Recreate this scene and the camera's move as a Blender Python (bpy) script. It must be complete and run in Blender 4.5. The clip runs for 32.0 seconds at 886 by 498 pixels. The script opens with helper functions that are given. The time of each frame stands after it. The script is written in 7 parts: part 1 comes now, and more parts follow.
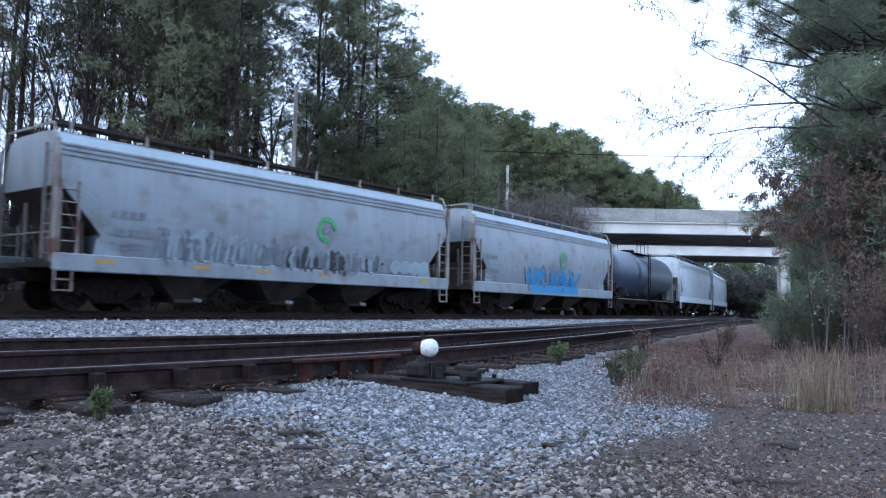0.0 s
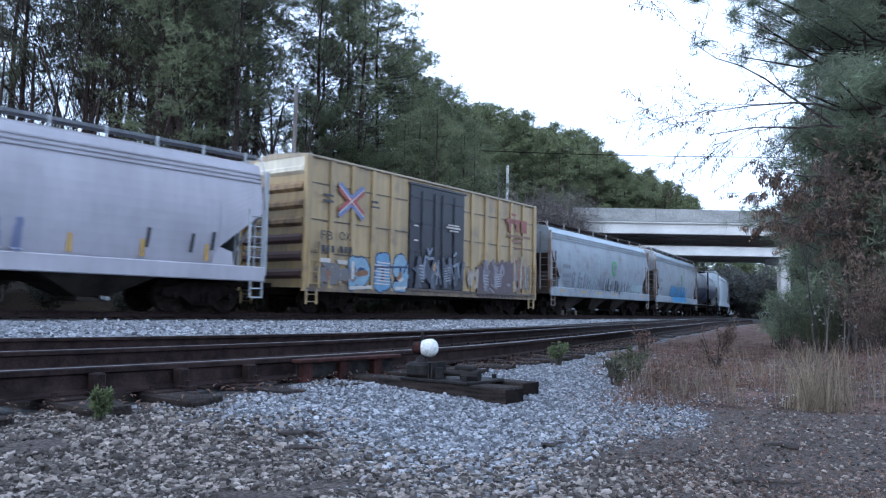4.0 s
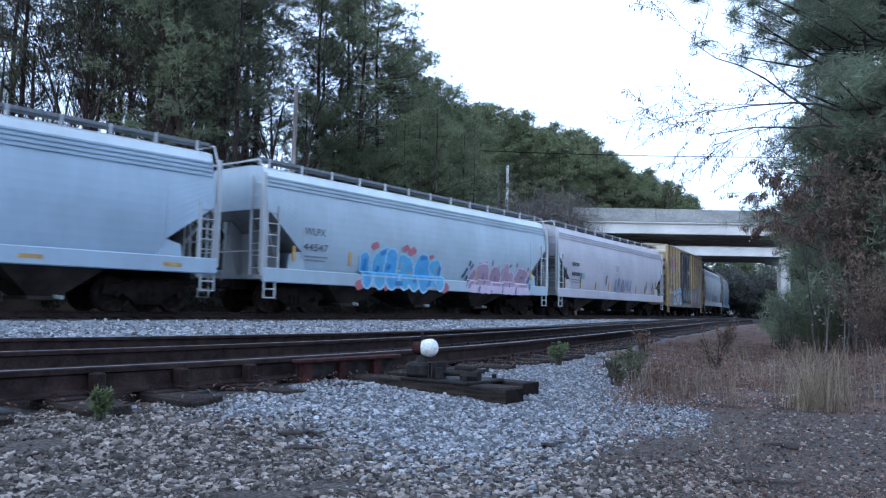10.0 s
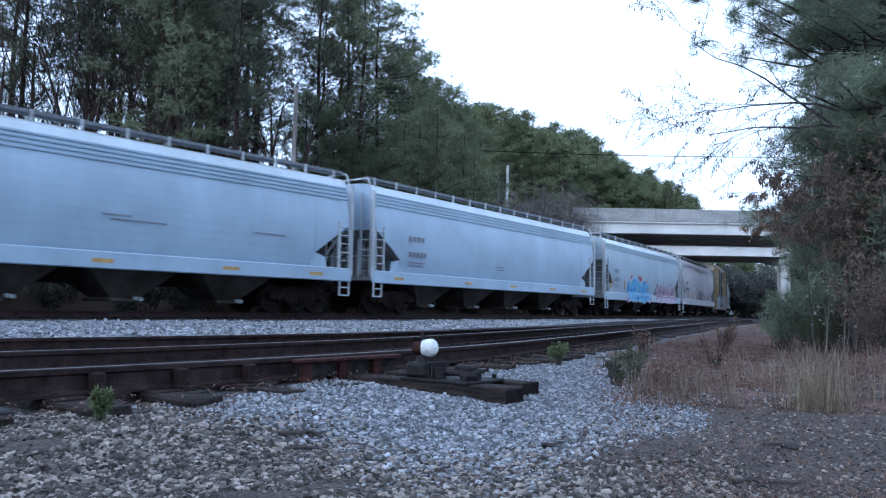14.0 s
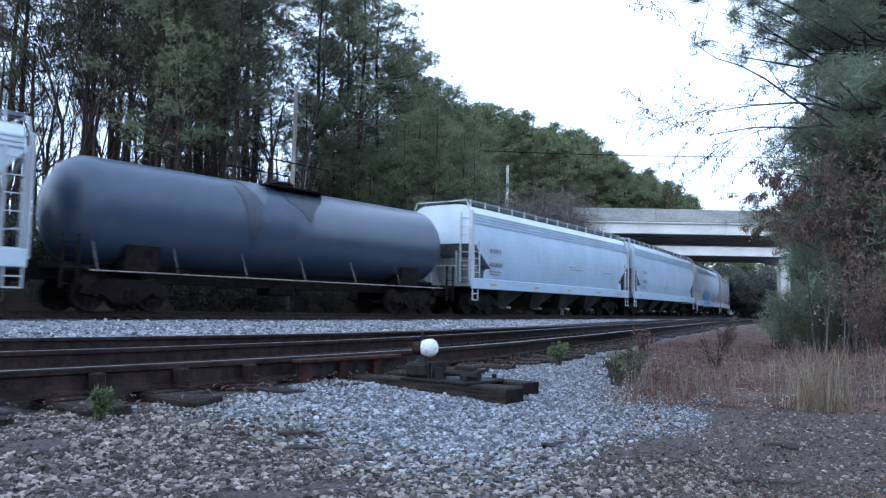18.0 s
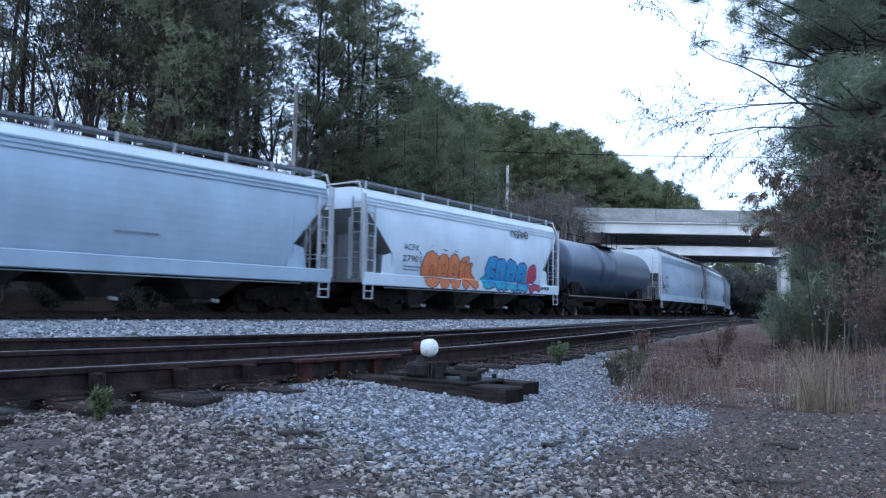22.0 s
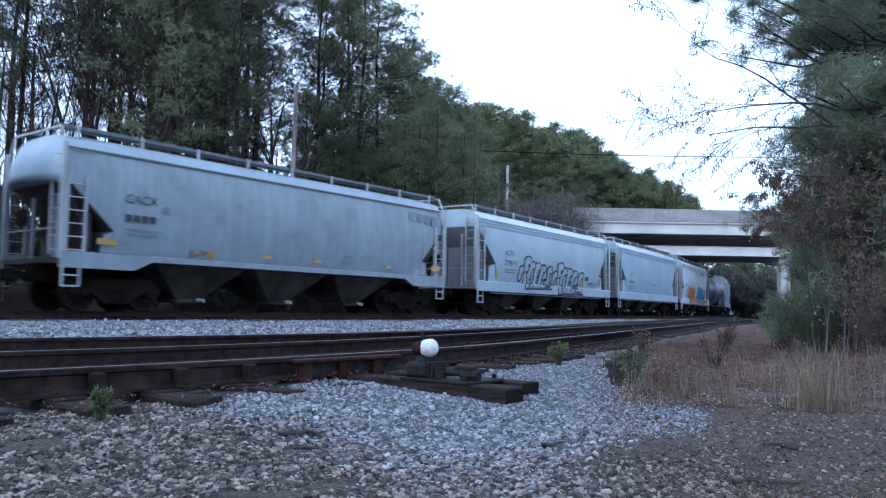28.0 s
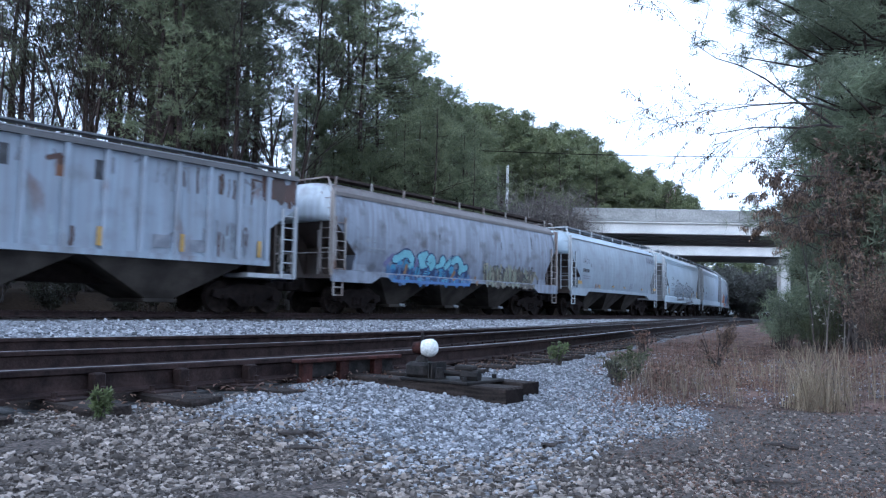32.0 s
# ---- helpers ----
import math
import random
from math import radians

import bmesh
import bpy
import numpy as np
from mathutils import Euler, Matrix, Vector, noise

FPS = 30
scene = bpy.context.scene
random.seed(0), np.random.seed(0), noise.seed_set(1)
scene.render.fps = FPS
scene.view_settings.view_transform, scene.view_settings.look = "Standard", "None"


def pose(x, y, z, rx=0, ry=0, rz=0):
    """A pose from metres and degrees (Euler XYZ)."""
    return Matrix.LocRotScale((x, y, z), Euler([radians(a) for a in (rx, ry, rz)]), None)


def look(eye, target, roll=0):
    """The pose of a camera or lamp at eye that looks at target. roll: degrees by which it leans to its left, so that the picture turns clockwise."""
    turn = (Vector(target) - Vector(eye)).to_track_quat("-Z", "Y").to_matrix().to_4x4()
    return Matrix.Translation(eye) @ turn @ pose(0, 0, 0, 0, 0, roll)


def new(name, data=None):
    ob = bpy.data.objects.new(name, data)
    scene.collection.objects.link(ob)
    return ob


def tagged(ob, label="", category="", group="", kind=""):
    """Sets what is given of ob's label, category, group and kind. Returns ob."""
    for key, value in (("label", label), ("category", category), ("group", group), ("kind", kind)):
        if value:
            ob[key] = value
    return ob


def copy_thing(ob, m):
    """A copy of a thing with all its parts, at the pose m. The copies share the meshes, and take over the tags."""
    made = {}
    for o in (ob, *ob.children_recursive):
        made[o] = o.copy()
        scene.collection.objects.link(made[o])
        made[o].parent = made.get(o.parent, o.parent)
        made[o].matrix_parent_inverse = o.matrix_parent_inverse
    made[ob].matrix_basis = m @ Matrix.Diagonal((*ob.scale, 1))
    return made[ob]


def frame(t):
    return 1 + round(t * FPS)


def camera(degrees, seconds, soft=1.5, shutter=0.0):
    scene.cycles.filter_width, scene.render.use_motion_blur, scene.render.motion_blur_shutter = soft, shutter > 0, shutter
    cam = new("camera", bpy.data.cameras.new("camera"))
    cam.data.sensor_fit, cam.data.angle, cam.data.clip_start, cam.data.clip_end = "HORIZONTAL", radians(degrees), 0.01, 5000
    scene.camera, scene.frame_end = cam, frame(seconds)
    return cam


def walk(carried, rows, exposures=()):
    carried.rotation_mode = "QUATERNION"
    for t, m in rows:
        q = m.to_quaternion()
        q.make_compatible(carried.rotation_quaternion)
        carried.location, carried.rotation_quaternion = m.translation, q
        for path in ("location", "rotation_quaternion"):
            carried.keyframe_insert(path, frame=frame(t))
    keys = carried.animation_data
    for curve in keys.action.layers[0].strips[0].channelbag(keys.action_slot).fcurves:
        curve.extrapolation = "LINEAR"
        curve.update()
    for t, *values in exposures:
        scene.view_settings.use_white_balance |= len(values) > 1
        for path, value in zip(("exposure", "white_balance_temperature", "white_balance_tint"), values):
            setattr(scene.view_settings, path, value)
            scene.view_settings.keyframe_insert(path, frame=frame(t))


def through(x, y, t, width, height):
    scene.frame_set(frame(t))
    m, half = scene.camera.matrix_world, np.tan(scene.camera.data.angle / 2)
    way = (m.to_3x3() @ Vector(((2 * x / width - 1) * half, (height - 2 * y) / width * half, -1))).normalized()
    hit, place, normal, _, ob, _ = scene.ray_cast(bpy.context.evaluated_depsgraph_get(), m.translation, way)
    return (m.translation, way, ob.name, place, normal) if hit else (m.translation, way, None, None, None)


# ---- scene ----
cam = camera(59.204, 32.0, soft=1.25, shutter=0.5)
STILL = pose(0, 0, 1.0) @ pose(0, 0, 0, 94.427, 0, 0) @ pose(0, 0, 0, 0, 0, 1.0)
walk(cam, [(0.0, STILL), (32.0, STILL)], [
    (0.0, 1.12, 4850, 9), (3.0, 1.10, 4850, 9), (6.0, 1.08, 4840, 9), (8.0, 1.05, 4760, 8), (10.0, 0.96, 4700, 8), (12.0, 0.92, 4690, 8), (14.5, 0.92, 4680, 8), (17.0, 0.92, 4610, 7),
    (18.0, 1.12, 4790, 8), (19.0, 1.07, 4710, 8), (20.0, 1.13, 4690, 8), (21.0, 0.92, 4660, 8), (25.0, 0.95, 4660, 8), (28.0, 0.92, 4660, 8), (29.0, 0.97, 4720, 8), (30.0, 1.14, 4800, 8), (32.0, 1.18, 4850, 9)])

# ---------- sky and sun: a bright thin overcast late in the day ----------
SUN_UP, SUN_TURN = radians(24), radians(215)
world = bpy.data.worlds.new("sky")
scene.world = world
world.use_nodes = True
wn = world.node_tree.nodes
wl = world.node_tree.links
sky = wn.new("ShaderNodeTexSky")
sky.sky_type = 'NISHITA'
sky.sun_disc = False
sky.sun_elevation, sky.sun_rotation = SUN_UP, SUN_TURN
sky.air_density, sky.dust_density, sky.ozone_density = 1.0, 3.0, 1.0
# thin white cloud over the blue
cloud = wn.new("ShaderNodeTexNoise")
cloud.inputs["Scale"].default_value, cloud.inputs["Detail"].default_value = 1.6, 5
veil = wn.new("ShaderNodeValToRGB")
veil.color_ramp.elements[0].position, veil.color_ramp.elements[1].position = 0.30, 0.60
veil.color_ramp.elements[0].color, veil.color_ramp.elements[1].color = (0.62, 0.62, 0.62, 1), (0.95, 0.95, 0.95, 1)
blend = wn.new("ShaderNodeMix")
blend.data_type = 'RGBA'
blend.inputs[7].default_value = (5.6, 5.7, 5.9, 1)
wl.new(wn.new("ShaderNodeTexCoord").outputs["Generated"], cloud.inputs["Vector"])
wl.new(cloud.outputs["Fac"], veil.inputs[0])
wl.new(veil.outputs[0], blend.inputs[0])
wl.new(sky.outputs[0], blend.inputs[6])
wl.new(blend.outputs[2], wn["Background"].inputs[0])
wn["Background"].inputs[1].default_value = 0.15
sun = new("sun", bpy.data.lights.new("sun", 'SUN'))
sun.data.energy, sun.data.angle, sun.data.color = 0.5, radians(20), (1.0, 0.93, 0.85)
sun.matrix_world = look((60 * math.sin(SUN_TURN), 60 * math.cos(SUN_TURN), 60 * math.tan(SUN_UP)), (0, 0, 0))


# ---------- materials ----------
def nodes(name):
    m = bpy.data.materials.new(name)
    m.use_nodes = True
    return m, m.node_tree.nodes, m.node_tree.links, m.node_tree.nodes["Principled BSDF"]


def noise_at(n, l, scale, detail=4, stretch=None, coords="Object"):
    tc = n.new("ShaderNodeTexCoord")
    t = n.new("ShaderNodeTexNoise")
    t.inputs["Scale"].default_value, t.inputs["Detail"].default_value = scale, detail
    if stretch:
        mp = n.new("ShaderNodeMapping")
        mp.inputs["Scale"].default_value = stretch
        l.new(tc.outputs[coords], mp.inputs[0])
        l.new(mp.outputs[0], t.inputs["Vector"])
    else:
        l.new(tc.outputs[coords], t.inputs["Vector"])
    return t.outputs["Fac"]


def ramp(n, l, fac, a, b, lo, hi):
    r = n.new("ShaderNodeValToRGB")
    r.color_ramp.elements[0].position, r.color_ramp.elements[1].position = lo, hi
    r.color_ramp.elements[0].color, r.color_ramp.elements[1].color = (*a, 1), (*b, 1)
    l.new(fac, r.inputs[0])
    return r.outputs[0]


def mix(n, l, fac, a, b):
    x = n.new("ShaderNodeMix")
    x.data_type = 'RGBA'
    if isinstance(fac, float):
        x.inputs[0].default_value = fac
    else:
        l.new(fac, x.inputs[0])
    for sock, v in ((x.inputs[6], a), (x.inputs[7], b)):
        if isinstance(v, tuple):
            sock.default_value = (*v, 1)
        else:
            l.new(v, sock)
    return x.outputs[2]


def bump(n, l, bsdf, h, strength, dist):
    b = n.new("ShaderNodeBump")
    b.inputs["Strength"].default_value, b.inputs["Distance"].default_value = strength, dist
    l.new(h, b.inputs["Height"])
    l.new(b.outputs[0], bsdf.inputs["Normal"])


def surface(name, a, b, scale=6, rough=0.7, metal=0.0, relief=0.3, dist=0.01, stretch=None, fine=60, coords="Object", lo=0.35, hi=0.7, spec=0.5):
    """Two tones at a large scale, a second grain at a small one, and relief."""
    m, n, l, p = nodes(name)
    big = ramp(n, l, noise_at(n, l, scale, 5, stretch, coords), a, b, lo, hi)
    grain = noise_at(n, l, fine, 3, None, coords)
    dark = ramp(n, l, grain, (0.72, 0.72, 0.72), (1.18, 1.18, 1.18), 0.3, 0.75)
    x = n.new("ShaderNodeMix")
    x.data_type, x.blend_type = 'RGBA', 'MULTIPLY'
    x.inputs[0].default_value = 1.0
    l.new(big, x.inputs[6])
    l.new(dark, x.inputs[7])
    l.new(x.outputs[2], p.inputs["Base Color"])
    p.inputs["Roughness"].default_value, p.inputs["Metallic"].default_value = rough, metal
    p.inputs["Specular IOR Level"].default_value = spec
    if relief:
        bump(n, l, p, grain, relief, dist)
    return m


def paint(name, col, grime=(0.12, 0.10, 0.085), amount=0.35, rough=0.42, streak=0.5, blotch=0.3, rust=0.0):
    """Old car paint: chalky tone, vertical streaks, road grime that thickens in blotches, some rust."""
    m, n, l, p = nodes(name)
    pale = tuple(min(1, c * 1.12) for c in col)
    dull = tuple(c * 0.86 for c in col)
    tone = ramp(n, l, noise_at(n, l, 0.55, 4), dull, pale, 0.3, 0.7)
    runs = ramp(n, l, noise_at(n, l, 1.0, 6, (5.5, 5.5, 0.32)), (1, 1, 1), (0, 0, 0), 0.38, 0.62)
    k = n.new("ShaderNodeMath")
    k.operation = 'MULTIPLY'
    k.inputs[1].default_value = streak * amount
    l.new(runs, k.inputs[0])
    tone = mix(n, l, k.outputs[0], tone, grime)
    spots = ramp(n, l, noise_at(n, l, 1.7, 7), (0, 0, 0), (1, 1, 1), 0.52, 0.74)
    k2 = n.new("ShaderNodeMath")
    k2.operation = 'MULTIPLY'
    k2.inputs[1].default_value = blotch * amount * 1.6
    l.new(spots, k2.inputs[0])
    tone = mix(n, l, k2.outputs[0], tone, grime)
    if rust:
        patches = ramp(n, l, noise_at(n, l, 1.25, 8, (1.0, 1.0, 0.6)), (0, 0, 0), (1, 1, 1), 0.60, 0.70)
        k3 = n.new("ShaderNodeMath")
        k3.operation = 'MULTIPLY'
        k3.inputs[1].default_value = rust
        l.new(patches, k3.inputs[0])
        tone = mix(n, l, k3.outputs[0], tone, (0.13, 0.055, 0.028))
    l.new(tone, p.inputs["Base Color"])
    p.inputs["Roughness"].default_value = rough
    bump(n, l, p, noise_at(n, l, 2.2, 5), 0.12, 0.02)
    return m


GREY_BLUE = paint("pale grey hopper paint", (0.345, 0.412, 0.468), amount=0.22, streak=0.3)
GREY_WORN = paint("worn grey hopper paint", (0.255, 0.29, 0.325), (0.13, 0.105, 0.09), amount=0.75, streak=0.22, blotch=0.5)
RUSTY_TRIM = paint("rust-stained trim paint", (0.30, 0.28, 0.265), (0.11, 0.06, 0.04), amount=1.0, streak=0.6, blotch=0.8)
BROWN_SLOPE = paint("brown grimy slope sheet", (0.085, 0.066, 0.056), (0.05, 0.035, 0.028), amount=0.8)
GREY_MID = paint("mid grey hopper paint", (0.34, 0.42, 0.51), amount=0.20, streak=0.25)
GREY_WARM = paint("warm white hopper paint", (0.41, 0.392, 0.428), amount=0.26, streak=0.3)
WHITE_CAR = paint("white hopper paint", (0.53, 0.595, 0.66), amount=0.14, streak=0.25)
GREY_GATE = paint("weathered beige grey hopper paint", (0.27, 0.315, 0.36), amount=0.42, blotch=0.5)
GREY_OLD = paint("streaked old grey hopper paint", (0.222, 0.246, 0.298), (0.068, 0.062, 0.070), amount=0.9, streak=0.5, blotch=0.65)
GREY_RIB = paint("rusty blue grey hopper paint", (0.30, 0.345, 0.41), amount=0.6, streak=0.5, blotch=0.4, rust=0.6)
YELLOW_CAR = paint("faded yellow boxcar paint", (0.39, 0.28, 0.125), amount=0.7, blotch=0.45)
# paler than the sides: sky light on the sloping eave put into the paint
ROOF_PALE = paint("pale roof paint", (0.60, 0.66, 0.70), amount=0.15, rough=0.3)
TANK_STAIN = paint("dried product stain", (0.026, 0.034, 0.052), (0.05, 0.055, 0.07), amount=0.6, rough=0.45)
TANK_DUST = paint("dusty patch on the tank", (0.095, 0.115, 0.150), (0.06, 0.07, 0.09), amount=0.7, rough=0.5)
END_RUST = paint("maroon rusty end", (0.11, 0.062, 0.056), (0.05, 0.035, 0.03), amount=0.8)
BOX_END = paint("dirty yellow end paint", (0.34, 0.225, 0.105), (0.07, 0.05, 0.04), amount=1.0, blotch=0.9)
BOX_BLEACHED = paint("bleached end paint", (0.62, 0.56, 0.43), amount=0.35)
BOX_SILL = paint("grimy yellow sill paint", (0.22, 0.165, 0.095), (0.09, 0.065, 0.05), amount=1.0, blotch=0.8)
ROOF_DARK = paint("grimy roof paint", (0.10, 0.10, 0.105), amount=0.5)
ROOF_BROWN = paint("brown grimy roof paint", (0.115, 0.098, 0.090), (0.06, 0.04, 0.035), amount=0.7)
DOME_PALE = paint("chalky white end paint", (0.46, 0.51, 0.56), (0.16, 0.15, 0.15), amount=0.7, blotch=0.5)
DOOR_BLACK = paint("black door paint", (0.011, 0.0125, 0.021), (0.05, 0.045, 0.045), amount=0.2)
TANK_BLACK = paint("dusty black tank paint", (0.042, 0.060, 0.098), (0.085, 0.085, 0.095), amount=0.5, rough=0.32, streak=0.15, blotch=0.6)
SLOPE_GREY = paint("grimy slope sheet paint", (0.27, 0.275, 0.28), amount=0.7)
UNDER = surface("black greasy underframe", (0.008, 0.0058, 0.0055), (0.022, 0.016, 0.014), 5, 0.95, 0.0, 0.3, spec=0.12)
BAY = surface("dusty hopper bay steel", (0.032, 0.028, 0.025), (0.092, 0.079, 0.068), 1.2, 0.8, 0.0, 0.2, spec=0.12)
WHEEL = surface("worn wheel steel", (0.012, 0.009, 0.008), (0.036, 0.026, 0.022), 8, 0.75, 0.2, 0.2, spec=0.12)
GRATING = surface("galvanised grating", (0.11, 0.115, 0.125), (0.21, 0.215, 0.23), 9, 0.5, 0.6, 0.2)
TRIM = paint("pale grey ladder paint", (0.44, 0.465, 0.49), amount=0.6)
RAIL_SIDE = surface("rusty rail steel", (0.024, 0.017, 0.0165), (0.062, 0.041, 0.037), 9, 0.75, 0.3, 0.3, spec=0.12)
RAIL_TOP = surface("worn bright rail head", (0.13, 0.115, 0.115), (0.26, 0.24, 0.24), 12, 0.5, 0.9, 0.05)
TIE = surface("creosoted timber", (0.015, 0.012, 0.011), (0.060, 0.047, 0.041), 3, 0.85, 0.0, 0.6, 0.01, (1.5, 14, 14), spec=0.12)
TIE_GREY = surface("weathered timber", (0.015, 0.012, 0.011), (0.056, 0.044, 0.038), 4, 0.85, 0.0, 0.6, 0.01, (1.5, 14, 14), spec=0.12)
RED_IRON = surface("red oxide iron", (0.026, 0.012, 0.0105), (0.074, 0.029, 0.024), 12, 0.8, 0.0, 0.3, spec=0.15)
CAST = surface("dark cast iron", (0.011, 0.010, 0.010), (0.034, 0.029, 0.027), 14, 0.7, 0.0, 0.3, spec=0.2)
LENS = surface("milky lamp lens", (0.72, 0.72, 0.70), (0.88, 0.87, 0.84), 20, 0.25, 0.0, 0.1)
CONCRETE = surface("stained bridge concrete", (0.25, 0.25, 0.24), (0.38, 0.375, 0.36), 0.5, 0.85, 0.0, 0.2, 0.01, (1, 1, 3), 8)
GIRDER = surface("pale girder concrete", (0.52, 0.51, 0.49), (0.68, 0.67, 0.64), 0.4, 0.8, 0.0, 0.1, 0.01, (1, 1, 2), 45)
BARK = surface("grey brown bark", (0.025, 0.019, 0.017), (0.072, 0.053, 0.045), 3, 0.9, 0.0, 0.7, 0.03, (3, 3, 0.6), 20, spec=0.12)
BARK_PALE = surface("pale bark", (0.15, 0.13, 0.115), (0.30, 0.27, 0.24), 3, 0.9, 0.0, 0.5, 0.02, (3, 3, 0.6), 20)
POLE_MAT = surface("weathered pole", (0.13, 0.11, 0.10), (0.27, 0.24, 0.22), 2, 0.85, 0.0, 0.4, 0.02, (3, 3, 0.4), 20)
YELLOW_TAPE = surface("yellow reflector", (0.36, 0.23, 0.07), (0.56, 0.36, 0.10), 5, 0.4)
BLACK_MARK = surface("black stencil paint", (0.03, 0.03, 0.035), (0.07, 0.07, 0.075), 5, 0.6, 0, 0)
GREY_MARK = surface("faded stencil paint", (0.16, 0.17, 0.20), (0.26, 0.27, 0.30), 5, 0.6, 0, 0)


def leaf_mat(name, a, b, through=0.25):
    m, n, l, p = nodes(name)
    g = n.new("ShaderNodeNewGeometry")
    col = ramp(n, l, g.outputs["Random Per Island"], a, b, 0.0, 1.0)
    drift = ramp(n, l, noise_at(n, l, 0.9, 3), (0.62, 0.60, 0.62), (1.25, 1.28, 1.2), 0.32, 0.68)
    x = n.new("ShaderNodeMix")
    x.data_type, x.blend_type = 'RGBA', 'MULTIPLY'
    x.inputs[0].default_value = 1.0
    l.new(col, x.inputs[6])
    l.new(drift, x.inputs[7])
    col = x.outputs[2]
    l.new(col, p.inputs["Base Color"])
    p.inputs["Roughness"].default_value = 0.7
    t = n.new("ShaderNodeBsdfTranslucent")
    l.new(col, t.inputs[0])
    s = n.new("ShaderNodeMixShader")
    s.inputs[0].default_value = through
    l.new(p.outputs[0], s.inputs[1])
    l.new(t.outputs[0], s.inputs[2])
    l.new(s.outputs[0], n["Material Output"].inputs[0])
    return m


NEEDLE = leaf_mat("pine needles", (0.116, 0.134, 0.076), (0.225, 0.242, 0.136), 0.4)
# leaf colour carries the shade seen under and behind the cars
UNDERGROWTH_SHADE = leaf_mat("dark undergrowth leaves", (0.021, 0.022, 0.015), (0.048, 0.048, 0.031), 0.2)
NEEDLE_DARK = leaf_mat("dark pine needles", (0.066, 0.072, 0.044), (0.125, 0.132, 0.076), 0.3)
# grey leaf tone that puts the haze beyond the bridge into the colour
MISTY_LEAF = leaf_mat("pale dry thicket leaves", (0.095, 0.095, 0.086), (0.135, 0.135, 0.122), 0.4)
NEEDLE_FAR = leaf_mat("far pine needles", (0.11, 0.13, 0.062), (0.21, 0.225, 0.12), 0.35)
LEAF_BROWN = leaf_mat("withered brown leaves", (0.095, 0.068, 0.054), (0.34, 0.245, 0.185), 0.4)
WEED_DULL = leaf_mat("dull weed leaves", (0.06, 0.065, 0.04), (0.16, 0.155, 0.095))
LEAF_FRESH = leaf_mat("fresh weed leaves", (0.085, 0.11, 0.045), (0.20, 0.235, 0.10))
LEAF_GREEN = leaf_mat("weed leaves", (0.05, 0.062, 0.03), (0.135, 0.15, 0.07))
GREY_BRUSH = leaf_mat("bare grey twigs", (0.075, 0.062, 0.058), (0.185, 0.160, 0.150), 0.2)
STRAW = leaf_mat("dry grass", (0.11, 0.085, 0.06), (0.33, 0.26, 0.185))
STRAW_RED = leaf_mat("reddish dry stalks", (0.088, 0.050, 0.040), (0.265, 0.165, 0.122))
NEEDLE_NEAR = leaf_mat("long blue green needles", (0.145, 0.172, 0.118), (0.275, 0.31, 0.205), 0.45)
TWIG = surface("bare twigs", (0.040, 0.033, 0.031), (0.105, 0.088, 0.078), 5, 0.9, 0, 0)


def stone_mat(name, a, b, c, single=False):
    m, n, l, p = nodes(name)
    g = n.new("ShaderNodeNewGeometry")
    r = n.new("ShaderNodeValToRGB")
    e = r.color_ramp.elements
    e[0].position, e[0].color = 0.0, (*a, 1)
    e[1].position, e[1].color = 1.0, (*c, 1)
    k = e.new(0.55)
    k.color = (*b, 1)
    l.new(n.new("ShaderNodeObjectInfo").outputs["Random"] if single else g.outputs["Random Per Island"], r.inputs[0])
    gr = ramp(n, l, noise_at(n, l, 55, 4), (0.75, 0.75, 0.75), (1.2, 1.2, 1.2), 0.3, 0.7)
    x = n.new("ShaderNodeMix")
    x.data_type, x.blend_type = 'RGBA', 'MULTIPLY'
    x.inputs[0].default_value = 1.0
    l.new(r.outputs[0], x.inputs[6])
    l.new(gr, x.inputs[7])
    l.new(x.outputs[2], p.inputs["Base Color"])
    p.inputs["Roughness"].default_value = 0.85
    p.inputs["Specular IOR Level"].default_value = 0.25
    bump(n, l, p, noise_at(n, l, 90, 3), 0.3, 0.004)
    return m


STONE = stone_mat("blue grey ballast stone", (0.075, 0.077, 0.083), (0.235, 0.240, 0.258), (0.50, 0.505, 0.528))
STONE_LOOSE = stone_mat("single ballast stone", (0.036, 0.031, 0.028), (0.12, 0.106, 0.097), (0.35, 0.312, 0.285), True)
STONE_DIRTY = stone_mat("dusty ballast stone", (0.034, 0.028, 0.024), (0.122, 0.104, 0.091), (0.42, 0.362, 0.315))


# ---------- building helpers ----------
def part(name, bm, material, parent, label="", smooth=False):
    me = bpy.data.meshes.new(name)
    bm.to_mesh(me)
    bm.free()
    if smooth:
        for f in me.polygons:
            f.use_smooth = True
    me.materials.append(material)
    ob = new(name, me)
    ob.parent = parent
    if label:
        ob["label"] = label
    return ob


def raw(name, verts, faces, material, parent=None, smooth=False):
    me = bpy.data.meshes.new(name)
    me.from_pydata(verts, [], faces)
    me.materials.append(material)
    if smooth:
        for f in me.polygons:
            f.use_smooth = True
    ob = new(name, me)
    ob.parent = parent
    return ob


def share(src, m, parent=None, name=None):
    """One more object on the mesh of src."""
    ob = new(name or src.name.split(".")[0], src.data)
    ob.parent = parent
    ob.matrix_basis = m
    return ob


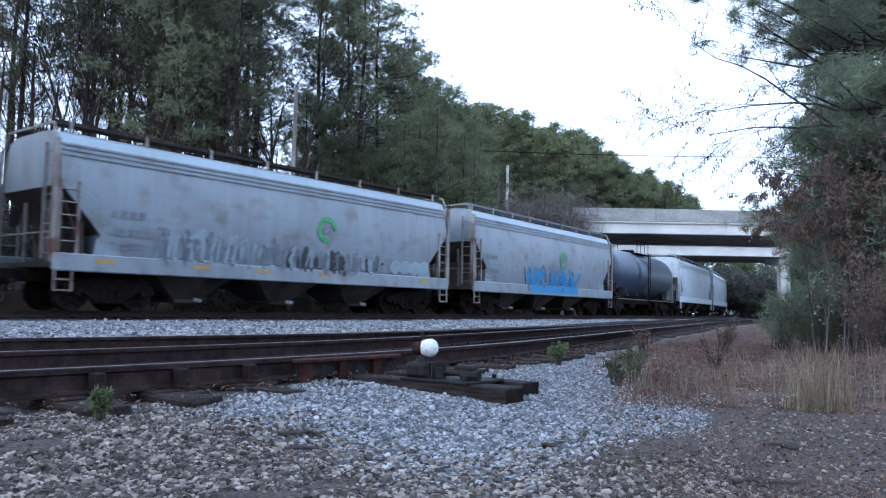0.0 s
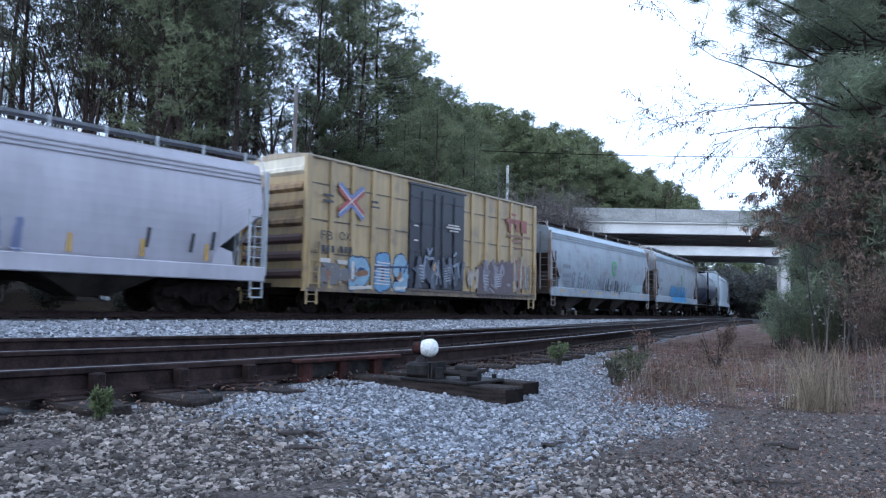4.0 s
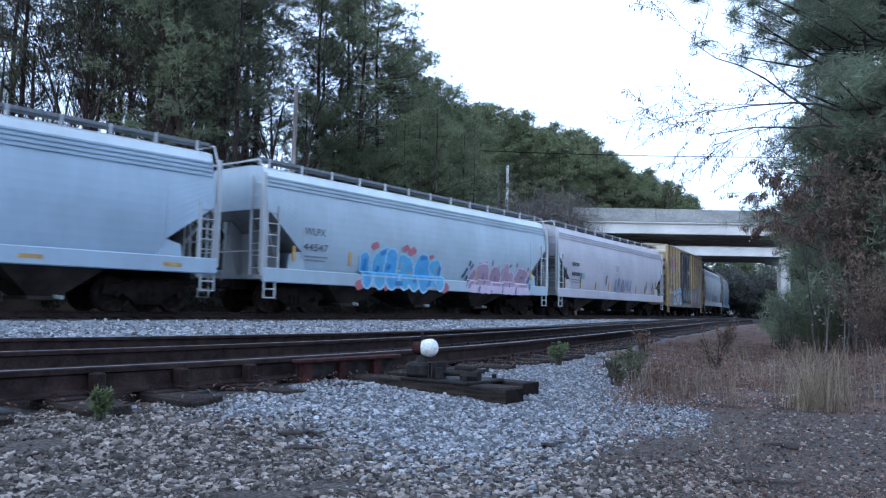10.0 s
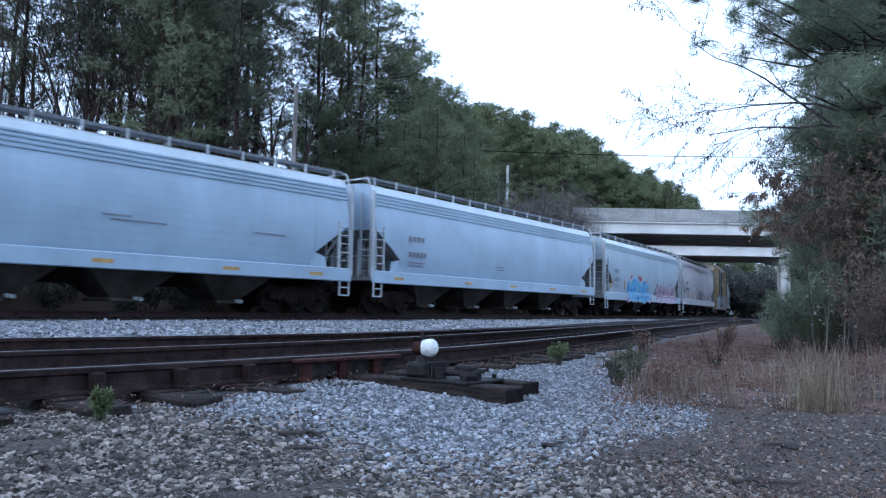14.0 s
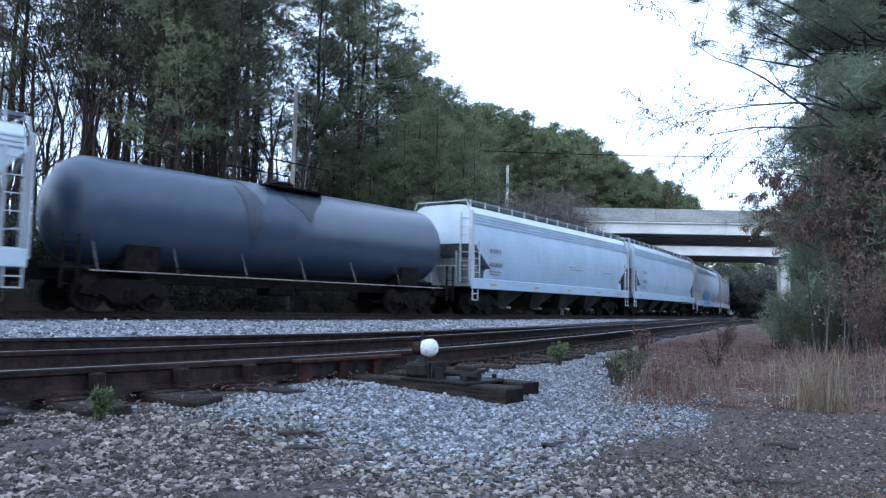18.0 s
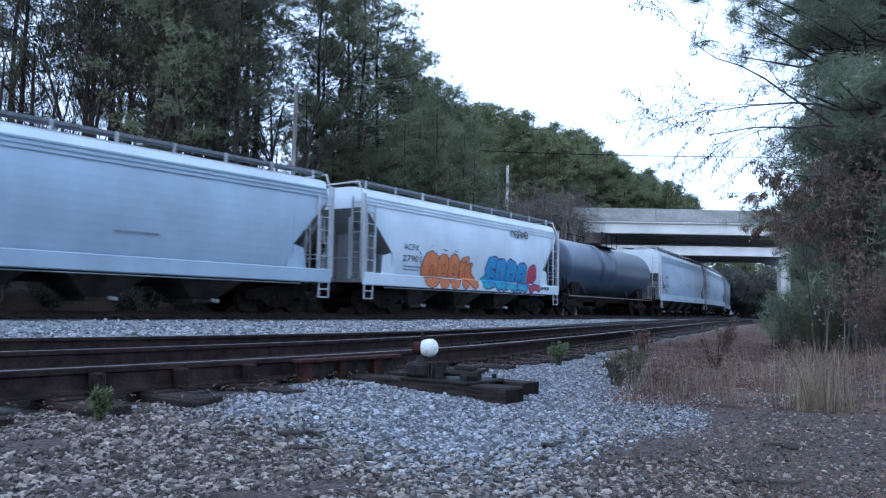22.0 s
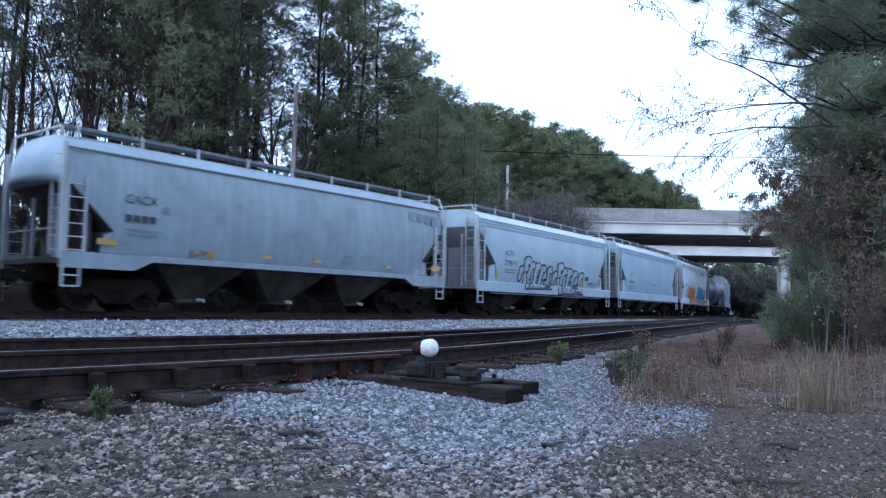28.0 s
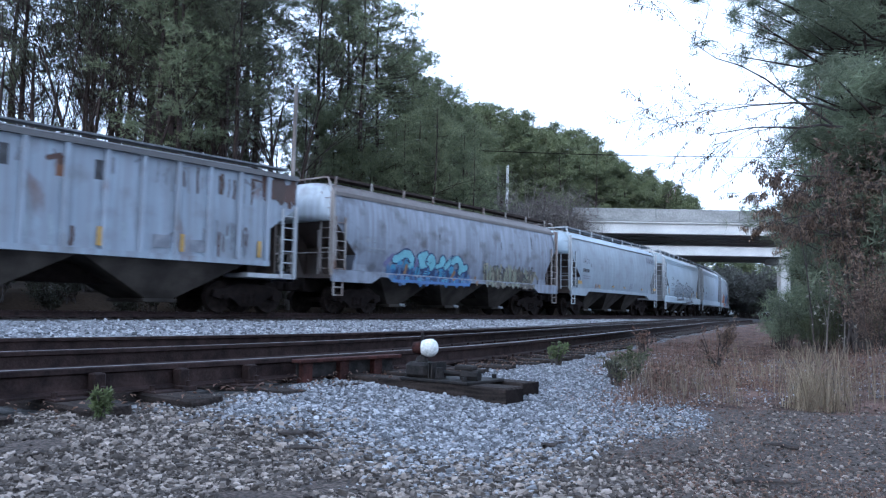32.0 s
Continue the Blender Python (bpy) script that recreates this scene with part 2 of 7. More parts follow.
def block(bm, x0, x1, y0, y1, z0, z1, bev=0.0):
    c = [bm.verts.new(v) for v in ((x0, y0, z0), (x1, y0, z0), (x1, y1, z0), (x0, y1, z0), (x0, y0, z1), (x1, y0, z1), (x1, y1, z1), (x0, y1, z1))]
    fs = [bm.faces.new([c[i] for i in q]) for q in ((0, 3, 2, 1), (4, 5, 6, 7), (0, 1, 5, 4), (1, 2, 6, 5), (2, 3, 7, 6), (3, 0, 4, 7))]
    if bev:
        bmesh.ops.bevel(bm, geom=list({e for f in fs for e in f.edges}), offset=bev, segments=1, affect='EDGES')
    return bm


def tube(bm, a, b, r0, r1=None, seg=8, caps=True):
    a, b = Vector(a), Vector(b)
    r1 = r0 if r1 is None else r1
    q = (b - a).to_track_quat("Z", "Y")
    rings = []
    for p, r in ((a, r0), (b, r1)):
        rings.append([bm.verts.new(p + q @ Vector((r * math.cos(6.28319 * i / seg), r * math.sin(6.28319 * i / seg), 0))) for i in range(seg)])
    for i in range(seg):
        j = (i + 1) % seg
        bm.faces.new((rings[0][i], rings[0][j], rings[1][j], rings[1][i]))
    if caps and seg > 2:
        bm.faces.new(rings[0][::-1])
        bm.faces.new(rings[1])
    return bm


def empty(name, m, label, category, group=""):
    ob = new(name)
    ob.empty_display_size = 0.3
    ob.matrix_basis = m
    return tagged(ob, label, category, group)


# ---------- the main line: an arc that bends away under the bridge ----------
ARC = 235.96
TURN0 = radians(36.190)
ARC_X, ARC_Y = -ARC * math.cos(TURN0), 30.290 + ARC * math.sin(TURN0)
MAIN_Z = 0.80


BEND, ARC_B = 35.0, 400.0
_a = TURN0 - BEND / ARC
BEND_X = ARC_X + ARC * math.cos(_a) - ARC_B * math.cos(_a)
BEND_Y = ARC_Y - ARC * math.sin(_a) + ARC_B * math.sin(_a)


def along(s, lat):
    """Plan place and heading s metres along the train's near side, lat metres towards its far side."""
    if s <= BEND:
        a, r, cx, cy = TURN0 - s / ARC, ARC - lat, ARC_X, ARC_Y
    else:
        a, r, cx, cy = TURN0 - BEND / ARC - (s - BEND) / ARC_B, ARC_B - lat, BEND_X, BEND_Y
    return cx + r * math.cos(a), cy - r * math.sin(a), a


def plan(x, y):
    """The inverse of along()."""
    dx, dy = x - ARC_X, y - ARC_Y
    s, lat = (TURN0 - np.arctan2(-dy, dx)) * ARC, ARC - np.hypot(dx, dy)
    ex, ey = x - BEND_X, y - BEND_Y
    s2, lat2 = BEND + (TURN0 - BEND / ARC - np.arctan2(-ey, ex)) * ARC_B, ARC_B - np.hypot(ex, ey)
    return np.where(s > BEND, s2, s), np.where(s > BEND, lat2, lat)


# near rail of the siding and of the middle track: (s, lat), before and behind the switch
SIDE_S, SIDE_L = (-45, -30, -22, -18, -15.9, -12.4, -6, -1.8, 8.8, 25, 60), (-15.2, -14.9, -14.75, -14.5, -13.85, -12.85, -10.95, -9.95, -7.5, -5.6, -5.2)
MID_S, MID_L = (-45, -30, -20, -17, -12.8, -9.3, -5.7, 0, 10, 25, 60), (-10.6, -10.9, -11.2, -11.45, -10.75, -9.8, -9.0, -7.35, -4.7, -3.2, -3.1)


def smooth_lat(ss, ll, s):
    return sum(np.interp(s + d, ss, ll) for d in (-2, -1, 0, 1, 2)) / 5


def side_lat(s):
    return smooth_lat(SIDE_S, SIDE_L, s)


def mid_lat(s):
    return smooth_lat(MID_S, MID_L, s)


SIDE_Z, MID_Z = 0.645, 0.665


def step(a, b, v):
    t = np.clip((v - a) / (b - a), 0, 1)
    return t * t * (3 - 2 * t)


def ground_z(x, y):
    x, y = np.asarray(x, float), np.asarray(y, float)
    s, lat = plan(x, y)
    s = np.clip(s, -80, 120)
    lat = np.where(np.hypot(x - ARC_X, y - ARC_Y) > 900, -100, lat)
    d = lat - side_lat(s)
    z = 0.40 + 0.0 * x
    z = z + 0.055 * step(-2.2, -0.55, d) * (1 - 0.30 * step(0.8, 1.5, -x)) + 0.045 * step(1.0, 3.5, d)
    z = np.where(lat > -1.6, z + (0.115 * step(-1.6, -0.6, lat)), z)
    z = z - 0.20 * step(4.2, 5.2, lat) + 0.95 * step(5.4, 8.2, lat) + 0.8 * step(9, 16, lat) + 1.2 * step(16, 50, lat)
    bank = step(1.1, 5.5, x - 0.10 * (y - 4) - 0.33 * np.maximum(y - 9, 0)) * step(2.5, 5.5, y) * step(3.0, 6.0, -d)
    z = z + 0.75 * bank
    z = z + 0.018 * np.sin(1.7 * x + 0.6 * y) * np.sin(1.3 * y - 0.8 * x) + 0.010 * np.sin(5.1 * x + 2.2) * np.sin(4.3 * y)
    return z


# ---------- ground ----------
def gravel(name, a, b, c, size):
    m, n, l, p = nodes(name)
    tc = n.new("ShaderNodeTexCoord")
    v = n.new("ShaderNodeTexVoronoi")
    v.inputs["Scale"].default_value = 1 / size
    l.new(tc.outputs["Object"], v.inputs["Vector"])
    sep = n.new("ShaderNodeSeparateColor")
    l.new(v.outputs["Color"], sep.inputs[0])
    col = ramp(n, l, sep.outputs[0], a, c, 0.05, 1.0)
    col = mix(n, l, ramp(n, l, noise_at(n, l, 1.3, 6), (0, 0, 0), (0.6, 0.6, 0.6), 0.42, 0.68), col, b)
    # cell rims darkened: the shade between stones put into the colour
    gap = ramp(n, l, v.outputs["Distance"], (1, 1, 1), (0.30, 0.29, 0.28), 0.25, 0.75)
    x = n.new("ShaderNodeMix")
    x.data_type, x.blend_type = 'RGBA', 'MULTIPLY'
    x.inputs[0].default_value = 1.0
    l.new(col, x.inputs[6])
    l.new(gap, x.inputs[7])
    l.new(x.outputs[2], p.inputs["Base Color"])
    p.inputs["Roughness"].default_value = 0.9
    inv = n.new("ShaderNodeMath")
    inv.operation = 'SUBTRACT'
    inv.inputs[0].default_value = 1.0
    l.new(v.outputs["Distance"], inv.inputs[1])
    bump(n, l, p, inv.outputs[0], 0.9, size * 0.6)
    return m


GRAVEL = gravel("grey gravel", (0.045, 0.046, 0.052), (0.075, 0.072, 0.07), (0.27, 0.28, 0.305), 0.022)
GRAVEL_DIRT = gravel("earthy gravel", (0.033, 0.024, 0.019), (0.060, 0.043, 0.034), (0.185, 0.142, 0.117), 0.015)
BALLAST = gravel("clean white ballast", (0.20, 0.21, 0.23), (0.30, 0.31, 0.335), (0.50, 0.515, 0.54), 0.05)
# oily stones, also darkened for the shadow under train and rails
OILY_SHADE = gravel("oily track bed", (0.018, 0.017, 0.017), (0.035, 0.03, 0.028), (0.075, 0.07, 0.068), 0.05)
SOIL = surface("brown soil with litter", (0.058, 0.038, 0.031), (0.205, 0.134, 0.108), 3.2, 0.95, 0, 0.9, 0.03, None, 38, spec=0.12)
LITTER = surface("forest floor litter", (0.022, 0.016, 0.011), (0.06, 0.042, 0.028), 0.7, 0.95, 0, 0.8, 0.03, None, 9, spec=0.12)


def graded(lo, hi, fine, grow, far):
    v = list(np.arange(lo, hi, fine))
    st = fine
    while v[-1] < far:
        st *= grow
        v.append(v[-1] + st)
    st, back = fine, [v[0]]
    while back[-1] > -far:
        st *= grow
        back.append(back[-1] - st)
    return np.array(back[:0:-1] + v)


def clean_edge(x):
    """How near the clean ballast fan round the switch stand reaches."""
    return np.interp(x, (-3.0, -1.8, -0.7, 0.0, 0.3, 0.75, 1.36, 2.0), (7.5, 4.9, 3.75, 3.0, 3.0, 3.6, 4.2, 5.6))


def make_ground():
    gx, gy = graded(-6.0, 7.0, 0.09, 1.09, 2600), graded(1.6, 13.0, 0.09, 1.07, 2600)
    xx, yy = np.meshgrid(gx, gy)
    zz = ground_z(xx, yy)
    verts = np.stack([xx, yy, zz], -1).reshape(-1, 3).tolist()
    w, h = len(gx), len(gy)
    faces = [(j * w + i, j * w + i + 1, (j + 1) * w + i + 1, (j + 1) * w + i) for j in range(h - 1) for i in range(w - 1)]
    cx, cy = (gx[1:] + gx[:-1]) / 2, (gy[1:] + gy[:-1]) / 2
    cx, cy = np.meshgrid(cx, cy)
    s, lat = plan(cx, cy)
    sc = np.clip(s, -80, 120)
    d = lat - side_lat(sc)
    wob = 0.25 * np.sin(3.1 * cx + 1.7 * cy) + 0.18 * np.sin(7.3 * cx - 4.1 * cy)
    kind = np.full(cx.shape, 1)
    kind = np.where((cy > clean_edge(cx) + 0.4 * wob) & (d < 0.2), 0, kind)
    kind = np.where((d > -0.35) & (lat < mid_lat(sc) + 2.2), 3, kind)
    kind = np.where((lat > mid_lat(sc) + 2.0) & (lat < -0.7), 2, kind)
    kind = np.where((lat >= -0.7) & (lat < 4.6), 3, kind)
    kind = np.where(lat >= 4.6, 5, kind)
    right = cx - 0.10 * (cy - 4) - 0.30 * np.maximum(cy - 9, 0)
    kind = np.where((right > 1.25 + 0.5 * wob + 0.25 * np.maximum(0, cy - 4.2)) & (d < -1.0) & (cy > 4.9 + wob), 4, kind)
    kind = np.where((cy > 9.5) & (d < -1.0) & (right > 0.4 + wob), 4, kind)
    kind = np.where((cy > 5.0) & (d < -0.7) & (cx > 1.22 + 0.13 * (cy - 5.3) + 0.3 * wob), 4, kind)
    kind = np.where((np.abs(cx) > 60) | (cy > 160) | (cy < -20), 5, kind)
    g = raw("ground", verts, faces, GRAVEL, smooth=True)
    for m in (GRAVEL_DIRT, BALLAST, OILY_SHADE, SOIL, LITTER):
        g.data.materials.append(m)
    g.data.polygons.foreach_set("material_index", kind.reshape(-1).astype(np.int32))
    return tagged(g, "gravelly ground beside the tracks with soil and litter", "ground", kind="structure")


GROUND = make_ground()


# ---------- tracks ----------
RAIL_PROFILE = ((-0.066, 0.0), (0.066, 0.0), (0.066, 0.012), (0.012, 0.028), (0.009, 0.108), (0.034, 0.118), (0.035, 0.143), (0.028, 0.150),
                (-0.028, 0.150), (-0.035, 0.143), (-0.034, 0.118), (-0.009, 0.108), (-0.012, 0.028), (-0.066, 0.012))


def rail(lat_at, top, s0, s1, parent, ds=0.5):
    ss = np.arange(s0, s1 + 1e-6, ds)
    pts = [along(s, lat_at(s)) for s in ss]
    verts, faces, n = [], [], len(RAIL_PROFILE)
    for i, (x, y, a) in enumerate(pts):
        q, r = pts[min(i + 1, len(pts) - 1)], pts[max(i - 1, 0)]
        t = Vector((q[0] - r[0], q[1] - r[1], 0)).normalized()
        side = Vector((t.y, -t.x, 0))
        for u, v in RAIL_PROFILE:
            verts.append((x + side.x * u, y + side.y * u, top - 0.150 + v))
    for i in range(len(pts) - 1):
        for k in range(n):
            kk = (k + 1) % n
            faces.append((i * n + k, i * n + kk, (i + 1) * n + kk, (i + 1) * n + k))
    ob = raw("rail", verts, faces, RAIL_SIDE, parent)
    ob.data.materials.append(RAIL_TOP)
    ob.data.polygons.foreach_set("material_index", np.array([1 if k % n == 7 else 0 for k in range(len(faces))], np.int32))
    return ob


def tie_mesh(length, width, height, seed):
    rnd = random.Random(seed)
    bm = bmesh.new()
    block(bm, -length / 2, length / 2, -width / 2, width / 2, -height, 0, 0.012)
    for v in bm.verts:
        v.co += Vector([rnd.uniform(-0.006, 0.006) for _ in range(3)])
    return bm


def track(name, label, lat_at, top, s0, s1, gauge=1.50, pitch=0.53, length=2.6, far=0.0):
    t = empty(name, Matrix(), label, "railway track")
    rail(lat_at, top, s0, s1, t)
    rail(lambda s: lat_at(s) + gauge, top + far, s0, s1, t)
    shapes = [part("tie", tie_mesh(length, 0.23, 0.17, k), TIE if k % 3 else TIE_GREY, t) for k in range(3)]
    bm = block(bmesh.new(), -0.17, 0.17, -0.10, 0.10, 0, 0.014, 0.004)
    for u, v in ((-0.1, 0.07), (0.1, -0.07), (0.1, 0.07)):
        tube(bm, (u, v, 0.01), (u, v, 0.045), 0.014, 0.016, 6)
    plate = part("tie_plate", bm, RAIL_SIDE, t)
    rnd = random.Random(hash(len(name)) & 7)
    s, k = s0, 0
    first = True
    while s < s1:
        x, y, a = along(s, lat_at(s) + gauge / 2)
        x2, y2, a2 = along(s + 0.4, lat_at(s + 0.4) + gauge / 2)
        turn = math.degrees(math.atan2(y2 - y, x2 - x)) + 90 + rnd.uniform(-1.5, 1.5)
        m = pose(x, y, top - 0.163, 0, 0, turn)
        if k < 3:
            shapes[k].matrix_basis = m
        else:
            share(shapes[k % 3], m, t)
        for off in (gauge / 2, -gauge / 2):
            mm = m @ pose(off, 0, 0)
            if first:
                plate.matrix_basis = mm
                first = False
            elif s < 12:
                share(plate, mm, t)
        k += 1
        s += pitch * (1 + rnd.uniform(-0.05, 0.05))
    return t


SIDING = track("siding_track", "rusty siding rails on dark creosoted wooden ties", side_lat, SIDE_Z, -31, 30, far=0.01)
BRACE_S = (-21.3, -20.77, -20.27, -19.78, -19.25)


def rail_braces(t):
    """Cast braces that hold the near rail upright beside the switch."""
    first = None
    for s in BRACE_S:
        x, y, a = along(s, float(side_lat(s)) - 0.045)
        x2, y2, _ = along(s + 0.3, float(side_lat(s + 0.3)) - 0.045)
        m = pose(x, y, SIDE_Z - 0.15, 0, 0, math.degrees(math.atan2(y2 - y, x2 - x)))
        if first is None:
            bm = block(bmesh.new(), -0.035, 0.035, -0.05, 0.03, 0.0, 0.12, 0.008)
            block(bm, -0.05, 0.05, -0.11, 0.03, -0.012, 0.02, 0.004)
            tube(bm, (0, -0.085, 0.01), (0, -0.085, 0.05), 0.016, None, 6)
            first = part("rail_brace", bm, RAIL_SIDE, t)
            first.matrix_basis = m
        else:
            share(first, m, t)


track("middle_track", "rusty rails of the middle track on dark ties", mid_lat, MID_Z, -30, 30, far=-0.07)
rail_braces(SIDING)
track("main_track", "main line rails on oily, shade-darkened track bed", lambda s: 0.85 + 0 * s, MAIN_Z, -32, 75, pitch=0.56)


# ---------- bridge ----------
def make_bridge(name, y0, x_left, x_right, top, beam, label):
    """Deck with a parapet, a pale edge girder and the girders behind it."""
    b = empty(name, pose(0, y0, 0), label, "bridge", "road bridges over the line")
    n = 5
    step_x = (x_right - x_left) / n
    low = top - 1.04 - beam
    for i in range(n):
        bm = block(bmesh.new(), x_left + i * step_x + 0.015, x_left + (i + 1) * step_x - 0.015, -0.22, 0.22, top - 0.92, top, 0.03)
        part("parapet", bm, CONCRETE, b)
    part("deck", block(bmesh.new(), x_left, x_right, -0.34, 10.5, top - 1.04, top - 0.92, 0.02), CONCRETE, b)
    part("parapet", block(bmesh.new(), x_left, x_right, 10.1, 10.5, top - 0.92, top - 0.1), CONCRETE, b)
    for i in range(5):
        y = 0.0 + i * 2.45
        bm = bmesh.new()
        block(bm, x_left + 1.0, x_right - 0.3, y - 0.12, y + 0.12, low + 0.14, top - 1.045)
        block(bm, x_left + 1.0, x_right - 0.3, y - 0.34, y + 0.34, low, low + 0.16)
        block(bm, x_left + 1.0, x_right - 0.3, y - 0.30, y + 0.30, top - 1.16, top - 1.045)
        # inner girders take the darker concrete, standing for shade under the deck
        part("girder", bm, GIRDER if i == 0 else CONCRETE, b)
    for x in (x_left + 0.9, x_right - 1.2):
        part("abutment", block(bmesh.new(), x - 0.9, x + 0.9, -0.1, 10.3, -0.3, low, 0.04), CONCRETE, b)
    return b


make_bridge("near_road_bridge", 62.5, 10.35, 44.0, 9.36, 0.98, "concrete road bridge with pale edge girder and parapet")
make_bridge("far_road_bridge", 84.0, 14.0, 60.0, 9.50, 1.20, "second concrete road bridge with pale girder behind")
for n_, x0, y0, w, top in (("bridge_pier", 37.2, 85.0, 1.05, 7.26),):
    pier = empty(n_, pose(x0, y0, 0), "square concrete bridge pier beside brush", "bridge pier", "bridge piers")
    part("column", block(bmesh.new(), -w / 2, w / 2, -w / 2, w / 2, 0.2, top - 0.7, 0.04), GIRDER, pier)
    part("cap", block(bmesh.new(), -w / 2 - 0.25, w / 2 + 0.25, -w / 2 - 0.3, 3.0, top - 0.7, top, 0.04), GIRDER, pier)


# ---------- rolling stock ----------
def side_y(z, half=1.6):
    """Half width of a rounded hopper side at height z."""
    return half - 0.22 * ((z - 2.65) / 1.6) ** 2


def skin(z):
    """Half width with the side sill counted in, for paint that runs over both."""
    return 1.618 if z < 1.42 else side_y(z)


def wheelset(parent, x):
    bm = bmesh.new()
    tube(bm, (0, -1.05, 0), (0, 1.05, 0), 0.08, None, 10)
    for sgn in (-1, 1):
        tube(bm, (0, sgn * 0.70, 0), (0, sgn * 0.83, 0), 0.457, 0.45, 28)
        tube(bm, (0, sgn * 0.67, 0), (0, sgn * 0.70, 0), 0.485, 0.485, 28)
        tube(bm, (0, sgn * 0.83, 0), (0, sgn * 0.87, 0), 0.36, 0.20, 20)
        for k in range(4):
            a = k * math.pi / 2
            tube(bm, (0.26 * math.cos(a), sgn * 0.85, 0.26 * math.sin(a)), (0.26 * math.cos(a), sgn * 0.872, 0.26 * math.sin(a)), 0.045, None, 6)
    ob = part("wheelset", bm, WHEEL, parent)
    ob.matrix_basis = pose(x, 0, 0.457)
    return ob


def truck_frame(parent, x):
    bm = bmesh.new()
    for sgn in (-1, 1):
        y0, y1 = sorted((sgn * 0.93, sgn * 1.10))
        prof = ((-1.25, 0.46), (-1.20, 0.66), (-0.85, 0.72), (-0.45, 0.84), (0.45, 0.84), (0.85, 0.72), (1.20, 0.66), (1.25, 0.46), (1.02, 0.40), (0.80, 0.52),
                (0.45, 0.30), (0.35, 0.20), (-0.35, 0.20), (-0.45, 0.30), (-0.80, 0.52), (-1.02, 0.40))
        a = [bm.verts.new((x + u, y0, v)) for u, v in prof]
        b = [bm.verts.new((x + u, y1, v)) for u, v in prof]
        bm.faces.new(a)
        bm.faces.new(b[::-1])
        for i in range(len(prof)):
            j = (i + 1) % len(prof)
            bm.faces.new((a[j], a[i], b[i], b[j]))
        for u in (-0.88, 0.88):
            tube(bm, (x + u, sgn * 1.08, 0.457), (x + u, sgn * 1.20, 0.457), 0.10, 0.085, 10)
        for u in (-0.18, 0.0, 0.18):
            tube(bm, (x + u, sgn * 1.10, 0.28), (x + u, sgn * 1.10, 0.56), 0.075, None, 8)
    block(bm, x - 0.22, x + 0.22, -1.0, 1.0, 0.50, 0.80)
    return part("truck_frame", bm, UNDER, parent)


def coupler(parent, x, d):
    bm = bmesh.new()
    block(bm, min(x, x + d * 0.42), max(x, x + d * 0.42), -0.09, 0.09, 0.78, 0.96)
    block(bm, min(x + d * 0.35, x + d * 0.62), max(x + d * 0.35, x + d * 0.62), -0.15, 0.15, 0.72, 1.02, 0.04)
    return part("coupler", bm, UNDER, parent)


def ladder(parent, x, y, z0, z1, width, rungs, mat, name="ladder", along_x=True):
    bm = bmesh.new()
    r = 0.028
    ends = ((x, y), (x + width, y)) if along_x else ((x, y), (x, y + width))
    for ex, ey in ends:
        block(bm, ex - r, ex + r, ey - r, ey + r, z0, z1)
    for k in range(rungs):
        z = z0 + (z1 - z0) * (k + 0.35) / rungs
        tube(bm, (*ends[0], z), (*ends[1], z), 0.016, None, 6)
    return part(name, bm, mat, parent)


def loft(stations, closed_ends=True):
    bm = bmesh.new()
    rings = [[bm.verts.new(p) for p in st] for st in stations]
    n = len(rings[0])
    for a, b in zip(rings, rings[1:]):
        for i in range(n):
            j = (i + 1) % n
            bm.faces.new((a[i], a[j], b[j], b[i]))
    if closed_ends:
        bm.faces.new(rings[0][::-1])
        bm.faces.new(rings[-1])
    bmesh.ops.recalc_face_normals(bm, faces=bm.faces)
    return bm


def stroke_mesh(bm, pts, width, half_y, lift):
    """A painted stroke on the near side: pts are (x, z), laid on the curve of the side."""
    fine = []
    for (ax, az), (bx, bz) in zip(pts, pts[1:]):
        n = max(1, int(math.hypot(bx - ax, bz - az) / 0.25))
        fine += [(ax + (bx - ax) * i / n, az + (bz - az) * i / n) for i in range(n)]
    fine.append(pts[-1])
    prev = None
    for i, (x, z) in enumerate(fine):
        q, r = fine[min(i + 1, len(fine) - 1)], fine[max(i - 1, 0)]
        tx, tz = q[0] - r[0], q[1] - r[1]
        ln = math.hypot(tx, tz) or 1
        nx, nz = -tz / ln * width / 2, tx / ln * width / 2
        row = [bm.verts.new((x + k * nx, -half_y(z + k * nz) - lift, z + k * nz)) for k in (1, -1)]
        if prev:
            bm.faces.new((prev[0], row[0], row[1], prev[1]))
        prev = row


def bow(cx, cz, rx, rz, a0, a1, n=7):
    """Points along a part of an ellipse, angles in degrees."""
    return [(cx + rx * math.cos(radians(a0 + (a1 - a0) * k / n)), cz + rz * math.sin(radians(a0 + (a1 - a0) * k / n))) for k in range(n + 1)]


ARCH = [(0, 0)] + bow(0.5, 0.55, 0.5, 0.45, 180, 0) + [(1, 0)]
